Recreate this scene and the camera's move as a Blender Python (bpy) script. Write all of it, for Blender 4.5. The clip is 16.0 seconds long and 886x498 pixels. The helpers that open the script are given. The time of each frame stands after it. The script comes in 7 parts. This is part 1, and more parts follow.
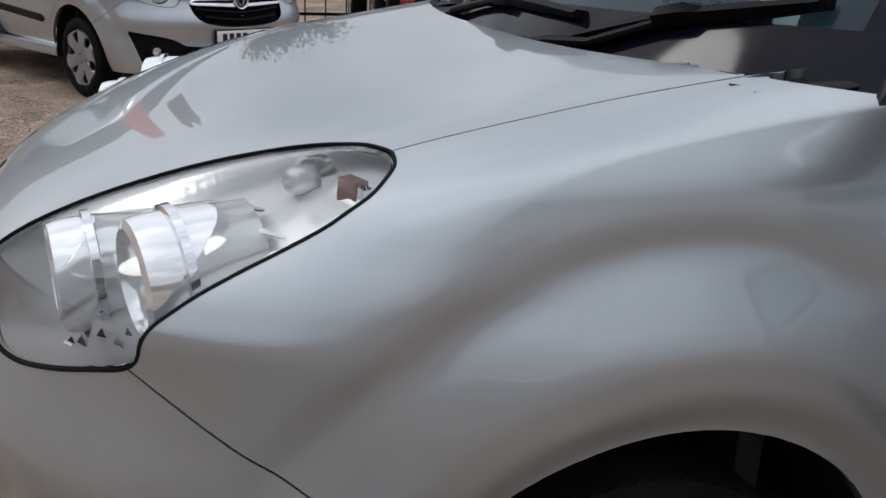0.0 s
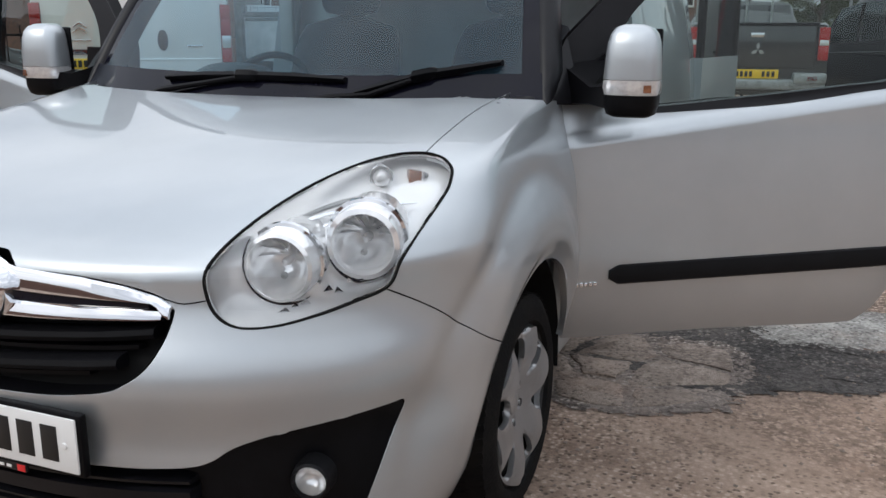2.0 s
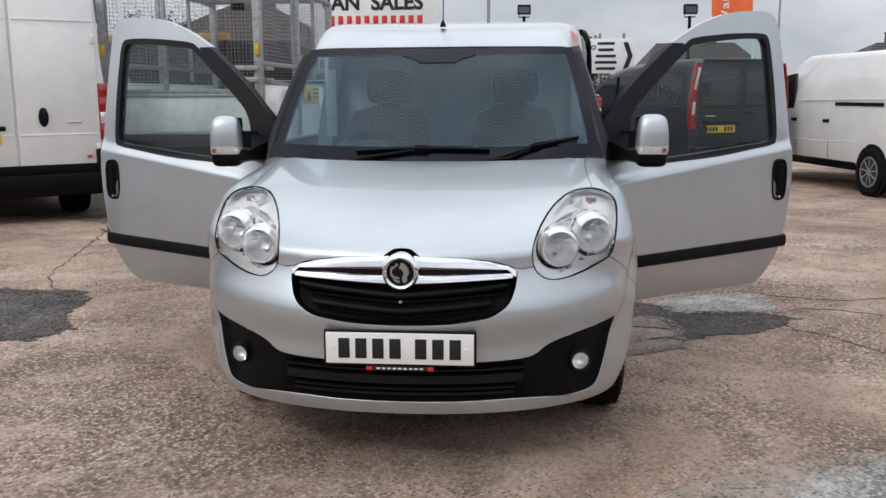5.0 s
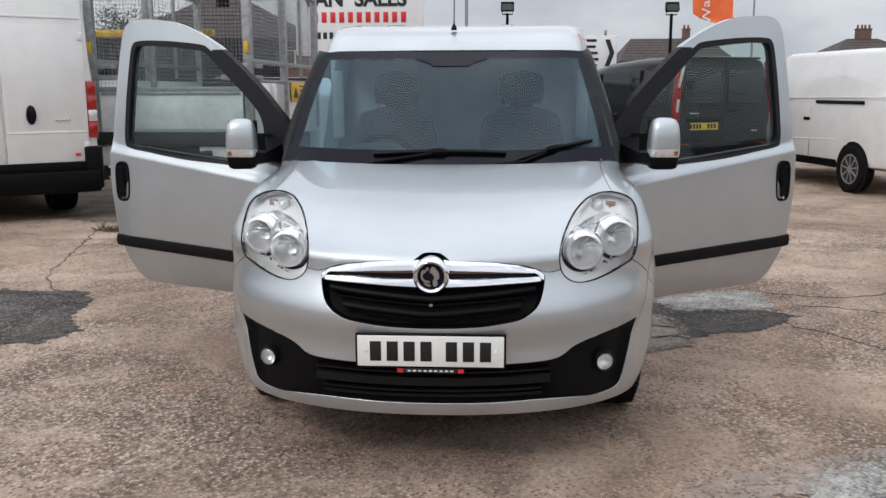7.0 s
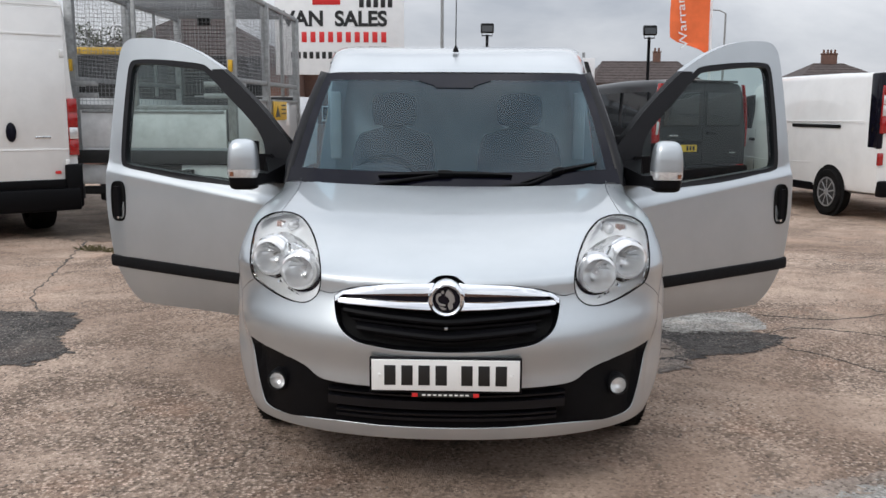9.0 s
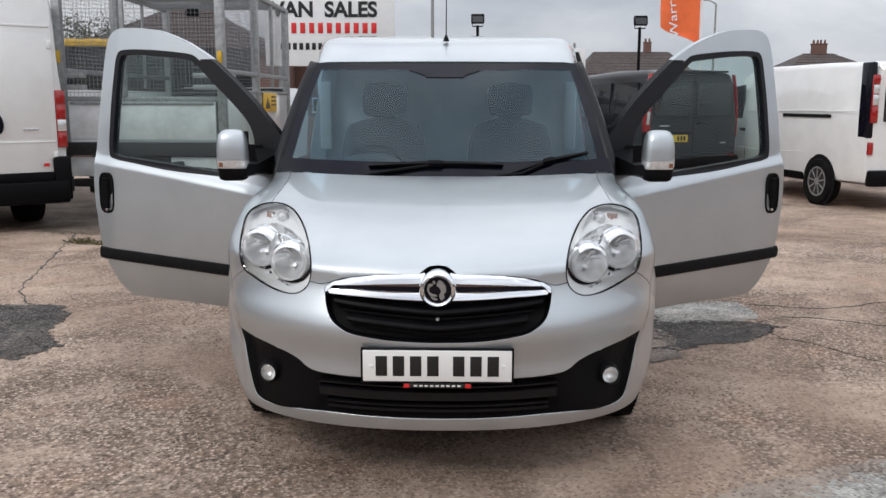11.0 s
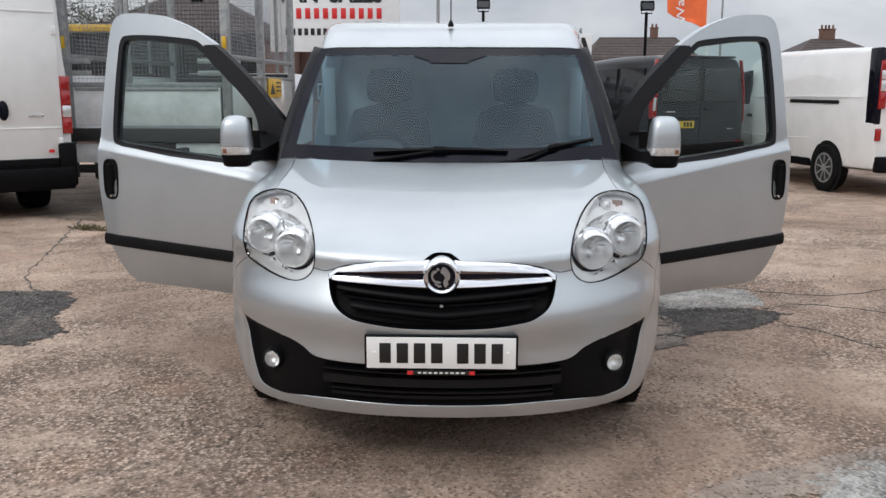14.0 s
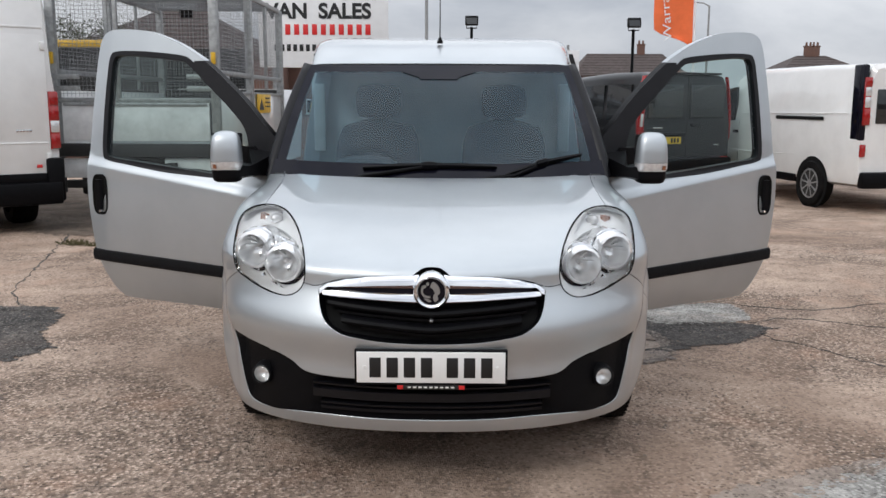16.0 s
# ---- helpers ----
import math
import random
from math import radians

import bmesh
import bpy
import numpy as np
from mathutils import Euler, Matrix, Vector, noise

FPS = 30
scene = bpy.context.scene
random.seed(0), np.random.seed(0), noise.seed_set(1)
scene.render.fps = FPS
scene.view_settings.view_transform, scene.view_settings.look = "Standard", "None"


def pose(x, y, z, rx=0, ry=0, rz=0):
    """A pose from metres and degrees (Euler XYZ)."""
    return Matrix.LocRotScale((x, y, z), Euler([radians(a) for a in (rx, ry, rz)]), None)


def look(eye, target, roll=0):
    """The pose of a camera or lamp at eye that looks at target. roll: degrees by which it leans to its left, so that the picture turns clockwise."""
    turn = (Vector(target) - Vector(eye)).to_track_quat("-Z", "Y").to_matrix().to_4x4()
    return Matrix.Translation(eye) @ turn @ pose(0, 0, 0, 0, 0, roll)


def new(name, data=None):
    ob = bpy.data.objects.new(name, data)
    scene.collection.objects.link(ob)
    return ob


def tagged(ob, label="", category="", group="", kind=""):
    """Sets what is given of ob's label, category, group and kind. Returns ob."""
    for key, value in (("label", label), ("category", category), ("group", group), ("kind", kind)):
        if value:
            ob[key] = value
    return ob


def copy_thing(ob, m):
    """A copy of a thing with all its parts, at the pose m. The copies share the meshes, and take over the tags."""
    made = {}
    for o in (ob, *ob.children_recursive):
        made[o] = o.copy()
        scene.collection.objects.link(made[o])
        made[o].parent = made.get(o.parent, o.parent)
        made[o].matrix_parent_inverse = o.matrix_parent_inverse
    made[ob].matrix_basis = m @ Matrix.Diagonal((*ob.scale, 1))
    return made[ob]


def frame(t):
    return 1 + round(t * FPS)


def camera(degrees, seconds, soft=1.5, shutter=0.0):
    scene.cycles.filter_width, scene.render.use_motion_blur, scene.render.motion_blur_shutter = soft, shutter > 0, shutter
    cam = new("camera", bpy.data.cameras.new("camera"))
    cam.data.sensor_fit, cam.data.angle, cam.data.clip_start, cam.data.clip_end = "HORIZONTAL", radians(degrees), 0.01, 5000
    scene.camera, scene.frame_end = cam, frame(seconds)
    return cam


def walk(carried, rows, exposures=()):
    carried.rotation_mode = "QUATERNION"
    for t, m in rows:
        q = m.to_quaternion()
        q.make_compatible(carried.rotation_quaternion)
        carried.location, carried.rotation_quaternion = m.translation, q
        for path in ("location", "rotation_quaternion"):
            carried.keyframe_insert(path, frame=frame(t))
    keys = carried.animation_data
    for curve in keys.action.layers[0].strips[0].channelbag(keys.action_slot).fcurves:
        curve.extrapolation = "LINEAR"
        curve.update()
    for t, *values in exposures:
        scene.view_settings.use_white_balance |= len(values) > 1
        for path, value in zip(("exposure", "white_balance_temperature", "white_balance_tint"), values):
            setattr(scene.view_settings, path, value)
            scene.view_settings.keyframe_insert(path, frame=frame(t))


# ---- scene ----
cam = camera(53.3, 16.0)
PATH = [
    (0, (1.669, 0.381, 1.224), (-0.133, 0.947, 0.569), 2.3),
    (0.5, (1.611, 0.031, 1.206), (0.097, 1.182, 0.589), 0.2),
    (1, (1.636, -0.323, 1.214), (0.405, 1.154, 0.661), 1.2),
    (1.5, (1.57, -0.724, 1.233), (0.644, 0.975, 0.727), 2.0),
    (2, (1.459, -1.15, 1.255), (0.727, 0.647, 0.773), 0.2),
    (2.5, (1.358, -1.552, 1.286), (0.744, 0.301, 0.85), 0.5),
    (3, (1.133, -1.889, 1.293), (0.716, 0.025, 0.89), 0.7),
    (3.5, (1.005, -2.265, 1.313), (0.641, -0.328, 0.972), 1.1),
    (4, (0.854, -2.561, 1.358), (0.512, -0.626, 0.984), 0.6),
    (4.2, (0.757, -2.651, 1.354), (0.45, -0.706, 1.005), 0.5),
    (6.3, (0.179, -3.166, 1.399), (0.121, -1.198, 1.048), -1.2),
    (6.5, (0.177, -3.136, 1.401), (0.13, -1.171, 1.029), -1.1),
    (7, (0.231, -3.009, 1.409), (0.11, -1.045, 1.052), -0.2),
    (7.5, (0.181, -2.985, 1.421), (0.065, -1.015, 1.099), 0.0),
    (8, (0.109, -2.988, 1.421), (0.023, -1.014, 1.109), -0.2),
    (8.5, (0.079, -2.985, 1.417), (0.0, -1.012, 1.101), -0.1),
    (9, (0.075, -2.993, 1.418), (0.018, -1.018, 1.104), 0.3),
    (11.5, (0.077, -2.973, 1.408), (0.04, -1.003, 1.065), 0.1),
    (12, (0.08, -2.973, 1.408), (0.036, -1.006, 1.053), 0.0),
    (12.5, (0.078, -2.966, 1.406), (0.028, -1.0, 1.041), -0.0),
    (13, (0.077, -2.96, 1.404), (0.029, -0.996, 1.031), 0.1),
    (13.5, (0.08, -2.959, 1.408), (0.033, -0.996, 1.028), 0.1),
    (14, (0.081, -2.963, 1.409), (0.031, -0.997, 1.046), 0.1),
    (14.5, (0.08, -2.967, 1.41), (0.033, -0.998, 1.067), 0.1),
    (15, (0.075, -2.971, 1.412), (0.037, -1.0, 1.075), 0.1),
    (15.5, (0.074, -2.976, 1.413), (0.045, -1.004, 1.08), 0.2),
    (16, (0.077, -2.982, 1.411), (0.053, -1.009, 1.082), 0.2),
]
LIGHTING = [(0.0, -0.64, 6300, 10), (0.5, -0.34, 6300, 10), (1.0, -0.25, 6300, 10), (2.0, -0.12, 6300, 10), (4.0, -0.16, 6350, 10), (7.0, -0.13, 6400, 10), (16.0, -0.13, 6400, 10)]
walk(cam, [(t, look(eye, target, roll)) for t, eye, target, roll in PATH], LIGHTING)


# ---- sky and sun: an overcast sky, brightest overhead, with a weak soft sun from the front ----
SUN_FROM = Vector((-0.45, -0.62, 0.66)).normalized()
world = bpy.data.worlds.new("overcast_sky")
scene.world = world
world.use_nodes = True
wn, wl = world.node_tree.nodes, world.node_tree.links
wn.clear()
w_out = wn.new("ShaderNodeOutputWorld")
w_bg = wn.new("ShaderNodeBackground")
w_sky = wn.new("ShaderNodeTexSky")
w_sky.sky_type, w_sky.sun_disc = "NISHITA", False
w_sky.sun_elevation = math.asin(SUN_FROM.z)
w_sky.sun_rotation = math.atan2(SUN_FROM.x, SUN_FROM.y)
w_sky.air_density, w_sky.dust_density = 1.0, 3.0
w_tc = wn.new("ShaderNodeTexCoord")
w_map = wn.new("ShaderNodeMapping")
w_map.inputs["Scale"].default_value = (1.0, 1.0, 2.6)
w_n = wn.new("ShaderNodeTexNoise")
w_n.inputs["Scale"].default_value, w_n.inputs["Detail"].default_value, w_n.inputs["Roughness"].default_value = 2.4, 7.0, 0.55
w_n.inputs["Distortion"].default_value = 0.3
w_ramp = wn.new("ShaderNodeValToRGB")
w_ramp.color_ramp.elements[0].position, w_ramp.color_ramp.elements[0].color = 0.36, (5.9, 6.3, 7.0, 1)
w_ramp.color_ramp.elements[1].position, w_ramp.color_ramp.elements[1].color = 0.62, (10.6, 10.8, 11.2, 1)
w_mix = wn.new("ShaderNodeMix")
w_mix.data_type = "RGBA"
w_mix.inputs["Factor"].default_value = 0.93
w_bg.inputs["Strength"].default_value = 0.083
wl.new(w_tc.outputs["Generated"], w_map.inputs["Vector"])
wl.new(w_map.outputs["Vector"], w_n.inputs["Vector"])
wl.new(w_n.outputs["Fac"], w_ramp.inputs["Fac"])
wl.new(w_sky.outputs["Color"], w_mix.inputs[6])
wl.new(w_ramp.outputs["Color"], w_mix.inputs[7])
w_sep = wn.new("ShaderNodeSeparateXYZ")
w_up = wn.new("ShaderNodeMapRange")
w_up.inputs[1].default_value, w_up.inputs[2].default_value = 0.0, 1.0
w_up.inputs[3].default_value, w_up.inputs[4].default_value = 0.92, 2.45
w_lum = wn.new("ShaderNodeVectorMath")
w_lum.operation = "SCALE"
wl.new(w_tc.outputs["Generated"], w_sep.inputs[0])
wl.new(w_sep.outputs["Z"], w_up.inputs[0])
wl.new(w_mix.outputs[2], w_lum.inputs[0])
wl.new(w_up.outputs[0], w_lum.inputs["Scale"])
wl.new(w_lum.outputs[0], w_bg.inputs["Color"])
wl.new(w_bg.outputs["Background"], w_out.inputs["Surface"])
sun = new("sun", bpy.data.lights.new("sun", "SUN"))
sun.data.energy, sun.data.angle, sun.data.color = 0.9, radians(14), (1.0, 0.96, 0.90)
sun.matrix_world = look(SUN_FROM * 60, (0, 0, 0))

# ---- materials ----
def material(name, color, rough=0.5, metal=0.0, coat=0.0, vary=0.0, scale=6.0, bump=0.0, bump_scale=60.0, tint=None, spread=0.0, rough_vary=0.0, emit=None, spec=0.5):
    """A surface with grain at two scales: broad variation between color and tint, fine relief, spread from piece to piece."""
    m = bpy.data.materials.new(name)
    m.use_nodes = True
    n, l = m.node_tree.nodes, m.node_tree.links
    b = n["Principled BSDF"]
    b.inputs["Base Color"].default_value = (*color, 1)
    b.inputs["Roughness"].default_value, b.inputs["Metallic"].default_value = rough, metal
    b.inputs["Coat Weight"].default_value, b.inputs["Coat Roughness"].default_value = coat, 0.02
    b.inputs["Coat IOR"].default_value = 1.6
    b.inputs["Specular IOR Level"].default_value = spec
    tc = n.new("ShaderNodeTexCoord")
    if vary or rough_vary or spread:
        no = n.new("ShaderNodeTexNoise")
        no.inputs["Scale"].default_value, no.inputs["Detail"].default_value, no.inputs["Roughness"].default_value = scale, 8, 0.6
        l.new(tc.outputs["Object"], no.inputs["Vector"])
        mx = n.new("ShaderNodeMix")
        mx.data_type = "RGBA"
        other = tint or tuple(c * (1 - vary) for c in color)
        mx.inputs[6].default_value, mx.inputs[7].default_value = (*color, 1), (*other, 1)
        rg = n.new("ShaderNodeMapRange")
        rg.inputs[1].default_value, rg.inputs[2].default_value = 0.38, 0.66
        l.new(no.outputs["Fac"], rg.inputs[0])
        l.new(rg.outputs[0], mx.inputs[0])
        last = mx.outputs[2]
        if spread:
            info, hs = n.new("ShaderNodeObjectInfo"), n.new("ShaderNodeHueSaturation")
            r2 = n.new("ShaderNodeMapRange")
            r2.inputs[3].default_value, r2.inputs[4].default_value = 1 - spread, 1 + spread
            l.new(info.outputs["Random"], r2.inputs[0])
            l.new(r2.outputs[0], hs.inputs["Value"])
            l.new(last, hs.inputs["Color"])
            last = hs.outputs["Color"]
        l.new(last, b.inputs["Base Color"])
        if rough_vary:
            r3 = n.new("ShaderNodeMapRange")
            r3.inputs[3].default_value, r3.inputs[4].default_value = rough - rough_vary, rough + rough_vary
            l.new(no.outputs["Fac"], r3.inputs[0])
            l.new(r3.outputs[0], b.inputs["Roughness"])
    if bump:
        nb = n.new("ShaderNodeTexNoise")
        nb.inputs["Scale"].default_value, nb.inputs["Detail"].default_value = bump_scale, 4
        l.new(tc.outputs["Object"], nb.inputs["Vector"])
        bp = n.new("ShaderNodeBump")
        bp.inputs["Strength"].default_value, bp.inputs["Distance"].default_value = bump, 0.01
        l.new(nb.outputs["Fac"], bp.inputs["Height"])
        l.new(bp.outputs["Normal"], b.inputs["Normal"])
    if emit:
        b.inputs["Emission Color"].default_value, b.inputs["Emission Strength"].default_value = (*emit[:3], 1), emit[3]
    return m


def glass(name, tint, gloss=1.5, rough=0.0, haze=0.0):
    """A pane: clear and tinted through, mirror-like by Fresnel; haze: the share of a dull blue film, for sky sheen on
    dusty glass.
    """
    m = bpy.data.materials.new(name)
    m.use_nodes = True
    n, l = m.node_tree.nodes, m.node_tree.links
    n.clear()
    out, mix, fr = n.new("ShaderNodeOutputMaterial"), n.new("ShaderNodeMixShader"), n.new("ShaderNodeFresnel")
    tr, gl = n.new("ShaderNodeBsdfTransparent"), n.new("ShaderNodeBsdfGlossy")
    tr.inputs["Color"].default_value = (*tint, 1)
    gl.inputs["Roughness"].default_value = rough
    fr.inputs["IOR"].default_value = gloss
    l.new(fr.outputs[0], mix.inputs[0])
    first = tr.outputs[0]
    if haze:
        hz, df = n.new("ShaderNodeMixShader"), n.new("ShaderNodeBsdfDiffuse")
        # the reflected sky's blue is put into the film's colour
        df.inputs["Color"].default_value = (0.20, 0.42, 0.58, 1)
        hz.inputs[0].default_value = haze
        l.new(first, hz.inputs[1])
        l.new(df.outputs[0], hz.inputs[2])
        first = hz.outputs[0]
    l.new(first, mix.inputs[1])
    l.new(gl.outputs[0], mix.inputs[2])
    l.new(mix.outputs[0], out.inputs["Surface"])
    return m


def car_paint(name, color, metal, flake=0.0, rough=0.32, coat=1.0, dust=0.06):
    """Lacquered paint with fine metal flake and a little road film."""
    m = material(name, color, rough, metal, coat, vary=dust, scale=3.0, rough_vary=0.03)
    if flake:
        n, l = m.node_tree.nodes, m.node_tree.links
        b = n["Principled BSDF"]
        vo, tc = n.new("ShaderNodeTexVoronoi"), n.new("ShaderNodeTexCoord")
        vo.inputs["Scale"].default_value = 900
        l.new(tc.outputs["Object"], vo.inputs["Vector"])
        bp = n.new("ShaderNodeBump")
        bp.inputs["Strength"].default_value, bp.inputs["Distance"].default_value = flake, 0.001
        l.new(vo.outputs["Distance"], bp.inputs["Height"])
        l.new(bp.outputs["Normal"], b.inputs["Normal"])
    return m


SILVER = car_paint("silver_paint", (0.486, 0.520, 0.541), 0.78, flake=0.06, rough=0.40)
WHITE = car_paint("white_van_paint", (0.79, 0.79, 0.775), 0.0, rough=0.35, dust=0.08)
GREY_VAN = car_paint("dark_grey_paint", (0.010, 0.0105, 0.012), 0.0, rough=0.35, coat=0.35)
GREY_VAN.node_tree.nodes["Principled BSDF"].inputs["Specular IOR Level"].default_value = 0.2
NAVY = car_paint("navy_paint", (0.012, 0.02, 0.075), 0.2, rough=0.3)
PICKUP = car_paint("graphite_paint", (0.022, 0.024, 0.025), 0.3, rough=0.35)
BLACK = material("black_plastic", (0.0035, 0.0035, 0.0045), 0.42, bump=0.08, bump_scale=400, vary=0.3, scale=20, spec=0.12)
PILLAR = material("satin_black_film", (0.010, 0.010, 0.012), 0.36, bump=0.06, bump_scale=500, vary=0.2, scale=20, spec=0.22)
POD = material("smooth_black_plastic", (0.007, 0.007, 0.009), 0.30, bump=0.05, bump_scale=300, vary=0.3, scale=20, spec=0.26)
TRIM = material("grained_black_trim", (0.006, 0.006, 0.007), 0.55, bump=0.2, bump_scale=500, vary=0.25, scale=12, spec=0.15)
GLOSS = material("gloss_black", (0.006, 0.006, 0.012), 0.07, vary=0.2, spec=0.20)
RUBBER = material("tyre_rubber", (0.006, 0.006, 0.0065), 0.75, bump=0.3, bump_scale=120, vary=0.35, scale=9, tint=(0.012, 0.011, 0.010), spec=0.08)
SEAL = material("rubber_seal", (0.005, 0.005, 0.005), 0.85, spec=0.2)
CHROME = material("chrome", (0.83, 0.84, 0.86), 0.06, 1.0, vary=0.05)
MIRROR = material("mirror_glass", (0.9, 0.9, 0.9), 0.02, 1.0)
FACET = material("lamp_reflector", (0.97, 0.975, 0.98), 0.06, 0.60, bump=0.05, bump_scale=40, vary=0.05)
HOUSING = material("lamp_housing", (0.97, 0.975, 0.98), 0.16, 0.20, bump=0.05, bump_scale=38, vary=0.06, scale=14)
ALLOY = material("wheel_silver", (0.37, 0.374, 0.378), 0.32, 0.55, coat=0.25, vary=0.2, scale=8, tint=(0.30, 0.296, 0.292))
STEEL = material("galvanised_steel", (0.36, 0.37, 0.37), 0.5, 0.6, vary=0.35, scale=14, bump=0.1)
GLASS = glass("windscreen_glass", (0.40, 0.60, 0.69), 1.45, haze=0.058)
SIDE_GLASS = glass("door_glass", (0.58, 0.70, 0.675), 1.48, haze=0.004)
DARK_GLASS = material("dark_tinted_glass", (0.012, 0.014, 0.016), 0.05, spec=0.7)
LENS = glass("clear_lamp_lens", (0.96, 0.97, 0.97), 1.55)
AMBER = material("amber_lens", (0.30, 0.12, 0.06), 0.15, 0.3, coat=0.4, vary=0.4, scale=60)
RED_LENS = material("red_lamp_lens", (0.36, 0.010, 0.010), 0.12, coat=0.6, vary=0.25, scale=30)
PALE_LENS = material("clear_indicator_lens", (0.80, 0.80, 0.80), 0.12, 0.5, coat=0.5, bump=0.15, bump_scale=90, vary=0.25, scale=60)
PLATE_WHITE = material("number_plate_white", (0.80, 0.80, 0.78), 0.35, coat=0.3, vary=0.05)
PLATE_YELLOW = material("number_plate_yellow", (0.80, 0.52, 0.02), 0.35, coat=0.3, vary=0.06)
INK = material("black_ink", (0.008, 0.008, 0.008), 0.45)
RED = material("red_print", (0.60, 0.02, 0.02), 0.45)
DASH = material("dark_dashboard", (0.055, 0.058, 0.060), 0.6, bump=0.2, bump_scale=300, vary=0.25, scale=8)
FABRIC = material("grey_seat_fabric", (0.035, 0.037, 0.042), 0.95, bump=0.1, bump_scale=160, vary=0.2, scale=8)
LINER = material("pale_grey_liner", (0.42, 0.44, 0.44), 0.7, vary=0.2, scale=6, bump=0.15)
MESH_STEEL = material("mesh_wire", (0.30, 0.31, 0.32), 0.5, 0.6, vary=0.3)
YELLOW = material("yellow_paint", (0.70, 0.42, 0.02), 0.45, vary=0.25, scale=9)
PANEL_GREY = material("pale_grey_dropside", (0.74, 0.75, 0.75), 0.5, 0.0, vary=0.22, scale=5, bump=0.1)
CHASSIS = material("dark_chassis", (0.02, 0.02, 0.02), 0.7, vary=0.4, scale=8)
BOARD = material("sign_board_white", (0.80, 0.80, 0.80), 0.4, vary=0.06)
FLAG = material("orange_flag_cloth", (0.86, 0.17, 0.05), 0.8, vary=0.12, scale=5, bump=0.2, bump_scale=80)
ROOF = material("brown_roof_tile", (0.085, 0.065, 0.06), 0.85, vary=0.45, scale=3, bump=0.5, bump_scale=30)
BRICK = material("red_brick", (0.165, 0.088, 0.065), 0.9, vary=0.4, scale=7, bump=0.4, bump_scale=40, tint=(0.11, 0.07, 0.058))
RENDER = material("pale_render", (0.60, 0.58, 0.53), 0.9, vary=0.2, scale=2, bump=0.2)
BARK = material("bark", (0.09, 0.07, 0.055), 0.95, vary=0.4, bump=0.6, bump_scale=40)
LEAF = material("dark_leaves", (0.035, 0.05, 0.018), 0.8, vary=0.5, scale=3, tint=(0.075, 0.085, 0.03))
STONE = material("loose_stone", (0.25, 0.20, 0.165), 0.9, vary=0.45, scale=20, bump=0.3, spread=0.3)
PAPER = material("printed_paper", (0.70, 0.72, 0.68), 0.6, vary=0.2, scale=30)
CARD = material("brown_card", (0.30, 0.19, 0.10), 0.85, vary=0.25)


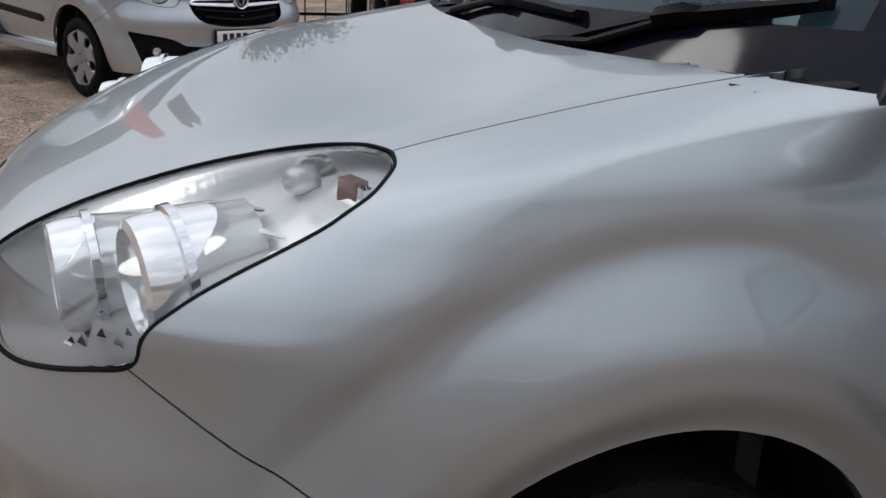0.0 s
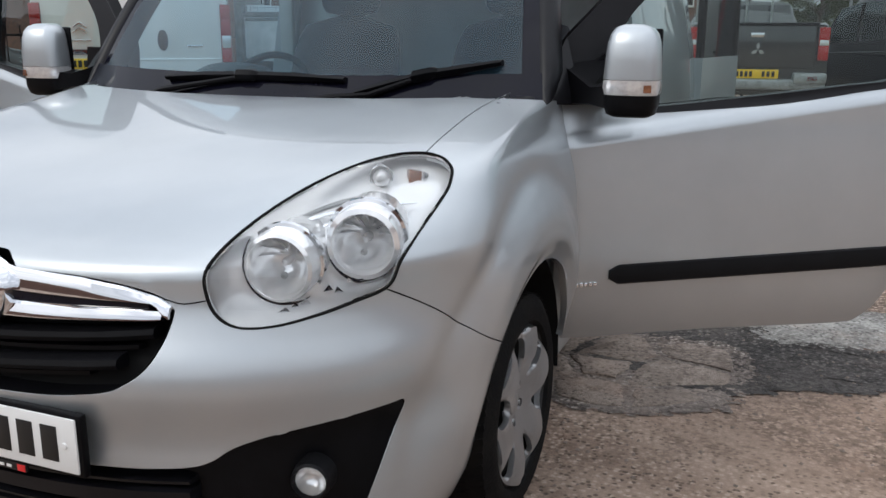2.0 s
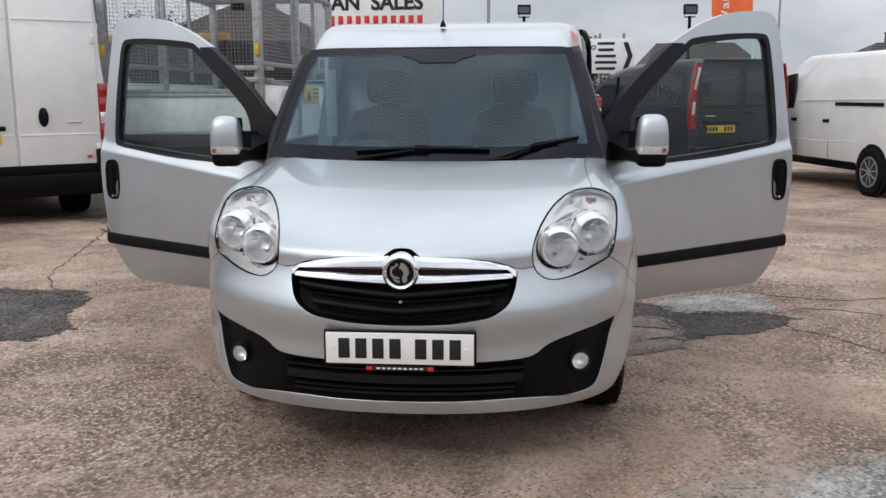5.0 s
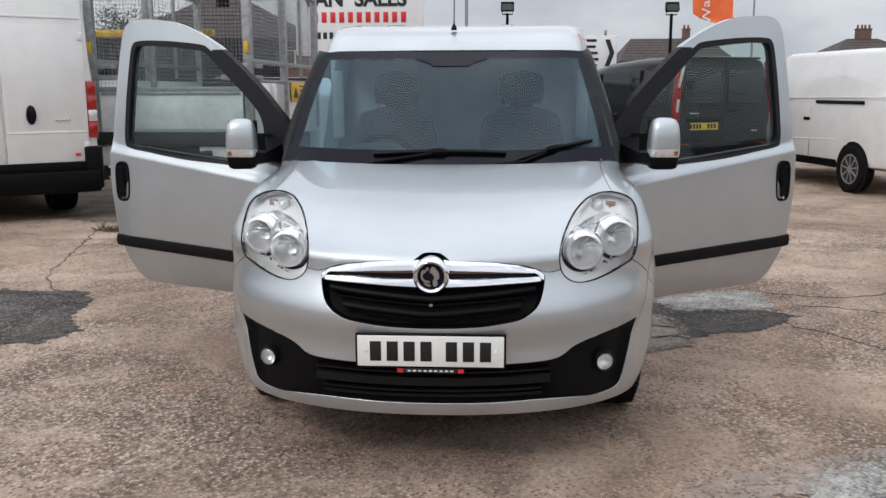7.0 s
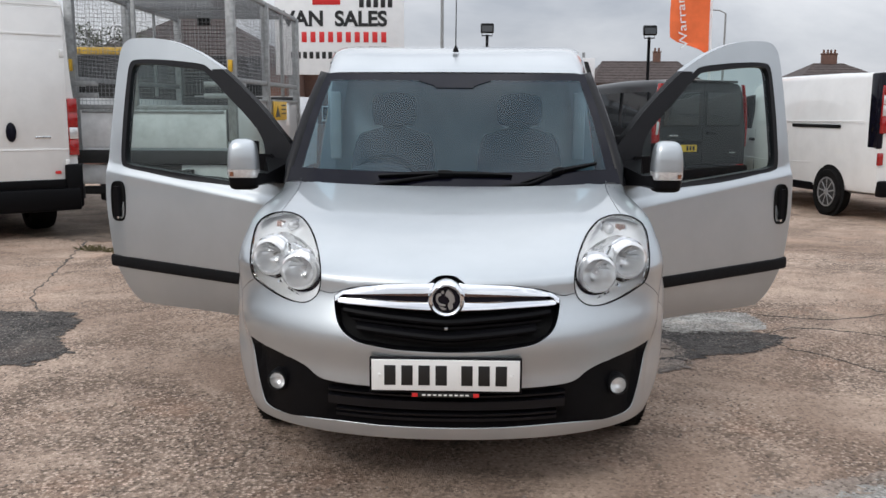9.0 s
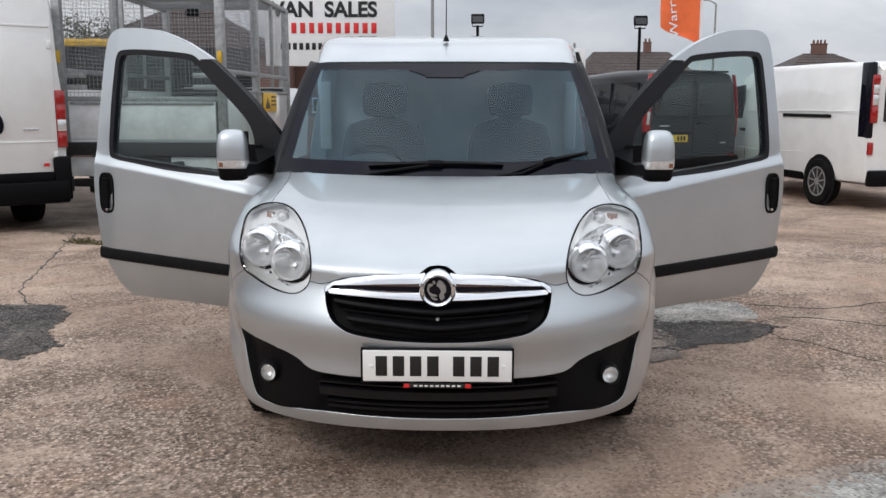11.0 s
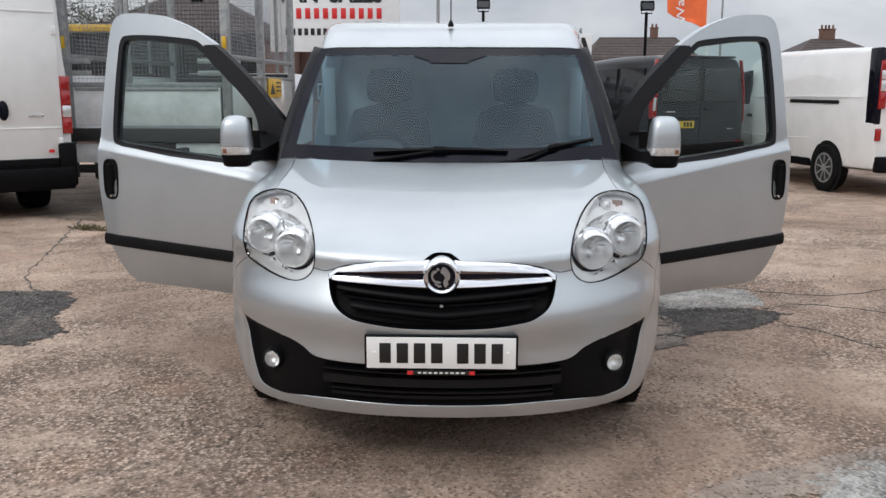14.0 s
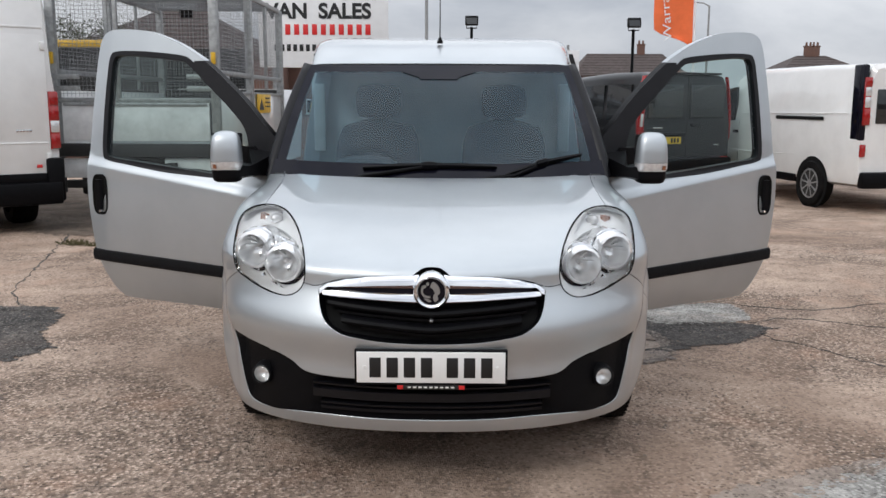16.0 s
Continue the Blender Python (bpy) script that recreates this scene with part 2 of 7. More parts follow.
def ground_material(name, dark, light, gravel, cracks=1.0, speck=0.5, broad=0.55, stone_mix=0.62):
    """Worn yard surface: aggregate at 1 to 2 cm, stains at half a metre, wandering cracks."""
    m = bpy.data.materials.new(name)
    m.use_nodes = True
    n, l = m.node_tree.nodes, m.node_tree.links
    b = n["Principled BSDF"]
    b.inputs["Roughness"].default_value = 0.88
    b.inputs["Specular IOR Level"].default_value = 0.3
    tc = n.new("ShaderNodeTexCoord")
    def noise_node(scale, detail=8, rough=0.6, dist=0.0):
        q = n.new("ShaderNodeTexNoise")
        q.inputs["Scale"].default_value, q.inputs["Detail"].default_value = scale, detail
        q.inputs["Roughness"].default_value, q.inputs["Distortion"].default_value = rough, dist
        l.new(tc.outputs["Object"], q.inputs["Vector"])
        return q.outputs["Fac"]
    def ranged(v, a, z, c=0.0, d=1.0):
        q = n.new("ShaderNodeMapRange")
        for i, val in enumerate((a, z, c, d), 1):
            q.inputs[i].default_value = val
        l.new(v, q.inputs[0])
        return q.outputs[0]
    def mixed(f, a, z, mode="MIX"):
        q = n.new("ShaderNodeMix")
        q.data_type, q.blend_type = "RGBA", mode
        for s, v in ((0, f), (6, a), (7, z)):
            if isinstance(v, tuple):
                q.inputs[s].default_value = (*v, 1)
            elif isinstance(v, float):
                q.inputs[s].default_value = v
            else:
                l.new(v, q.inputs[s])
        return q.outputs[2]
    def times(a, z):
        q = n.new("ShaderNodeMath")
        q.operation = "MULTIPLY"
        for s, v in ((0, a), (1, z)):
            if isinstance(v, float):
                q.inputs[s].default_value = v
            else:
                l.new(v, q.inputs[s])
        return q.outputs[0]
    stains = ranged(noise_node(broad, 10, 0.66, 0.9), 0.40, 0.60)
    rough_area = ranged(noise_node(0.9, 8, 0.65, 1.0), 0.44, 0.62, 0.22, 1.0)
    mottle = ranged(noise_node(13.0, 8, 0.70, 0.4), 0.42, 0.62)
    grain = ranged(noise_node(42, 8, 0.75), 0.36, 0.66)
    col = mixed(stains, dark, light)
    col = mixed(times(times(mottle, rough_area), 0.70), col, tuple(c * 0.58 for c in dark))
    col = mixed(times(times(grain, rough_area), 0.80), col, tuple(c * 0.40 for c in dark))
    vo = n.new("ShaderNodeTexVoronoi")
    vo.inputs["Scale"].default_value = 62
    l.new(tc.outputs["Object"], vo.inputs["Vector"])
    bw = n.new("ShaderNodeRGBToBW")
    l.new(vo.outputs["Color"], bw.inputs[0])
    worn = ranged(noise_node(0.8, 6, 0.6), 0.40, 0.56)
    stone_shape = ranged(vo.outputs["Distance"], 0.52, 0.36)
    pebbles = times(times(ranged(bw.outputs[0], 0.52, 0.64), stone_shape), worn)
    col = mixed(times(pebbles, speck), col, gravel)
    pits = times(times(ranged(bw.outputs[0], 0.38, 0.32), stone_shape), ranged(worn, 0.0, 1.0, 0.4, 1.0))
    col = mixed(times(pits, 0.85), col, tuple(c * 0.22 for c in dark))
    v2 = n.new("ShaderNodeTexVoronoi")
    v2.inputs["Scale"].default_value = 170
    l.new(tc.outputs["Object"], v2.inputs["Vector"])
    b2 = n.new("ShaderNodeRGBToBW")
    l.new(v2.outputs["Color"], b2.inputs[0])
    col = mixed(times(rough_area, stone_mix), col, mixed(1.0, ranged(bw.outputs[0], 0.25, 0.75, 0.35, 1.55), ranged(b2.outputs[0], 0.25, 0.75, 0.60, 1.35), "MULTIPLY"), "MULTIPLY")
    gaps = times(ranged(vo.outputs["Distance"], 0.40, 0.62), rough_area)
    col = mixed(times(gaps, 0.55), col, tuple(c * 0.30 for c in dark))
    rust = ranged(noise_node(1.7, 7, 0.65), 0.55, 0.72)
    col = mixed(times(rust, 0.35), col, (light[0] * 1.02, light[1] * 0.82, light[2] * 0.72))
    dirt = ranged(noise_node(2.6, 9, 0.72, 0.8), 0.53, 0.72)
    col = mixed(times(dirt, 0.40), col, tuple(c * 0.55 for c in dark))
    height = mixed(0.5, vo.outputs["Distance"], grain)
    if cracks:
        wob = n.new("ShaderNodeTexNoise")
        wob.inputs["Scale"].default_value, wob.inputs["Detail"].default_value = 2.6, 10
        l.new(tc.outputs["Object"], wob.inputs["Vector"])
        add = n.new("ShaderNodeVectorMath")
        add.operation = "MULTIPLY_ADD"
        l.new(wob.outputs["Color"], add.inputs[0])
        add.inputs[1].default_value = (0.6, 0.6, 0.6)
        l.new(tc.outputs["Object"], add.inputs[2])
        cv = n.new("ShaderNodeTexVoronoi")
        cv.feature = "DISTANCE_TO_EDGE"
        cv.inputs["Scale"].default_value = 0.45
        l.new(add.outputs[0], cv.inputs["Vector"])
        line = times(ranged(cv.outputs["Distance"], 0.006, 0.001), ranged(noise_node(0.45, 3), 0.47, 0.58))
        col = mixed(times(line, cracks), col, (0.035, 0.03, 0.027))
    l.new(col, b.inputs["Base Color"])
    bp = n.new("ShaderNodeBump")
    bp.inputs["Strength"].default_value, bp.inputs["Distance"].default_value = 0.8, 0.010
    l.new(height, bp.inputs["Height"])
    l.new(bp.outputs["Normal"], b.inputs["Normal"])
    return m


YARD = ground_material("worn_yard_surface", (0.355, 0.252, 0.189), (0.60, 0.456, 0.357), (0.62, 0.515, 0.43), speck=0.45, cracks=0.55, stone_mix=0.62)
TAR = ground_material("dark_tarmac_patch", (0.080, 0.073, 0.068), (0.17, 0.150, 0.135), (0.30, 0.275, 0.25), cracks=0.0, speck=0.5, broad=2.2, stone_mix=0.5)
SLAB = ground_material("grey_brown_slab", (0.33, 0.265, 0.220), (0.52, 0.425, 0.355), (0.36, 0.31, 0.265), cracks=1.6, speck=0.4, broad=2.4, stone_mix=0.4)
CONCRETE = ground_material("pale_concrete", (0.36, 0.34, 0.31), (0.62, 0.60, 0.56), (0.66, 0.64, 0.60), cracks=0.8, speck=0.2, broad=2.0, stone_mix=0.15)
GRIT = ground_material("gravel_bed", (0.24, 0.20, 0.175), (0.42, 0.35, 0.30), (0.58, 0.51, 0.45), cracks=0.0, speck=0.9, broad=2.4, stone_mix=0.8)
# darker yard colours, standing in for shade under the truck and van
YARD_SHADE = ground_material("shaded_yard", (0.15, 0.115, 0.090), (0.27, 0.21, 0.165), (0.40, 0.33, 0.27), cracks=0.5, speck=0.4, broad=1.6, stone_mix=0.5)
GRASS = material("dry_weeds", (0.12, 0.105, 0.045), 0.95, vary=0.5, scale=9, bump=0.6, bump_scale=80)

# ---- the silver van's nose: level curves from the bumper lip up to the windscreen base ----
def table(*pairs):
    """A smooth function through (height, value) pairs."""
    hs, vs = [p[0] for p in pairs], [p[1] for p in pairs]
    n = len(hs)
    d = [(vs[i + 1] - vs[i]) / (hs[i + 1] - hs[i]) for i in range(n - 1)]
    m = [d[0]] + [0 if d[i - 1] * d[i] <= 0 else 2 * d[i - 1] * d[i] / (d[i - 1] + d[i]) for i in range(1, n - 1)] + [d[-1]]
    def f(h):
        if h <= hs[0]:
            return vs[0] + m[0] * (h - hs[0])
        if h >= hs[-1]:
            return vs[-1] + m[-1] * (h - hs[-1])
        i = max(k for k in range(n - 1) if hs[k] <= h)
        w = hs[i + 1] - hs[i]
        u = (h - hs[i]) / w
        return (vs[i] * (1 + 2 * u) * (1 - u) ** 2 + m[i] * w * u * (1 - u) ** 2
                + vs[i + 1] * u * u * (3 - 2 * u) + m[i + 1] * w * u * u * (u - 1))
    return f


NOSE = table((.18, .075), (.24, .035), (.30, .014), (.42, .008), (.55, .016), (.60, .020), (.65, .030), (.70, .046), (.75, .059), (.80, .068), (.82, .080), (.85, .125),
             (.885, .20), (.922, .30), (.965, .45), (1.0, .60), (1.04, .80), (1.073, .97), (1.11, 1.16))
SIDE = table((.18, .765), (.25, .806), (.35, .846), (.5, .872), (.7, .876), (.8, .871), (.86, .862), (.92, .846), (1.0, .826), (1.06, .815), (1.11, .79))
CORNER = table((.18, .46), (.25, .50), (.35, .58), (.55, .66), (.65, .64), (.76, .57), (.82, .53), (.9, .42), (.96, .30), (1.0, .24), (1.06, .33), (1.11, .36))
SQUARE = table((.18, 2.2), (.6, 2.2), (.78, 2.25), (.85, 2.6), (.92, 3.4), (1.0, 7.0), (1.06, 8.0), (1.11, 8.0))
HUB_Y, HUB_Z, DOOR_Y = .940, .300, 1.315


def smooth(a, b, v):
    u = min(1, max(0, (v - a) / (b - a)))
    return u * u * (3 - 2 * u)


def nose(a, z):
    """The body's surface: a runs from 0 at the middle over 1 at the corner to 2 at the door."""
    yc, xs, ln, p = NOSE(z), SIDE(z), CORNER(z), SQUARE(z)
    if a <= 1:
        f = math.sin(a * math.pi / 2)
        x, y = xs * f, yc + ln * (1 - math.sqrt(max(0, 1 - f ** p)))
    else:
        x, y0 = xs, yc + ln
        y = y0 + (a - 1) * max(.02, DOOR_Y + .02 - y0)
    r = math.hypot(y - HUB_Y, z - HUB_Z)
    side = smooth(.45, .85, a)
    flare = .024 * (.5 + .5 * smooth(.52, .85, y)) * (1 - smooth(.480, .585, r)) * (1 - .55 * smooth(1.12, 1.31, y)) - .019 * (1 - smooth(.385, .452, r)) - .0085 * math.exp(-((r - .602) / .032) ** 2) * (1 - smooth(1.15, 1.30, y))
    x += side * flare * smooth(.2, .45, z)
    x -= .036 * smooth(.965, 1.075, z) * smooth(.5, .9, a) * (1 - smooth(1.02, 1.29, y))
    swage = (.017 + .020 * smooth(.12, .36, x)) * (1 - smooth(.615, .775, z)) * smooth(.47, .605, z) * (1 - smooth(.60, .90, a))
    w = min(1.0, a) * math.pi / 2
    return x + swage * math.sin(w) ** 3, y - swage * math.cos(w), z


def by_x(x, z):
    """Where on the surface a point of the front view lies."""
    return math.asin(min(1, max(0, x / SIDE(z)))) / (math.pi / 2), z


def by_y(y, z):
    """Where on the surface a point of the side view lies."""
    y0 = NOSE(z) + CORNER(z)
    if y <= y0:
        w = min(1, max(0, 1 - (y - NOSE(z)) / CORNER(z)))
        return math.asin((1 - w * w) ** (1 / SQUARE(z))) / (math.pi / 2), z
    return 1 + (y - y0) / max(.02, DOOR_Y + .02 - y0), z

# ---- building kit ----
from mathutils.geometry import delaunay_2d_cdt


def smooth_shade(me, angle=40):
    me.shade_smooth() if angle >= 180 else me.set_sharp_from_angle(angle=radians(angle))


def part(name, bm, mat, parent=None, label="", angle=38):
    """Links a bmesh as one mesh object under its thing or part."""
    me = bpy.data.meshes.new(name)
    bmesh.ops.recalc_face_normals(bm, faces=bm.faces)
    for f in bm.faces:
        f.smooth = True
    bm.to_mesh(me)
    bm.free()
    me.set_sharp_from_angle(angle=radians(angle))
    me.materials.append(mat)
    ob = new(name, me)
    ob.parent = parent
    return tagged(ob, label)


def thing(name, label, category, m=None, group="", kind=""):
    ob = new(name)
    ob.empty_display_size = 0.1
    if m is not None:
        ob.matrix_basis = m
    return tagged(ob, label, category, group, kind)


def bm_new():
    return bmesh.new()


def add_box(bm, c, s, bevel=0.0, seg=2, rot=None):
    r = bmesh.ops.create_cube(bm, size=1.0)
    vs = r["verts"]
    bmesh.ops.scale(bm, vec=s, verts=vs)
    if bevel:
        es = list({e for v in vs for e in v.link_edges})
        vs = list({v for f in bmesh.ops.bevel(bm, geom=es, offset=min(bevel, min(s) * 0.45), segments=seg, affect="EDGES", profile=0.5)["faces"] for v in f.verts} | {v for v in vs if v.is_valid})
    if rot is not None:
        bmesh.ops.rotate(bm, cent=(0, 0, 0), matrix=rot.to_3x3() if len(rot) == 4 else rot, verts=vs)
    bmesh.ops.translate(bm, vec=c, verts=vs)
    return vs


def box(c, s, bevel=0.0, seg=2, rot=None):
    bm = bm_new()
    add_box(bm, c, s, bevel, seg, rot)
    return bm


def add_rings(bm, rings, close=True, caps=True):
    """Skins a row of rings of points."""
    rows = [[bm.verts.new(p) for p in ring] for ring in rings]
    n = len(rows[0])
    for a, b in zip(rows, rows[1:]):
        for i in range(n if close else n - 1):
            j = (i + 1) % n
            bm.faces.new((a[i], a[j], b[j], b[i]))
    if caps and close:
        bm.faces.new(rows[0][::-1])
        bm.faces.new(rows[-1])
    return rows


def rings(rows, close=True, caps=True):
    bm = bm_new()
    add_rings(bm, rows, close, caps)
    return bm


def add_tube(bm, pts, r, seg=8):
    pts = [Vector(p) for p in pts]
    rows, up = [], Vector((0.123, 0.31, 0.94)).normalized()
    for i, p in enumerate(pts):
        d = (pts[min(i + 1, len(pts) - 1)] - pts[max(i - 1, 0)]).normalized()
        a = d.cross(up).normalized()
        b = d.cross(a)
        q = r[i] if isinstance(r, (list, tuple)) else r
        rows.append([p + q * (math.cos(k * math.tau / seg) * a + math.sin(k * math.tau / seg) * b) for k in range(seg)])
    add_rings(bm, rows)


def tube(pts, r, seg=8):
    bm = bm_new()
    add_tube(bm, pts, r, seg)
    return bm


def add_turned(bm, profile, m=None, seg=32, closed=False):
    """A turned body: (radius, height) pairs about local z, placed by m."""
    m = m or Matrix()
    rows = [[m @ Vector((r * math.cos(k * math.tau / seg), r * math.sin(k * math.tau / seg), h)) for k in range(seg)] for r, h in profile]
    add_rings(bm, rows, caps=not closed)


def turned(profile, m=None, seg=32, closed=False):
    bm = bm_new()
    add_turned(bm, profile, m, seg, closed)
    return bm


def spline(pts, per=8, closed=True):
    """A Catmull-Rom curve through 2D points."""
    pts = [Vector(p) for p in pts]
    n, out = len(pts), []
    for i in range(n if closed else n - 1):
        if closed:
            p0, p1, p2, p3 = (pts[(i + k) % n] for k in (-1, 0, 1, 2))
        else:
            p0, p1, p2, p3 = pts[max(i - 1, 0)], pts[i], pts[i + 1], pts[min(i + 2, n - 1)]
        for k in range(per):
            t = k / per
            out.append(0.5 * ((2 * p1) + (p2 - p0) * t + (2 * p0 - 5 * p1 + 4 * p2 - p3) * t * t + (3 * p1 - p0 - 3 * p2 + p3) * t ** 3))
    if not closed:
        out.append(pts[-1])
    return [tuple(p) for p in out]


def inside(p, poly):
    x, y = p
    c = False
    j = len(poly) - 1
    for i in range(len(poly)):
        xi, yi = poly[i][0], poly[i][1]
        xj, yj = poly[j][0], poly[j][1]
        if (yi > y) != (yj > y) and x < (xj - xi) * (y - yi) / (yj - yi) + xi:
            c = not c
        j = i
    return c


def triangulated(curves, step, lo, hi, clear=0.45):
    """Triangles over the box lo..hi whose edges follow the curves: (points, closed) each."""
    pts, edges = [], []
    for c, closed in curves:
        s = len(pts)
        pts += [Vector(p) for p in c]
        edges += [(s + i, s + i + 1) for i in range(len(c) - 1)] + ([(s + len(c) - 1, s)] if closed else [])
    fixed = np.array([tuple(p) for p in pts])
    nx, ny = int((hi[0] - lo[0]) / step) + 1, int((hi[1] - lo[1]) / step) + 1
    for i in range(nx + 1):
        for j in range(ny + 1):
            p = (lo[0] + (hi[0] - lo[0]) * i / nx, lo[1] + (hi[1] - lo[1]) * j / ny)
            if not len(fixed) or np.min((fixed[:, 0] - p[0]) ** 2 + (fixed[:, 1] - p[1]) ** 2) > (clear * step) ** 2:
                pts.append(Vector(p))
    vs, _, fs, *_ = delaunay_2d_cdt(pts, edges, [], 0, 1e-5)
    return np.array([tuple(v) for v in vs]), [tuple(f) for f in fs if len(f) == 3]


def refined(pts, tris):
    """The same triangles, each cut into four."""
    more, mids, out = [tuple(p) for p in pts], {}, []
    def mid(a, b):
        k = (min(a, b), max(a, b))
        if k not in mids:
            mids[k] = len(more)
            more.append(((more[a][0] + more[b][0]) / 2, (more[a][1] + more[b][1]) / 2))
        return mids[k]
    for a, b, c in tris:
        p, q, r = mid(a, b), mid(b, c), mid(c, a)
        out += [(a, p, r), (p, b, q), (r, q, c), (p, q, r)]
    return np.array(more), out


def shell(name, tris, place, mat, parent, gap=0.0, lip=0.015, mirror=False, both=False, label="", depth=None, open_at=None, soft=None):
    """One panel from triangles of a curved surface, its edge drawn in by gap and turned back by lip.
    place(i): the point and normal of vertex i; both: the panel and its mirror image in one; open_at(p): where no edge is turned; soft(i): where it is rounded over."""
    used = sorted({i for t in tris for i in t})
    pn = {i: place(i) for i in used}
    P = {i: np.array(pn[i][0], float) for i in used}
    N = {i: np.array(pn[i][1], float) for i in used}
    if depth:
        for i in used:
            P[i] = P[i] - N[i] * depth(i)
    count = {}
    for t in tris:
        for a, b in ((t[0], t[1]), (t[1], t[2]), (t[2], t[0])):
            count.setdefault((min(a, b), max(a, b)), []).append((a, b, t))
    rim = [v[0] for v in count.values() if len(v) == 1]
    if open_at:
        rim = [r for r in rim if not (open_at(P[r[0]]) and open_at(P[r[1]]))]
    pull = {}
    for a, b, t in rim:
        c = [k for k in t if k not in (a, b)][0]
        e = P[b] - P[a]
        w = P[c] - P[a]
        w = w - e * (w @ e) / max(e @ e, 1e-12)
        w /= max(np.linalg.norm(w), 1e-9)
        pull.setdefault(a, []).append(w)
        pull.setdefault(b, []).append(w)
    inward = {i: sum(ws) / max(np.linalg.norm(sum(ws)), 1e-9) for i, ws in pull.items()}
    for i, w in inward.items():
        P[i] = P[i] + w * gap
        if soft and soft(i):
            P[i] = P[i] - N[i] * .0035
            N[i] = N[i] - 1.1 * w
            N[i] = N[i] / np.linalg.norm(N[i])
    verts, norms, faces, idx = [], [], [], {}
    for i in used:
        idx[i] = len(verts)
        verts.append(P[i]), norms.append(N[i])
    faces += [tuple(idx[i] for i in t) for t in tris]
    if lip:
        for a, b, t in rim:
            s = len(verts)
            for i, d in ((a, 0), (b, 0), (b, lip), (a, lip)):
                verts.append(P[i] - N[i] * d), norms.append(-inward[i])
            faces.append((s + 1, s, s + 3, s + 2))
    V, W = np.array(verts), np.array(norms)
    sets = []
    if not mirror or both:
        sets.append((V, W, faces))
    if mirror or both:
        f = np.array((-1, 1, 1))
        sets.append((V * f, W * f, [t[::-1] for t in faces]))
    allv, alln, allf = [], [], []
    for v, w, fs in sets:
        s = len(allv)
        allv += [tuple(q) for q in v]
        alln += [tuple(q) for q in w]
        allf += [tuple(k + s for k in t) for t in fs]
    me = bpy.data.meshes.new(name)
    me.from_pydata(allv, [], allf)
    me.polygons.foreach_set("use_smooth", [True] * len(allf))
    me.normals_split_custom_set_from_vertices(alln)
    me.materials.append(mat)
    ob = new(name, me)
    ob.parent = parent
    return tagged(ob, label)


def lettering(name, words, size, mat, parent, m, depth=0.002, bold=0.0):
    """Words in the built-in font, as a mesh."""
    cu = bpy.data.curves.new(name, "FONT")
    cu.offset = bold
    cu.body, cu.size, cu.extrude, cu.align_x, cu.align_y = words, size, depth, "CENTER", "CENTER"
    tmp = new(name + "_curve", cu)
    me = bpy.data.meshes.new_from_object(tmp.evaluated_get(bpy.context.evaluated_depsgraph_get()))
    bpy.data.objects.remove(tmp)
    me.name = name
    me.materials.clear()
    me.materials.append(mat)
    ob = new(name, me)
    ob.parent, ob.matrix_basis = parent, m
    return ob


def mirrored(bm):
    bmesh.ops.scale(bm, vec=(-1, 1, 1), verts=bm.verts)
    return bm

# ---- the yard ----
def rise(x, y):
    """The yard falls a little towards the back and to one side."""
    return -(0.12 - 0.004 * max(-7, min(7, x))) * smooth(2.8, 11.0, y)


def build_ground():
    bm = bm_new()
    xs = [-900, -200, -60, -25] + [-14 + k * 0.7 for k in range(41)] + [25, 60, 200, 900]
    ys = [-600, -120, -40, -16] + [-10 + k * 0.7 for k in range(46)] + [34, 60, 200, 1500]
    rows = [[bm.verts.new((x, y, rise(x, y))) for x in xs] for y in ys]
    for a, b in zip(rows, rows[1:]):
        for i in range(len(xs) - 1):
            bm.faces.new((a[i], a[i + 1], b[i + 1], b[i]))
    ob = part("ground", bm, YARD, None, "worn brown-grey concrete and tarmac yard surface with cracks")
    tagged(ob, category="ground", kind="structure")


def ragged_edge(loop, mat, seed, cx, cy, rough):
    """Crumbled flakes of a patch, strewn along its broken edge."""
    rnd = random.Random(seed * 7)
    vs, fs = [], []
    for x, y in loop:
        j = 1 + rough * (noise.noise((x * 3, y * 3, seed)) + 0.7 * noise.noise((x * 11, y * 11, seed)))
        for _ in range(5):
            d = rnd.gauss(0.0, 0.045)
            px, py = cx + (x - cx) * (j + d) + rnd.gauss(0, .03), cy + (y - cy) * (j + d) + rnd.gauss(0, .012)
            r, a, s = 0.004 + 0.022 * rnd.random() ** 3, rnd.random() * 6.3, len(vs)
            for k in range(6):
                q = r * rnd.uniform(0.6, 1.3)
                vs.append((px + 1.5 * q * math.cos(a + k * 1.047), py + q * math.sin(a + k * 1.047), rise(px, py) + 0.003 + 0.003 * rnd.random()))
            fs.append(tuple(range(s, s + 6)))
    me = bpy.data.meshes.new("patch_crumbs")
    me.from_pydata(vs, [], fs)
    me.materials.append(mat)
    tagged(new("patch_crumbs", me), "crumbled flakes along the broken patch edge", "rubble", kind="stuff")


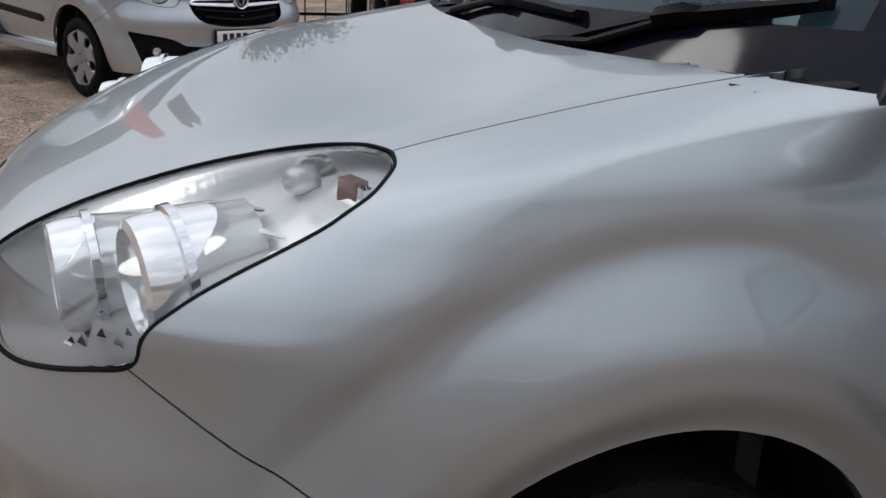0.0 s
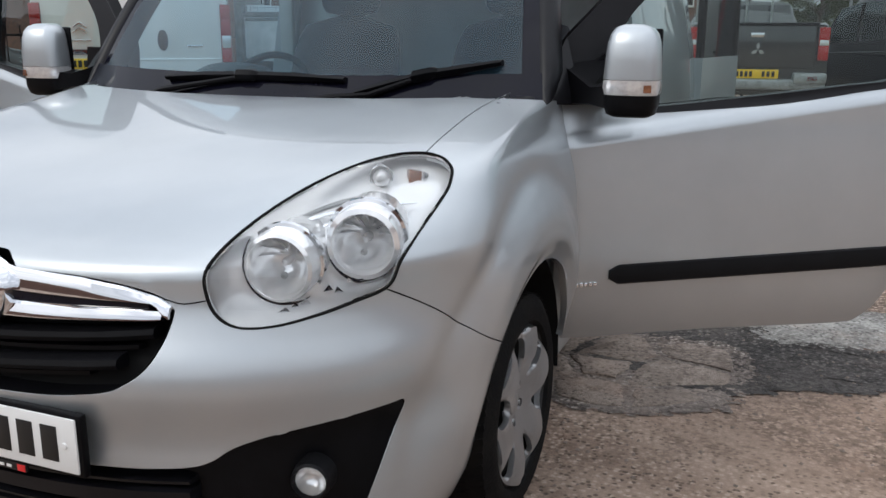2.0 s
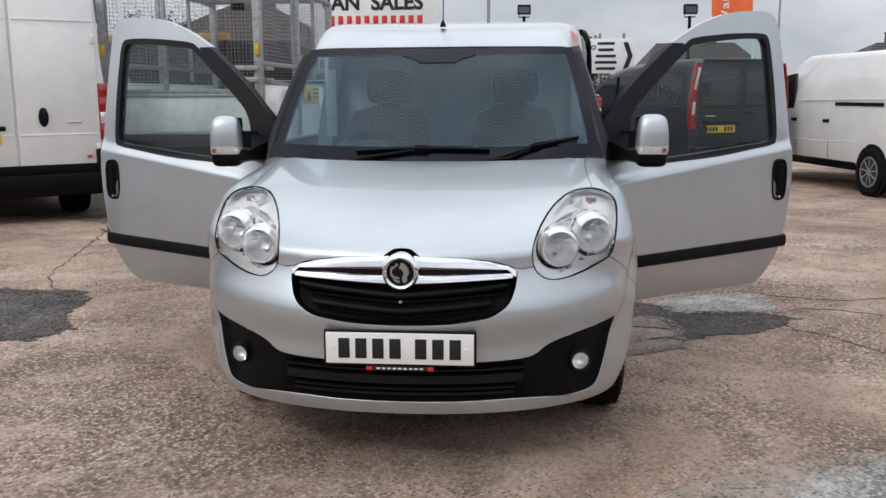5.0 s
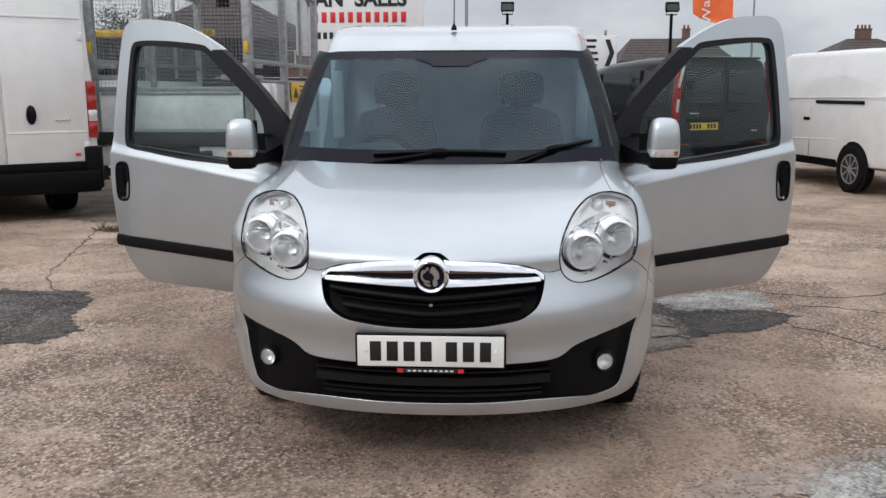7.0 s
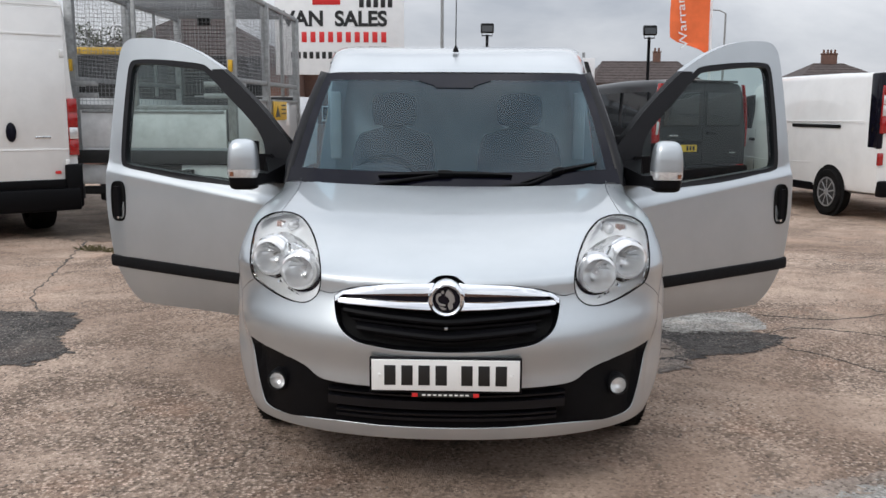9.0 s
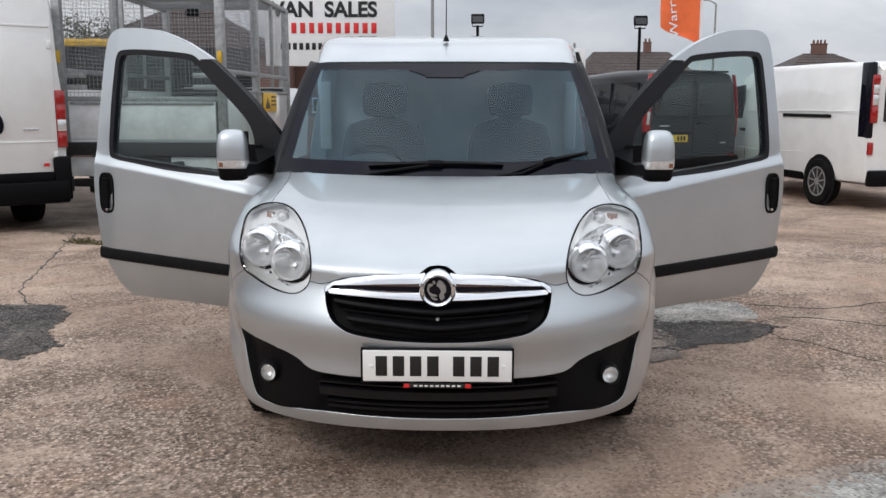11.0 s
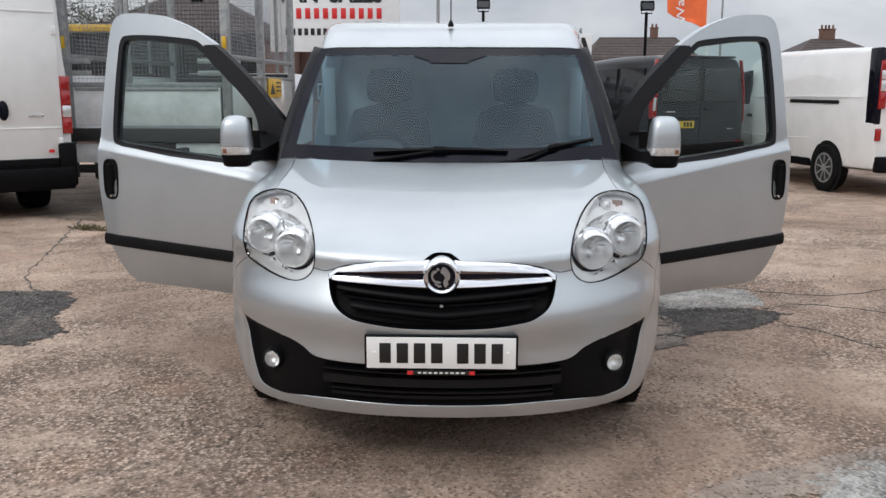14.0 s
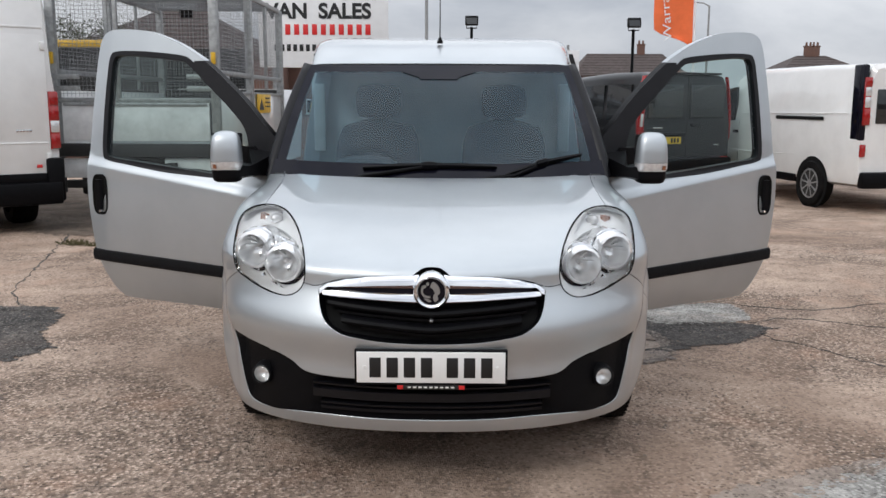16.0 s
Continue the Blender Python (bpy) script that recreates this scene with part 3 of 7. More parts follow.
def weeds(x0, y0, x1, y1, count, seed):
    """Thin weeds growing out of a crack."""
    rnd = random.Random(seed)
    vs, fs = [], []
    for _ in range(count):
        t = rnd.random()
        x, y = x0 + (x1 - x0) * t + rnd.gauss(0, .05), y0 + (y1 - y0) * t + rnd.gauss(0, .03)
        h, a = rnd.uniform(.02, .07), rnd.random() * 6.3
        z, s = rise(x, y), len(vs)
        dx, dy = math.cos(a) * .004, math.sin(a) * .004
        bx, by = rnd.gauss(0, .035), rnd.gauss(0, .035)
        vs += [(x - dx, y - dy, z), (x + dx, y + dy, z), (x + bx * .4 + dx * .6, y + by * .4 + dy * .6, z + h * .7), (x + bx, y + by, z + h)]
        fs += [(s, s + 1, s + 2), (s, s + 2, s + 3)]
    me = bpy.data.meshes.new("weeds")
    me.from_pydata(vs, [], fs)
    me.materials.append(GRASS)
    tagged(new("weeds", me), "sparse thin weeds growing from a crack", "weeds", kind="stuff")


def ground_patch(name, outline, mat, label, lift=0.002, rough=0.05, seed=1):
    """A thin patch with a ragged edge, laid on the yard."""
    rnd = random.Random(seed)
    pts = spline(outline, 10)
    bm = bm_new()
    top = []
    cx, cy = sum(p[0] for p in pts) / len(pts), sum(p[1] for p in pts) / len(pts)
    fine = []
    for i, p in enumerate(pts):
        q = pts[(i + 1) % len(pts)]
        fine += [(p[0] + (q[0] - p[0]) * k / 6, p[1] + (q[1] - p[1]) * k / 6) for k in range(6)]
    for i, (x, y) in enumerate(fine):
        j = 1 + rough * (noise.noise((x * 3, y * 3, seed)) + 0.7 * noise.noise((x * 11, y * 11, seed)) + 0.35 * noise.noise((x * 31, y * 31, seed)))
        x, y = cx + (x - cx) * j, cy + (y - cy) * j
        top.append(bm.verts.new((x, y, rise(x, y) + lift)))
    bm.faces.new(top)
    bmesh.ops.triangulate(bm, faces=bm.faces[:])
    ragged_edge(fine, mat, seed, cx, cy, rough)
    tagged(part(name, bm, mat, None, label), category="ground patch", kind="structure")


def ground_crack(path, width, seed):
    """A wandering filled crack, dark with grit."""
    pts = [p for p in spline(path, 14, False)]
    bm = bm_new()
    rows = []
    for i, (x, y) in enumerate(pts):
        a, b = pts[max(0, i - 1)], pts[min(len(pts) - 1, i + 1)]
        d = math.hypot(b[0] - a[0], b[1] - a[1])
        nx, ny = -(b[1] - a[1]) / d, (b[0] - a[0]) / d
        o = 0.05 * noise.noise((x * 5, y * 5, seed)) + 0.025 * noise.noise((x * 17, y * 17, seed))
        w = width * max(0.12, 0.55 + 0.9 * noise.noise((x * 6, y * 6, seed + 7)))
        rows.append([bm.verts.new((x + nx * (o + s * w), y + ny * (o + s * w), rise(x, y) + h)) for s, h in ((-1.3, -.002), (-.6, .0035), (.6, .0035), (1.3, -.002))])
    for a, b in zip(rows, rows[1:]):
        for i in range(3):
            bm.faces.new((a[i], a[i + 1], b[i + 1], b[i]))
    tagged(part("ground_crack", bm, TAR, None, "dark gritty crack across the yard"), category="ground crack", kind="structure")


def broken_slab(area, seed):
    """A concrete slab broken into plates, with grit in the gaps."""
    rnd = random.Random(seed)
    x0, y0, x1, y1 = area
    base = [(x0, y0 + .20), (x0 + .18, y0 + .05), (x0 + .42, y0), (x1 - .12, y0 + .12), (x1, y0 + .30), (x1 - .02, y1 - .05), (x1 - .3, y1), (x0, y1)]
    ground_patch("concrete_patch", base, GRIT, "gritty bed of a broken concrete slab", lift=0.003, seed=seed, rough=0.08)
    bed = bpy.data.objects["concrete_patch"]
    for ob in bpy.data.objects:
        if ob.name.startswith("concrete_patch") and ob.data.materials[0] == GRIT:
            bed = ob
    seeds = [(x0 + (x1 - x0) * (i + rnd.uniform(.1, .9)) / 3, y0 + (y1 - y0) * (j + rnd.uniform(.1, .9)) / 3) for i in range(3) for j in range(3)]
    loop = spline(base, 6)
    for k, (cx, cy) in enumerate(seeds):
        ring = []
        for n in range(56):
            a = n * math.tau / 56
            d = .34
            for q, (ox, oy) in enumerate(seeds):
                if q != k:
                    mx, my = ox - cx, oy - cy
                    w = mx * math.cos(a) + my * math.sin(a)
                    if w > 1e-6:
                        d = min(d, (mx * mx + my * my) / 2 / w)
            d = max(.02, d - .003 - .013 * (1 + noise.noise((cx * 9 + math.cos(a) * 3, cy * 9 + math.sin(a) * 3, seed))) - .016 * rnd.random() ** 3)
            while d > .03 and not inside((cx + d * math.cos(a), cy + d * math.sin(a)), loop):
                d -= .01
            ring.append((cx + d * math.cos(a), cy + d * math.sin(a)))
        if max(math.hypot(x - cx, y - cy) for x, y in ring) < .05:
            continue
        h, tx, ty = .006 + .003 * rnd.random(), rnd.uniform(-.02, .02), rnd.uniform(-.02, .02)
        top = [(cx + (x - cx) * .955, cy + (y - cy) * .955, rise(x, y) + h + tx * (x - cx) + ty * (y - cy)) for x, y in ring]
        edge = [(x, y, rise(x, y) + h * .6 + tx * (x - cx) + ty * (y - cy)) for x, y in ring]
        low = [(x, y, rise(x, y) - .004) for x, y in ring]
        part("slab_piece", rings([low, edge, top]), SLAB, bed, "", 60)


def loose_stones(count, seed):
    """Grit and small stones strewn over the yard."""
    rnd = random.Random(seed)
    vs, fs = [], []
    while len(vs) < count * 6:
        x, y = rnd.uniform(-3.4, 3.4), rnd.uniform(-2.2, 6.0)
        if -0.8 < x < 0.8 and 0.2 < y < 4.2 or noise.noise((x * 0.9, y * 0.9, 4)) < rnd.uniform(-0.5, 0.35):
            continue
        r = 0.0025 + 0.008 * rnd.random() ** 4
        a, z = rnd.random() * 6.3, rise(x, y)
        s = len(vs)
        for k in range(4):
            q = r * rnd.uniform(0.7, 1.3)
            vs.append((x + q * math.cos(a + k * 1.57), y + q * math.sin(a + k * 1.57), z + r * rnd.uniform(0.05, 0.4)))
        vs += [(x, y, z + r * rnd.uniform(0.6, 1.1)), (x, y, z - r * 0.4)]
        for k in range(4):
            fs += [(s + k, s + (k + 1) % 4, s + 4), (s + (k + 1) % 4, s + k, s + 5)]
    me = bpy.data.meshes.new("loose_grit")
    me.from_pydata(vs, [], fs)
    me.materials.append(STONE)
    tagged(new("loose_grit", me), "small loose stones and grit on the yard", "gravel", kind="stuff")


build_ground()
ground_patch("tarmac_patch", [(-3.7, 2.86), (-3.1, 2.87), (-2.77, 2.88), (-2.60, 2.66), (-2.52, 2.25), (-2.40, 2.05), (-2.34, 1.88), (-2.49, 1.71), (-2.9, 1.62), (-3.7, 1.58)], TAR, "dark square-cut tarmac repair in the yard", seed=3, rough=0.05)
ground_patch("tarmac_patch", [(0.95, 2.10), (1.24, 1.98), (1.52, 2.10), (1.75, 2.17), (1.97, 2.42), (1.95, 2.54), (1.78, 2.58), (1.55, 2.62), (1.35, 2.72), (1.00, 2.85), (0.6, 2.75), (0.55, 2.35)], TAR, "dark broken tarmac patch beneath the open door", seed=5, rough=0.06)
ground_patch("concrete_patch", [(1.36, 2.82), (1.44, 2.66), (1.62, 2.62), (1.92, 2.69), (2.0, 2.90), (1.94, 3.14), (1.70, 3.08), (1.46, 2.92)], CONCRETE, "pale cracked concrete patch in the yard", lift=0.007, seed=8, rough=0.10)
ground_patch("concrete_patch", [(1.43, 0.07), (1.71, 0.24), (2.0, 0.46), (2.6, 0.62), (2.7, 0.1), (2.5, -0.5), (1.7, -0.45), (1.40, -0.2)], CONCRETE, "pale smooth concrete patch in the yard", lift=0.006, seed=9, rough=0.05)
ground_patch("tarmac_patch", [(0.95, -0.30), (1.10, -0.08), (1.42, 0.06), (1.70, 0.25), (1.80, 0.36), (1.40, 0.19), (1.12, 0.04), (0.88, -0.12)], SLAB, "narrow grey-brown strip beside pale concrete", lift=0.003, seed=12, rough=0.12)
broken_slab((0.50, 1.66, 1.28, 2.42), 7)
# shade beneath the truck and high van, laid on as a darker patch
ground_patch("stained_ground", [(-9.0, 7.2), (-6.6, 7.5), (-5.2, 7.2), (-4.2, 6.7), (-3.0, 6.9), (-2.3, 7.8), (-2.2, 10.0), (-2.6, 12.4), (-8.5, 12.4)], YARD_SHADE, "yard surface darkened in colour for the shade beneath truck and van", lift=0.004, seed=21, rough=0.06)
ground_crack([(-5.2, 9.4), (-4.6, 7.7), (-4.2, 6.65), (-3.8, 5.4), (-3.57, 4.6), (-3.2, 3.4), (-2.8, 2.9)], 0.013, 31)
ground_crack([(1.9, 2.45), (2.05, 2.2), (2.22, 2.0), (2.35, 1.73), (2.7, 1.5), (3.3, 1.42)], 0.009, 32)
ground_crack([(2.1, 3.1), (2.6, 3.0), (3.1, 3.2), (3.9, 3.1)], 0.008, 33)
for path, wide in (([(1.42, 2.74), (1.56, 2.83), (1.72, 2.80), (1.94, 2.84)], .006), ([(1.64, 2.62), (1.70, 2.74), (1.72, 2.88), (1.66, 3.08)], .006), ([(2.0, 2.62), (2.3, 2.75), (2.9, 2.5), (3.6, 2.45)], .006)):
    ground_crack(path, wide, int(wide * 9000 + path[0][1] * 100))
weeds(-3.90, 5.90, -3.45, 5.72, 170, 5)
loose_stones(16000, 2)

# ---- the silver panel van ----
_zs = np.linspace(0.241, 1.105, 450)
_ds = np.array([0] + [math.hypot(_zs[i + 1] - _zs[i], NOSE(_zs[i + 1]) - NOSE(_zs[i])) for i in range(len(_zs) - 1)])
_vs = np.cumsum(_ds)
U_SCALE = 1.1


def to_uv(az):
    return az[0] * U_SCALE, float(np.interp(az[1], _zs, _vs))


def from_uv(p):
    return p[0] / U_SCALE, float(np.interp(p[1], _vs, _zs))


def nose_point(uv):
    """Point and outward normal of the nose at a place of its map."""
    a, z = from_uv(uv)
    a = max(0.0, min(2.0, a))
    e = 2e-3
    p = np.array(nose(a, z))
    da = np.array(nose(min(2, a + e), z)) - np.array(nose(max(0, a - e), z))
    if a < e:
        da = np.array((1.0, 0.0, 0.0))
    dz = np.array(nose(a, z + e)) - np.array(nose(a, z - e))
    n = np.cross(da, dz)
    return p, n / np.linalg.norm(n)


def front(pts):
    return [to_uv(by_x(x, z)) for x, z in pts]


def flank(pts):
    return [to_uv(by_y(y, z)) for y, z in pts]


# outlines in the front view (x, z) and in the side view (y, z)
LAMP_OUT = [(.685, .995), (.640, .992), (.585, .977), (.530, .942), (.487, .892), (.462, .838), (.459, .789), (.475, .744), (.515, .718), (.575, .717),
            (.640, .732), (.700, .753), (.748, .776), (.766, .824), (.780, .882), (.787, .921), (.787, .944), (.775, .968), (.748, .985), (.715, .993)]
GRILLE_OUT = [(0, .832), (.030, .829), (.055, .814), (.072, .803), (.12, .803), (.218, .800), (.315, .788), (.375, .772), (.400, .752), (.404, .735), (.395, .690), (.375, .648), (.340, .619), (.295, .600),
              (.18, .581), (.08, .576), (0, .575)]
INTAKE_OUT = [(0, .437), (.273, .437), (.365, .438), (.440, .443), (.478, .455), (.515, .480), (.580, .503), (.675, .523), (.745, .538), (.762, .540), (.764, .520), (.752, .465), (.730, .381),
              (.710, .318), (.690, .294), (.640, .284), (.575, .285), (.464, .294), (.369, .297), (.2, .294), (0, .293)]
CHROME_OUT = [(.045, .806), (.072, .801), (.12, .800), (.218, .796), (.315, .783), (.375, .768), (.403, .751), (.400, .731), (.36, .727), (.25, .722), (.15, .716), (.045, .712)]
SLOT_OUT = [(.050, .755), (.15, .757), (.25, .758), (.33, .757), (.362, .752), (.345, .745), (.25, .739), (.15, .734), (.050, .731)]
SEAM_BONNET = [(.70, .993), (.698, 1.023), (.701, 1.053), (.720, 1.083), (.735, 1.104)]
SEAM_BUMPER = [(.315, .772), (.385, .728), (.468, .670), (.54, .620), (.60, .590), (.70, .55)]


def build_nose(van):
    hl = [to_uv(by_x(*p)) for p in spline(LAMP_OUT, 5)]
    grille = [to_uv(by_x(*p)) for p in spline(GRILLE_OUT, 4, False)]
    intake = [to_uv(by_x(*p)) for p in spline(INTAKE_OUT, 4, False)]
    seam_b = [to_uv(by_x(*p)) for p in spline(SEAM_BONNET, 6, False)]
    seam_f = [to_uv(by_y(*p)) for p in spline(SEAM_BUMPER, 6, False)]
    seam_g = [to_uv(by_x(*p)) for p in spline([(.385, .768), (.42, .759), (.465, .766), (.50, .775)], 6, False)]
    arch = flank([(HUB_Y - .012 + .392 * math.cos(t), HUB_Z + .388 * math.sin(t)) for t in np.linspace(math.pi + .22, -.22, 60) if HUB_Z + .388 * math.sin(t) > .242])
    edge = []
    for x in np.linspace(0, .722, 30):
        y_edge = .972 + .105 * (x / .722) ** 3
        lo, hi = .95, 1.105
        for _ in range(30):
            z = (lo + hi) / 2
            if nose(by_x(x, z)[0], z)[1] < y_edge:
                lo = z
            else:
                hi = z
        edge.append(to_uv(by_x(x, lo)))
    door = flank([(DOOR_Y, z) for z in np.linspace(.242, 1.062, 60)])
    top = flank([(y, 1.062 + .02 * (DOOR_Y - y) / .25) for y in np.linspace(DOOR_Y, 1.10, 14)])
    def around(loop, d):
        out = []
        for k in range(len(loop)):
            a, b = loop[max(0, k - 1)], loop[min(len(loop) - 1, k + 1)]
            w = math.hypot(b[0] - a[0], b[1] - a[1])
            out.append((max(0, loop[k][0] - (b[1] - a[1]) / w * d), loop[k][1] + (b[0] - a[0]) / w * d))
        return out
    grille_rim, intake_rim = around(grille, .007), around(intake, .007)
    pts, tris = triangulated([(grille_rim, False), (intake_rim, False), (hl, True), (grille, False), (intake, False), (seam_b, False), (seam_f, False), (seam_g, False), (arch, False), (edge, False), (door, False), (top, False)],
                             .021, (0, 0), (2 * U_SCALE, _vs[-1]))
    memo = {}
    def place(i):
        if i not in memo:
            memo[i] = nose_point(pts[i])
        return memo[i]
    bonnet_poly = [p for p in grille if p[1] > to_uv((0, .768))[1]] + seam_g + [to_uv(by_x(.60, .85))] + seam_b[:-3] + edge[::-1]
    bumper_poly = seam_g + [to_uv(by_x(.60, .80))] + seam_f + [to_uv(by_y(.80, .5)), to_uv(by_y(.80, .22)), (U_SCALE * .9, -.1), (0.0, -.1), (0.0, grille[8][1])] + [p for p in grille if p[1] > to_uv((0, .768))[1]]
    groups = {k: [] for k in ("bonnet", "bumper", "fender", "lens", "grille", "intake")}
    for t in tris:
        c = pts[list(t)].mean(axis=0)
        x, y, z = nose(*from_uv(c))
        if inside(c, hl):
            groups["lens"].append(t)
        elif inside(c, grille):
            groups["grille"].append(t)
        elif inside(c, intake):
            groups["intake"].append(t)
        elif math.hypot((y - HUB_Y + .012) / .392, (z - HUB_Z) / .388) < 1 and x > .5:
            continue
        elif y > DOOR_Y or c[1] > _vs[-1] - 1e-6:
            continue
        elif inside(c, bonnet_poly):
            groups["bonnet"].append(t)
        elif inside(c, bumper_poly):
            groups["bumper"].append(t)
        elif y > .30 and x > .55 and z < 1.062 + .02 * (DOOR_Y - y) / .25:
            if z > .96 and x < .60 or (y > HUB_Y and z < .255):
                continue
            if y < .62 and z < .56:
                groups["bumper"].append(t)
            else:
                groups["fender"].append(t)
    for _ in range(2):
        pts, groups["lens"] = refined(pts, groups["lens"])
    outer = len(groups["bumper"])
    pts, finer = refined(pts, groups["bumper"] + groups["fender"])
    groups["bumper"], groups["fender"] = finer[:outer * 4], finer[outer * 4:]
    centre = lambda p: abs(p[0]) < 1e-4
    shell("bonnet", groups["bonnet"], place, SILVER, van, gap=.0014, both=True, open_at=centre, label="smooth silver metallic bonnet")
    edges = np.array([p for line in (grille, intake) for a, b in zip(line, line[1:]) for p in (a, ((a[0] + b[0]) / 2, (a[1] + b[1]) / 2), b)])
    rounded = lambda i: float(np.min(((edges - pts[i]) ** 2).sum(axis=1))) < 1e-6
    shell("bumper", groups["bumper"], place, SILVER, van, gap=.0015, both=True, open_at=centre, lip=.02, soft=rounded, label="silver painted front bumper")
    for side in (False, True):
        shell("front_wing", groups["fender"], place, SILVER, van, gap=.0015, mirror=side, lip=.02)
    under = groups["bonnet"] + groups["bumper"] + groups["fender"]
    shell("panel_seal", under, place, SEAL, van, both=True, lip=0, depth=lambda i: .013, label="black gap behind the panels")
    # headlamps
    uvp = np.array(hl)
    step = np.roll(uvp, -1, axis=0) - uvp
    bowls = ((.685, .344, .852, .072, 16), (.556, .245, .815, .069, 10))
    def rim_gap(i):
        w = np.clip(((pts[i] - uvp) * step).sum(axis=1) / (step ** 2).sum(axis=1), 0, 1)
        d = float(np.sqrt(np.min(((uvp + step * w[:, None] - pts[i]) ** 2).sum(axis=1))))
        z = from_uv(pts[i])[1]
        ripple = .004 * math.sin(d * 190 + 9 * from_uv(pts[i])[0]) * smooth(.83, .90, z) * smooth(.02, .05, d)
        return smooth(.0, .07, d) * (.040 + .34 * min(.20, max(0, z - .725))) + ripple, d
    def lamp_place(i):
        p, n = place(i)
        back, d = rim_gap(i)
        q = p - n * .006 + np.array((0, back, 0))
        for cx, cy, cz, r, a in bowls:
            axis = np.array((math.sin(radians(a)), -math.cos(radians(a)), -.05))
            along = float((q - (cx, cy, cz)) @ axis)
            off = float(np.linalg.norm(q - (cx, cy, cz) - axis * along))
            over = along + .014 - .075 * smooth(r + .010, r + .050, off)
            if over > 0:
                q = q - axis * over * smooth(.0, .014, d)
        return q, n
    for side in (False, True):
        s = -1 if side else 1
        def behind_bowl(t):
            p = np.mean([lamp_place(i)[0] for i in t], axis=0)
            for cx, cy, cz, r, a in bowls:
                d = Vector((math.sin(radians(a)), -math.cos(radians(a)), -.05)).normalized()
                q = Vector(p) - Vector((cx, cy, cz))
                if (q - d * q.dot(d)).length < r - .003 and q.dot(d) > -.10:
                    return True
            return False
        lamp = shell("headlamp", [t for t in groups["lens"] if not behind_bowl(t)], lamp_place, HOUSING, van, mirror=side, lip=0, label="clear headlamp with chromed reflectors")
        lamp.data.normals_split_custom_set([(0, 0, 0)] * len(lamp.data.loops))
        lens = shell("lens", groups["lens"], place, LENS, lamp, gap=.0045, mirror=side, lip=.006, depth=lambda i: .0015)
        lens.visible_shadow = False
        loop = [nose_point(q) for q in hl]
        bm = bm_new()
        rows = []
        for k, (c0, n0) in enumerate(loop):
            e = Vector(loop[(k + 1) % len(loop)][0] - loop[k - 1][0]).normalized()
            w = e.cross(Vector(n0)).normalized()
            c0, n0 = Vector(c0), Vector(n0)
            row = [c0 + w * .0030 - n0 * .004, c0 + w * .0019 + n0 * .001, c0 - w * .0019 + n0 * .001, c0 - w * .0030 - n0 * .010]
            rows.append([Vector((s * q.x, q.y, q.z)) for q in row])
        add_rings(bm, rows + [rows[0]], close=False)
        part("lamp_seal", bm, SEAL, lamp)
        for cx, cy, cz, r, turn_out in bowls:
            ring_m = Matrix.Translation((s * cx, cy, cz)) @ pose(0, 0, 0, 90 + 3, 0, s * turn_out)
            bowl = [(.001, -.062), (.012, -.060), (.026, -.055), (.040, -.044), (.050, -.028), (.056, -.008), (.058, .004)]
            reflector = part("reflector", turned(bowl + [(r - .004, .006), (r - .004, -.05)], ring_m, 44, closed=True), FACET, lamp, "polished bowl reflector")
            part("lamp_ring", turned([(.057, .002), (.058, .014), (.062, .020), (r, .016), (r + .003, .004), (r + .004, -.03), (r + .002, -.12)], ring_m, 44, closed=True), FACET, lamp)
            part("ring_step", turned([(r + .003, -.022), (r + .010, -.024), (r + .011, -.034), (r + .004, -.036)], ring_m, 40, closed=True), CHROME, lamp)
            part("bulb", turned([(.004, -.060), (.010, -.050), (.010, -.030), (.006, -.018), (.0015, -.016)], ring_m, 14), PALE_LENS, reflector)
            part("parking_bulb", turned([(.006, -.036), (.007, -.030), (.004, -.027), (.001, -.027)], ring_m @ Matrix.Translation((-.008 * s, -.030, 0)), 14), STEEL, reflector)
            bm = bm_new()
            for k in range(7):
                a = math.pi * (k + .5) / 7 + (math.pi if k < 0 else 0)
                q0, q1 = [ring_m @ Vector((rr * math.cos(a), rr * math.sin(a), h)) for rr, h in ((.020, -.055), (.053, -.016))]
                add_tube(bm, [q0, q0.lerp(q1, .5) - (ring_m.to_3x3() @ Vector((0, 0, 1))) * .007, q1], .0018, 4)
            part("reflector_flute", bm, CHROME, reflector)
        mi = Matrix.Translation((s * .640, .515, .948)) @ pose(0, 0, 0, 92, 0, s * 30)
        part("indicator_bulb", turned([(.016, -.03), (.018, -.012), (.017, .004), (.010, .012), (.001, .014)], mi, 20), PALE_LENS, lamp, "clear indicator bulb")
        part("indicator_socket", turned([(.021, -.04), (.023, -.022), (.026, -.020), (.026, -.045)], mi, 24, closed=True), CHROME, lamp)
        block = Matrix.Translation((s * .702, .562, .946)) @ pose(0, 0, 0, 0, 0, s * 38)
        part("indicator_reflector", rings([[block @ Vector((x, y, z)) for x, z in ((-.018, -.017), (.010, -.014), (.012, .013), (-.015, .017))] for y in (.008, .03)]), AMBER, lamp, "amber indicator reflector")
        part("indicator_strip", rings([[block @ Vector((x, y, z)) for x, z in ((.015, -.012), (.024, -.010), (.026, .008), (.017, .012))] for y in (.006, .02)]), CHROME, lamp)
        # stepped chrome facets under the bowls
        for (cx, cy, cz, r, a), t0, t1 in ((bowls[0], 3.3, 6.0), (bowls[1], 2.5, 5.4)):
            ring_m = Matrix.Translation((s * cx, cy, cz)) @ pose(0, 0, 0, 93, 0, s * a)
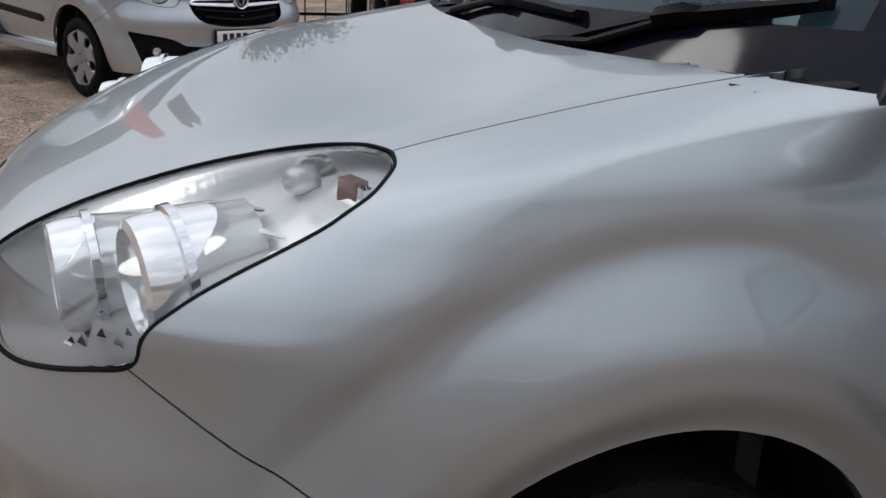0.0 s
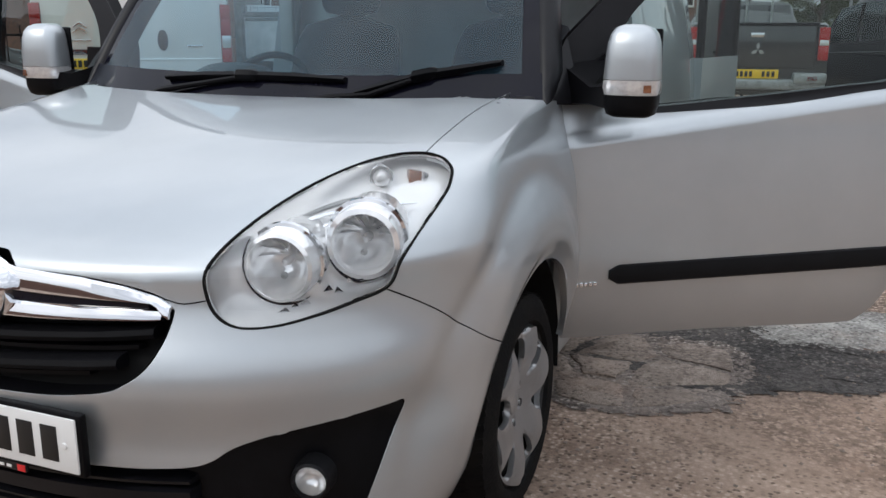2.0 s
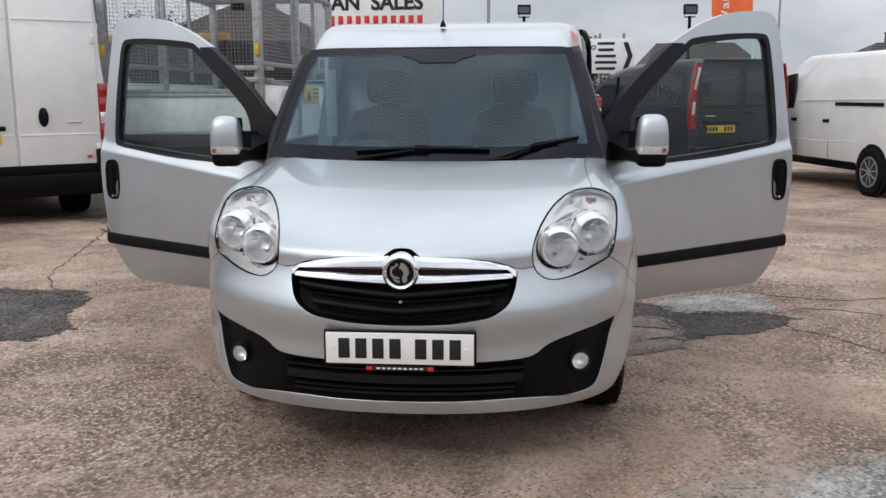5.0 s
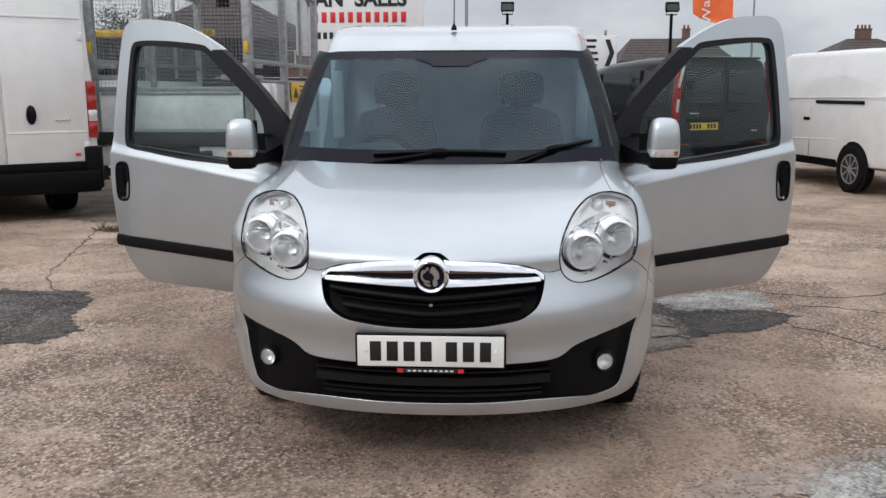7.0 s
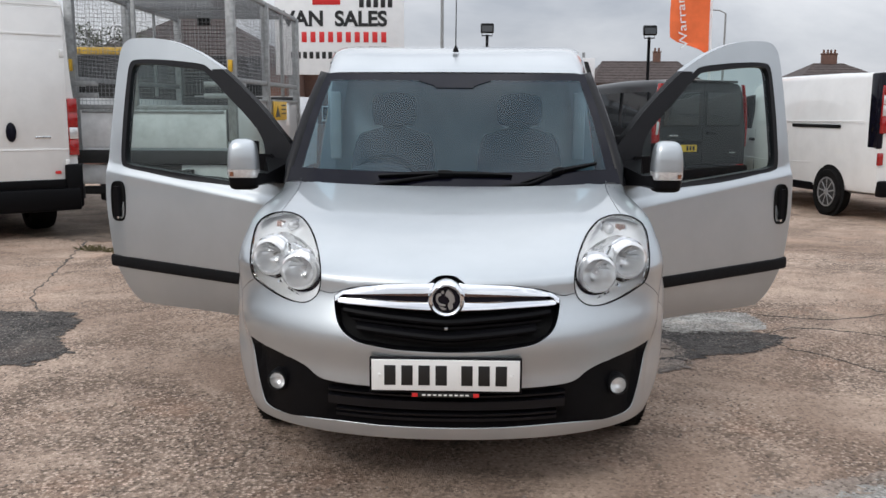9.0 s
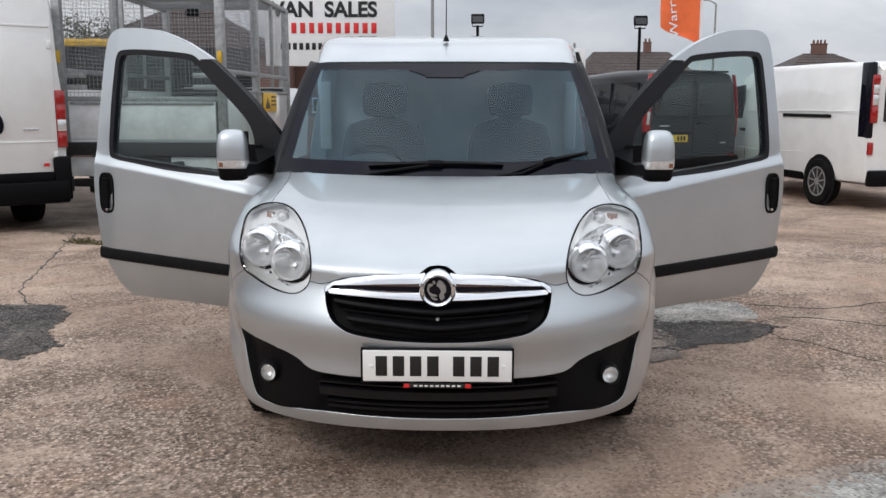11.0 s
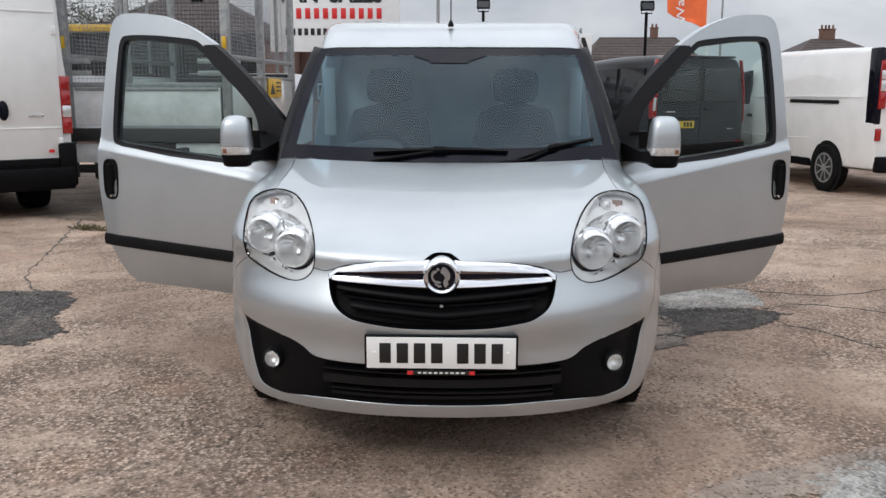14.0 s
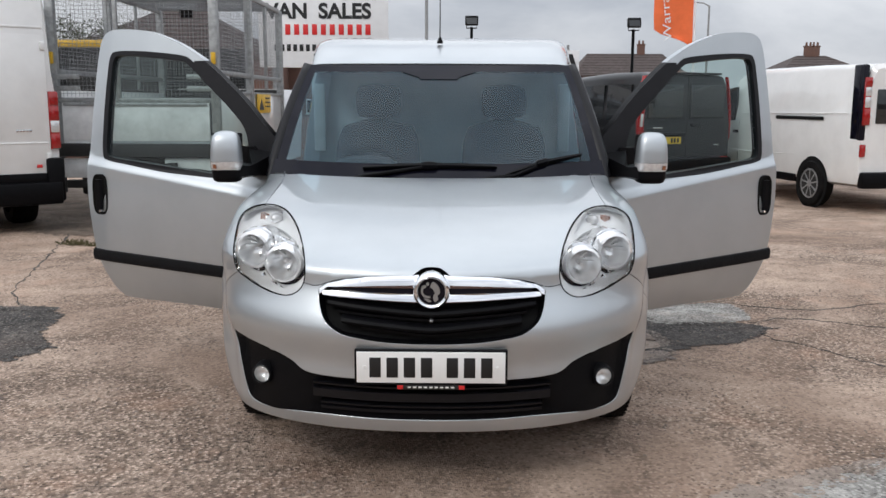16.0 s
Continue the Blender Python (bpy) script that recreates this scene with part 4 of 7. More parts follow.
            arc = [ring_m @ Vector(((r + .012) * (math.cos(t) if s > 0 else -math.cos(t)), (r + .011) * math.sin(t), -.010)) for t in np.linspace(t0, t1, 18)]
            part("bezel_groove", tube(arc, [.001 + .0075 * math.sin(math.pi * k / 17) ** 2 for k in range(18)], 6), GLOSS, lamp)
        shard = random.Random(17)
        for k in range(9):
            t = k / 8
            x, z = .590 + .150 * t, .741 + .044 * t + shard.uniform(-.006, .006)
            n0 = nose_point(to_uv(by_x(x, z)))
            c0 = Vector(n0[0]) - Vector(n0[1]) * (.046 + .010 * shard.random())
            w, h, lean = shard.uniform(.007, .012), shard.uniform(.005, .009), shard.uniform(-.6, .6)
            tri = [(-w, -h * .6, 0), (w, -h * (.2 + .5 * shard.random()), 0), (w * lean, h, 0), (0, 0, .007)]
            out, up = Vector(n0[1]), Vector((0, 0, 1))
            side = up.cross(out).normalized()
            q = [c0 + side * p[0] + up * p[1] + out * p[2] for p in tri]
            q = [Vector((s * p.x, p.y, p.z)) for p in q]
            bm = bm_new()
            vs = [bm.verts.new(p) for p in q]
            for f in ((0, 1, 3), (1, 2, 3), (2, 0, 3), (0, 2, 1)):
                bm.faces.new([vs[i] for i in f])
            part("bezel_facet", bm, GLOSS if k % 3 == 1 else CHROME, lamp, "", 10)
        for k, (a, b) in enumerate((((.500, .880), (.640, .930)), ((.520, .905), (.670, .952)), ((.600, .905), (.745, .935)))):
            line = []
            for t in np.linspace(0, 1, 10):
                x, z = a[0] + (b[0] - a[0]) * t, a[1] + (b[1] - a[1]) * t + .012 * math.sin(math.pi * t)
                n0 = nose_point(to_uv(by_x(x, z)))
                p = Vector(n0[0]) - Vector(n0[1]) * .034
                line.append(Vector((s * p.x, p.y, p.z)))
            part("bezel_blade", tube(line, [.0015 + .0045 * math.sin(math.pi * (j + .5) / 10) for j in range(10)], 5), STEEL if k == 1 else CHROME, lamp, "", 20)
    # grille
    back = shell("grille", groups["grille"], place, SEAL, van, both=True, lip=0, depth=lambda i: .05, label="black front grille with chrome wing bar")
    ring = shell("grille_surround", groups["grille"], place, BLACK, back, both=True, lip=.05, depth=lambda i: .0, open_at=centre)
    me = ring.data
    bm = bm_new()
    bm.from_mesh(me)
    drop = [f for f in bm.faces if len(f.verts) == 3]
    bmesh.ops.delete(bm, geom=drop, context="FACES")
    bm.to_mesh(me)
    bm.free()
    for z, w, lift in ((.676, .372, .030), (.624, .318, .028)):
        rows = []
        for k in range(-20, 21):
            x = w * k / 20
            zz = z + lift * (abs(k) / 20) ** 1.25
            y = nose(*by_x(abs(x), zz))[1] + .012
            rows.append([(x, y + a, zz + b) for a, b in ((-.002, -.013), (-.006, -.004), (-.002, .006), (.010, .011), (.030, .013), (.030, -.016))])
        part("grille_bar", rings(rows), BLACK, back)
    for z, w in ((.650, .340), (.598, .250), (.704, .350)):
        rows = []
        for k in range(-16, 17):
            x = w * k / 16
            zz = z + .024 * (abs(k) / 16) ** 1.25
            y = nose(*by_x(abs(x), zz))[1] + .030
            rows.append([(x, y + a, zz + b) for a, b in ((0, -.004), (0, .004), (.02, .006), (.02, -.006))])
        part("grille_rib", rings(rows), BLACK, back)
    part("sensor", box((0, .036, .652), (.012, .02, .008), .002), ALLOY, back)
    top_z = lambda x: float(np.interp(x, [p[0] for p in CHROME_OUT[:7]], [p[1] for p in CHROME_OUT[:7]]))
    low_z = lambda x: float(np.interp(x, [p[0] for p in CHROME_OUT[:6:-1]], [p[1] for p in CHROME_OUT[:6:-1]]))
    skin_y = lambda x, z: nose(*by_x(x, z))[1]
    def bar_row(s, x, z0, z1):
        y, h = skin_y(x, z1) + .002, z1 - z0
        return [(s * x, y + dy, z0 + h * f) for dy, f in ((-.004, 1.0), (-.010, .86), (-.0135, .55), (-.017, .22), (-.0175, .08), (-.010, 0), (.018, 0), (.018, 1.0))]
    for s in (-1, 1):
        bm = bm_new()
        xs = np.linspace(.045, .402, 34)
        add_rings(bm, [bar_row(s, x, .760 + (low_z(x) - .760) * smooth(.372, .399, x), top_z(x) + .004) for x in xs])
        upper = part("wing_bar", bm, CHROME, back, "polished chrome wing bar", 32)
        part("wing_bar_blade", rings([bar_row(s, x, low_z(x), .743 + .006 * smooth(.05, .36, x)) for x in np.linspace(.045, .390, 26)]), CHROME, upper, "", 32)
        part("wing_slot", rings([[(s * x, skin_y(x, .75) + dy, z) for dy, z in ((.0, .738), (.0, .764), (.012, .764), (.012, .738))] for x in np.linspace(.05, .358, 16)]), GLOSS, upper)
    p0, n0 = nose_point(to_uv(by_x(0, .757)))
    mb = Matrix.Translation((0, p0[1] - .012, .757)) @ pose(0, 0, 0, 94, 0, 0)
    badge = part("badge", turned([(.046, -.02), (.046, .012), (.050, .019), (.056, .022), (.062, .018), (.066, .008), (.066, -.03)], mb, 48, closed=True), CHROME, back, "round chrome badge ring")
    part("badge_disc", turned([(.001, .006), (.030, .007), (.047, .005), (.047, -.01)], mb, 40), GLOSS, badge)
    for pts2 in ([(.004, .034), (.016, .030), (.028, .014), (.030, -.006), (.022, -.016), (.024, -.030), (.012, -.038), (.006, -.020), (.012, -.004), (.004, .010), (-.004, .016)],
                 [(-.034, .018), (-.020, .022), (-.018, .016), (-.028, .010), (-.030, -.002), (-.022, -.014), (-.006, -.018), (-.004, -.024), (-.024, -.022), (-.036, -.006)],
                 [(-.026, -.026), (-.008, -.030), (.000, -.036), (-.012, -.038)], [(-.018, .030), (-.010, .032), (-.008, .024), (-.016, .022)]):
        bm = bm_new()
        poly = spline(pts2, 5)
        add_rings(bm, [[mb @ Vector((a, b, .006)) for a, b in poly], [mb @ Vector((a * .97, b * .97, .011 + .06 * max(0, .02 - b))) for a, b in poly]])
        part("emblem", bm, ALLOY, badge)
    # lower intake with lamp pods
    iuv = np.array(intake)
    def pod(i):
        x, y, z = nose(*from_uv(pts[i]))
        d = float(np.sqrt(np.min(((iuv - pts[i]) ** 2).sum(axis=1))))
        mid = 1 - smooth(.40, .47, x)
        return .004 + (.022 + .05 * mid) * smooth(0, .03, d) - (.010 * math.exp(-((x - .60) ** 2 + (z - .39) ** 2) / .006) + .014 * math.exp(-((x - .575) ** 2 + (z - .325) ** 2) / .0016) - .020 * math.exp(-((x - .66) ** 2 + (z - .455) ** 2) / .0012)) * (1 - mid)
    pod_ob = shell("lower_intake", groups["intake"], place, BLACK, van, both=True, lip=0, depth=pod, label="black plastic lower air intake")
    pod_ob.data.shade_smooth()
    for z, tall in ((.408, .004), (.374, .017), (.338, .004), (.320, .006)):
        rows = []
        for k in range(-14, 15):
            x = (.43 if z > .37 else .40) * k / 14
            p, n = nose_point(to_uv(by_x(abs(x), z)))
            rows.append([(x, p[1] + .012 + a, z + b) for a, b in ((0, -tall), (-.003, tall * .8), (.006, tall), (.05, tall + .004), (.05, -tall - .004))])
        part("intake_slat", rings(rows), POD, pod_ob)
    for s in (-1, 1):
        mf = Matrix.Translation((s * .636, .198, .405)) @ pose(0, 0, 0, 90, 0, s * 14)
        pod_ring = part("fog_lamp", turned([(.022, -.03), (.0285, -.012), (.031, .010), (.034, .017), (.039, .012), (.044, -.03)], mf, 32, closed=True), TRIM, pod_ob, "round front fog lamp")
        part("fog_reflector", turned([(.001, -.016), (.016, -.010), (.026, .001), (.0305, .008), (.0305, .004), (.02, -.03)], mf, 28), FACET, pod_ring)
        gl = part("fog_glass", turned([(.0305, .009), (.022, .0145), (.010, .0165), (.001, .017)], mf, 28, closed=True), LENS, pod_ring)
        gl.visible_shadow = False
    # number plate
    holder = part("plate_holder", box((0, .002, .494), (.536, .018, .128), .004), BLACK, van)
    plate = part("number_plate", box((0, -.0105, .4955), (.520, .006, .112), .003), PLATE_WHITE, holder, "white front number plate")
    for k, x in enumerate((-.180, -.120, -.060, 0.0, .090, .150, .210)):
        part("plate_mark", box((x - .015, -.0142, .4955), (.040, .002, .072), .001), INK, plate)
    for s in (-1, 1):
        part("plate_screw", turned([(.007, 0), (.006, .003), (.001, .0035)], Matrix.Translation((s * .232, -.0135, .4955)) @ pose(0, 0, 0, 90), 10), PLATE_WHITE, plate)
    strip = part("dealer_strip", box((0, -.004, .4225), (.240, .008, .017), .002), INK, holder, "black dealer strip with red ends")
    for s in (-1, 1):
        part("strip_end", box((s * .108, -.0085, .4225), (.020, .002, .014), .0005), RED, strip)
    for k in range(9):
        part("strip_mark", box((-.076 + .019 * k, -.0085, .4225), (.012, .002, .006), .0005), PLATE_WHITE, strip)
    return place


def wheel(van, x, y, z, r=.300, w=.195, face=1):
    """A tyre on a six-windowed silver cover; face: the side of its outer face."""
    m = Matrix.Translation((x, y, z)) @ pose(0, 0, 0, 0, 90 * face, 0) @ Matrix.Diagonal((1.045, 1.045, 1, 1))
    h, r = w / 2, r / 1.045
    tyre = turned([(.205, h * .80), (.215, h * .96), (.245, h * 1.02), (r - .030, h * .96), (r - .008, h * .82), (r, h * .55), (r, -h * .55), (r - .008, -h * .82), (r - .03, -h * .96), (.24, -h), (.205, -h * .8)], m, 56, closed=True)
    rim = part("wheel", turned([(.205, h * .80), (.200, h * .88), (.196, h * .80), (.185, h * .40), (.175, -h * .5), (.001, -h * .5), (.001, -h * .6), (.195, -h * .6)], m, 48, closed=True), CHASSIS, van, "wheel with silver cover and black tyre")
    part("tyre", tyre, RUBBER, rim, "black rubber tyre")
    bm = bm_new()
    seg = 56
    for g, off in ((0, -.36), (1, -.12), (2, .12), (3, .36)):
        for k in range(seg):
            a = k * math.tau / seg + (.03 if g % 2 else 0)
            rr = r - .004 if g in (0, 3) else r + .0005
            c = m @ Vector((rr * math.cos(a), rr * math.sin(a), off * w))
            add_box(bm, c, (.026, .014, .003), rot=(m.to_3x3() @ Matrix.Rotation(a, 3, "Z") @ Matrix.Rotation(math.pi / 2, 3, "Y") @ Matrix.Rotation(.35 * (1 if off > 0 else -1), 3, "Z")))
    tagged(part("tread", bm, RUBBER, rim), kind="stuff")
    # cover: a dished disc with six teardrop windows
    holes = []
    for k in range(6):
        a = k * math.tau / 6 + .26
        ca, sa = math.cos(a), math.sin(a)
        tear = [(.094, 0), (.110, .018), (.146, .032), (.176, .037), (.187, .018), (.187, -.020), (.176, -.033), (.130, -.024)]
        holes.append([(u * ca - v * sa, u * sa + v * ca) for u, v in spline(tear, 4)])
    nuts = [[(.050 * math.cos(a) + .011 * math.cos(b), .050 * math.sin(a) + .011 * math.sin(b)) for b in np.linspace(0, math.tau, 11)[:-1]] for a in np.linspace(0, math.tau, 6)[:-1]]
    disc = [(.199 * math.cos(a), .199 * math.sin(a)) for a in np.linspace(0, math.tau, 73)[:-1]]
    pts, tris = triangulated([(disc, True)] + [(q, True) for q in holes + nuts], .014, (-.2, -.2), (.2, .2))
    keep = []
    for t in tris:
        c = pts[list(t)].mean(axis=0)
        if np.hypot(*c) < .1985 and not any(inside(c, q) for q in holes + nuts):
            keep.append(t)
    def dish(i):
        u, v = pts[i]
        rr, a = math.hypot(u, v), math.atan2(v, u)
        hh = h * .80 + .018 - .030 * smooth(.12, .05, rr) * 0 - .036 * (1 - smooth(.03, .135, rr)) - .008 * smooth(.170, .199, rr) + .011 * math.cos(6 * (a - .26) + math.pi) * smooth(.08, .14, rr)
        return hh
    def place(i):
        u, v = pts[i]
        p = m @ Vector((u, v, dish(i)))
        return p, m.to_3x3() @ Vector((0, 0, 1))
    cov = shell("wheel_cover", keep, place, ALLOY, rim, lip=.016, label="silver six-window wheel cover")
    welded = bm_new()
    welded.from_mesh(cov.data)
    bmesh.ops.remove_doubles(welded, verts=welded.verts, dist=1e-5)
    welded.to_mesh(cov.data)
    welded.free()
    cov.data.normals_split_custom_set([(0, 0, 0)] * len(cov.data.loops))
    cov.data.set_sharp_from_angle(angle=radians(40))
    part("hub_cap", turned([(.030, 0), (.028, .006), (.020, .009), (.001, .010)], m @ Matrix.Translation((0, 0, h * .80 - .019)), 28), ALLOY, rim)
    for a in np.linspace(0, math.tau, 6)[:-1]:
        part("wheel_nut", turned([(.009, 0), (.009, .010), (.006, .014)], m @ Matrix.Translation((.05 * math.cos(a), .05 * math.sin(a), h * .80 - .028)), 6), STEEL, rim)
    return rim


# ---- cab: windscreen, pillars, roof ----
def screen(u, v):
    """The windscreen with its black border: u across, v up."""
    x = u * (.792 * (1 - v) + .668 * v)
    y = (1.000 + .215 * u * u) * (1 - v) + (1.540 + .075 * u * u) * v
    z = (1.066 + .012 * u * u) * (1 - v) + (1.592 + .004 * u * u) * v
    b = .030 * math.sin(math.pi * v)
    return Vector((x, y - b * .7, z + b * .7))


def grid_sheet(fn, us, vs, thick=0.0):
    bm = bm_new()
    rows = [[bm.verts.new(fn(u, v)) for u in us] for v in vs]
    for a, b in zip(rows, rows[1:]):
        for i in range(len(us) - 1):
            bm.faces.new((a[i], a[i + 1], b[i + 1], b[i]))
    if thick:
        bmesh.ops.recalc_face_normals(bm, faces=bm.faces)
        bmesh.ops.solidify(bm, geom=bm.faces[:], thickness=thick)
    return bm


def roof_ring(y):
    """Half section of the cab roof, from the middle to the rail above the door."""
    k = 1 - math.exp(-max(0, y - 1.54) / .20)
    w, zt, zr = .646 + .045 * k + .07 * smooth(1.75, 2.45, y), 1.597 + .165 * k + .03 * smooth(1.9, 2.6, y), 1.590 + .02 * k
    out = []
    for i in range(15):
        f = math.sin(i / 14 * math.pi / 2)
        out.append((w * f, zr + (zt - zr) * (1 - f ** 20.0) ** (1 / 2.2)))
    return out


def build_cab(van):
    us, vs = np.linspace(-.93, .93, 33), np.linspace(.10, .925, 17)
    pane = part("windscreen", grid_sheet(screen, us, vs), GLASS, van, "tinted windscreen with a wide black border", 180)
    pane.visible_shadow = False
    def border(u0, u1, v0, v1, nu, nv):
        return grid_sheet(lambda u, v: screen(u, v), np.linspace(u0, u1, nu), np.linspace(v0, v1, nv), .008)
    for u0, u1, v0, v1, nu, nv in ((-1, 1, -.02, .10, 33, 4), (-1, 1, .925, 1.0, 33, 4), (-1, -.93, .10, .925, 4, 17), (.93, 1, .10, .925, 4, 17)):
        part("screen_border", border(u0, u1, v0, v1, nu, nv), GLOSS, pane)
    def patch(a, v):
        w = .135 + .135 * smooth(.845, .93, v)
        return screen(a * w, v) + Vector((0, -.0035, .0035))
    part("sensor_housing", grid_sheet(patch, np.linspace(-1, 1, 13), np.linspace(.838, .935, 9), .006), GLOSS, pane)
    # scuttle between bonnet and screen
    def cowl(u, v):
        x = u * .742
        a = Vector((x, .958 + .105 * abs(u) ** 3, 1.056 + .010 * abs(u)))
        b = screen(u, .06) + Vector((0, .01, -.02))
        return a.lerp(b, v) - Vector((0, 0, .012 * math.sin(math.pi * v)))
    part("scuttle_panel", grid_sheet(cowl, np.linspace(-1, 1, 31), np.linspace(0, 1, 5), .004), BLACK, van)
    for s in (-1, 1):
        rows = []
        for k in range(13):
            v = -.06 + 1.06 * k / 12
            c = screen(s * 1.0, v)
            out, back = Vector((s, .25, 0)).normalized(), Vector((-.12 * s, 1, -.1)).normalized()
            t = (.050 - .008 * v) * (.2 + .8 * smooth(-.06, .12, v))
            rows.append([c - back * .012, c + out * t * .55 + Vector((0, 0, .010)) - back * .004, c + out * t + back * .03, c + out * t * .8 + back * .085, c - out * .02 + back * .095, c - out * .03 + back * .02])
        part("windscreen_pillar", rings(rows), PILLAR, van, "", 80)
        # moulding at the foot of the pillar, down to the bonnet corner
        rows = []
        for k in range(9):
            v = k / 8
            c = Vector((s * (.705 + .135 * v), 1.045 + .30 * v, 1.068 - .001 * v))
            h = .006 + .166 * v ** 3
            rows.append([c + Vector((-s * .03, -.01, -.012)), c + Vector((s * .012, 0, -.014)), c + Vector((s * (.012 - .02 * v), .03 * v, h * .5)), c + Vector((-s * .01 - s * .03 * v, .06 * v + .01, h)), c + Vector((-s * .05, .05, h * .5))])
        part("pillar_moulding", rings(rows), PILLAR, van, "", 80)
    bm = bm_new()
    ys = [1.545, 1.56, 1.59, 1.63, 1.70, 1.80, 1.95, 2.12, 2.30, 2.46]
    rows = []
    for y in ys:
        half = roof_ring(y)
        full = [(-x, z) for x, z in half[::-1]] + half[1:]
        rows.append([(x, y + .075 * (x / .68) ** 2 * (1 - smooth(1.55, 2.1, y)), z) for x, z in full])
    vr = [[bm.verts.new(p) for p in r] for r in rows]
    for a, b in zip(vr, vr[1:]):
        for i in range(len(a) - 1):
            bm.faces.new((a[i], a[i + 1], b[i + 1], b[i]))
    bmesh.ops.recalc_face_normals(bm, faces=bm.faces)
    bmesh.ops.solidify(bm, geom=bm.faces[:], thickness=.03)
    part("cab_roof", bm, SILVER, van, "silver painted cab roof", 60)
    aerial = part("aerial", turned([(.016, 0), (.014, .012), (.008, .026), (.004, .034)], Matrix.Translation((0, 1.75, 1.712)), 16), BLACK, van, "thin black roof aerial")
    part("aerial_whip", tube([(0, 1.75, 1.74), (0, 1.80, 2.00), (0, 1.86, 2.22)], [.0032, .0024, .0014], 6), BLACK, aerial)
    # frame round the door openings
    for s in (-1, 1):
        rail = [(s * (.668 + .062 * k / 6), 1.64 + .81 * k / 6, 1.578 + .022 * math.sin(k / 6 * 2)) for k in range(7)]
        rows = [[(x - s * .06, y, z - .02), (x + s * .012, y, z - .025), (x + s * .014, y, z + .01), (x, y, z + .022), (x - s * .05, y, z + .022)] for x, y, z in rail]
        part("roof_rail", rings(rows), SILVER, van)
        part("sill", box((s * .760, 1.92, .300), (.10, 1.06, .09), .02), SILVER, van)
        rows = [[(s * (w + d), y0 + e, z) for d, e in ((0, -.05), (.012, .0), (.012, .06), (-.08, .07), (-.09, -.03))] for z, w, y0 in ((.30, .845, 2.43), (.60, .86, 2.43), (1.0, .845, 2.44), (1.3, .80, 2.45), (1.62, .745, 2.46))]
        part("door_pillar", rings(rows), SILVER, van)
        part("door_striker", box((s * .850, 2.385, .95), (.02, .02, .06), .004), CHROME, van)
        part("hinge_pillar", box((s * .750, 1.345, .66), (.07, .05, .72), .01), SILVER, van)
    # inside
    part("cab_floor", box((0, 1.85, .36), (1.50, 1.3, .05), .01), CHASSIS, van)
    part("firewall", box((0, 1.16, .70), (1.46, .05, .66), .01), CHASSIS, van)
    rows = []
    for k in range(-14, 15):
        x = .74 * k / 14
        hump = .105 * math.exp(-((x + .37) / .19) ** 4)
        rows.append([(x, 1.20, .62), (x, 1.14, .90), (x, 1.22, 1.045), (x, 1.34, 1.055 + hump * .55), (x, 1.44, 1.045 + hump * .95), (x, 1.50, 1.025 + hump), (x, 1.54, .985 + hump * .8), (x, 1.55, .88), (x, 1.50, .70)])
    part("dashboard", rings(rows), DASH, van, "dark grey moulded dashboard")
    mw = Matrix.Translation((-.37, 1.615, 1.00)) @ pose(0, 0, 0, 62, 0, 0)
    sw = part("steering_wheel", turned([(.185 + .013 * math.cos(t), .013 * math.sin(t)) for t in np.linspace(0, math.tau, 10)], mw, 44, closed=True), BLACK, van)
    bm = turned([(.055, -.02), (.06, .005), (.045, .018), (.001, .02)], mw, 24)
    for a in (0, math.pi, 1.5 * math.pi):
        add_tube(bm, [mw @ Vector((.04 * math.cos(a), .04 * math.sin(a), 0)), mw @ Vector((.18 * math.cos(a), .18 * math.sin(a), 0))], .014, 8)
    part("steering_hub", bm, BLACK, sw)
    for s in (-1, 1):
        def cushion(c, size, rot, crown=.03):
            m = Matrix.Translation(c) @ pose(0, 0, 0, rot)
            rows = []
            for k in range(13):
                v = -1 + k / 6
                q = (1 - abs(v) ** 3.2) ** (1 / 3.2) if abs(v) < 1 else .05
                rows.append([m @ Vector((size[0] / 2 * max(q, .05) ** .7 * math.copysign(abs(math.cos(t)) ** .55, math.cos(t)), size[1] / 2 * max(q, .05) * math.copysign(abs(math.sin(t)) ** .8, math.sin(t)) - crown * (1 - v * v), v * size[2] / 2)) for t in np.linspace(0, math.tau, 25)[:-1]])
            return rings(rows)
        st = part("seat", box((s * .37, 1.92, .62), (.50, .52, .17), .05, 4, pose(0, 0, 0, 6)), FABRIC, van, "dark grey fabric cab seat", 60)
        part("backrest", cushion((s * .37, 2.23, .98), (.50, .17, .70), -14), FABRIC, st, "", 70)
        part("headrest", cushion((s * .37, 2.31, 1.41), (.27, .11, .21), -8, .01), FABRIC, st, "", 70)
        for d in (-.06, .06):
            part("headrest_post", tube([(s * .37 + d, 2.30, 1.24), (s * .37 + d, 2.31, 1.34)], .007, 8), STEEL, st)
    part("bulkhead", box((0, 2.47, 1.00), (1.58, .03, 1.24), .005), LINER, van, "pale grey load-space bulkhead")
    part("headlining", box((0, 2.10, 1.615), (1.30, .70, .02), .005), LINER, van)
    # wipers
    def on_glass(u, v, off):
        e = .01
        n = (screen(u + e, v) - screen(u - e, v)).cross(screen(u, v + e) - screen(u, v - e)).normalized()
        return screen(u, v) + n * (off if n.y < 0 else -off)
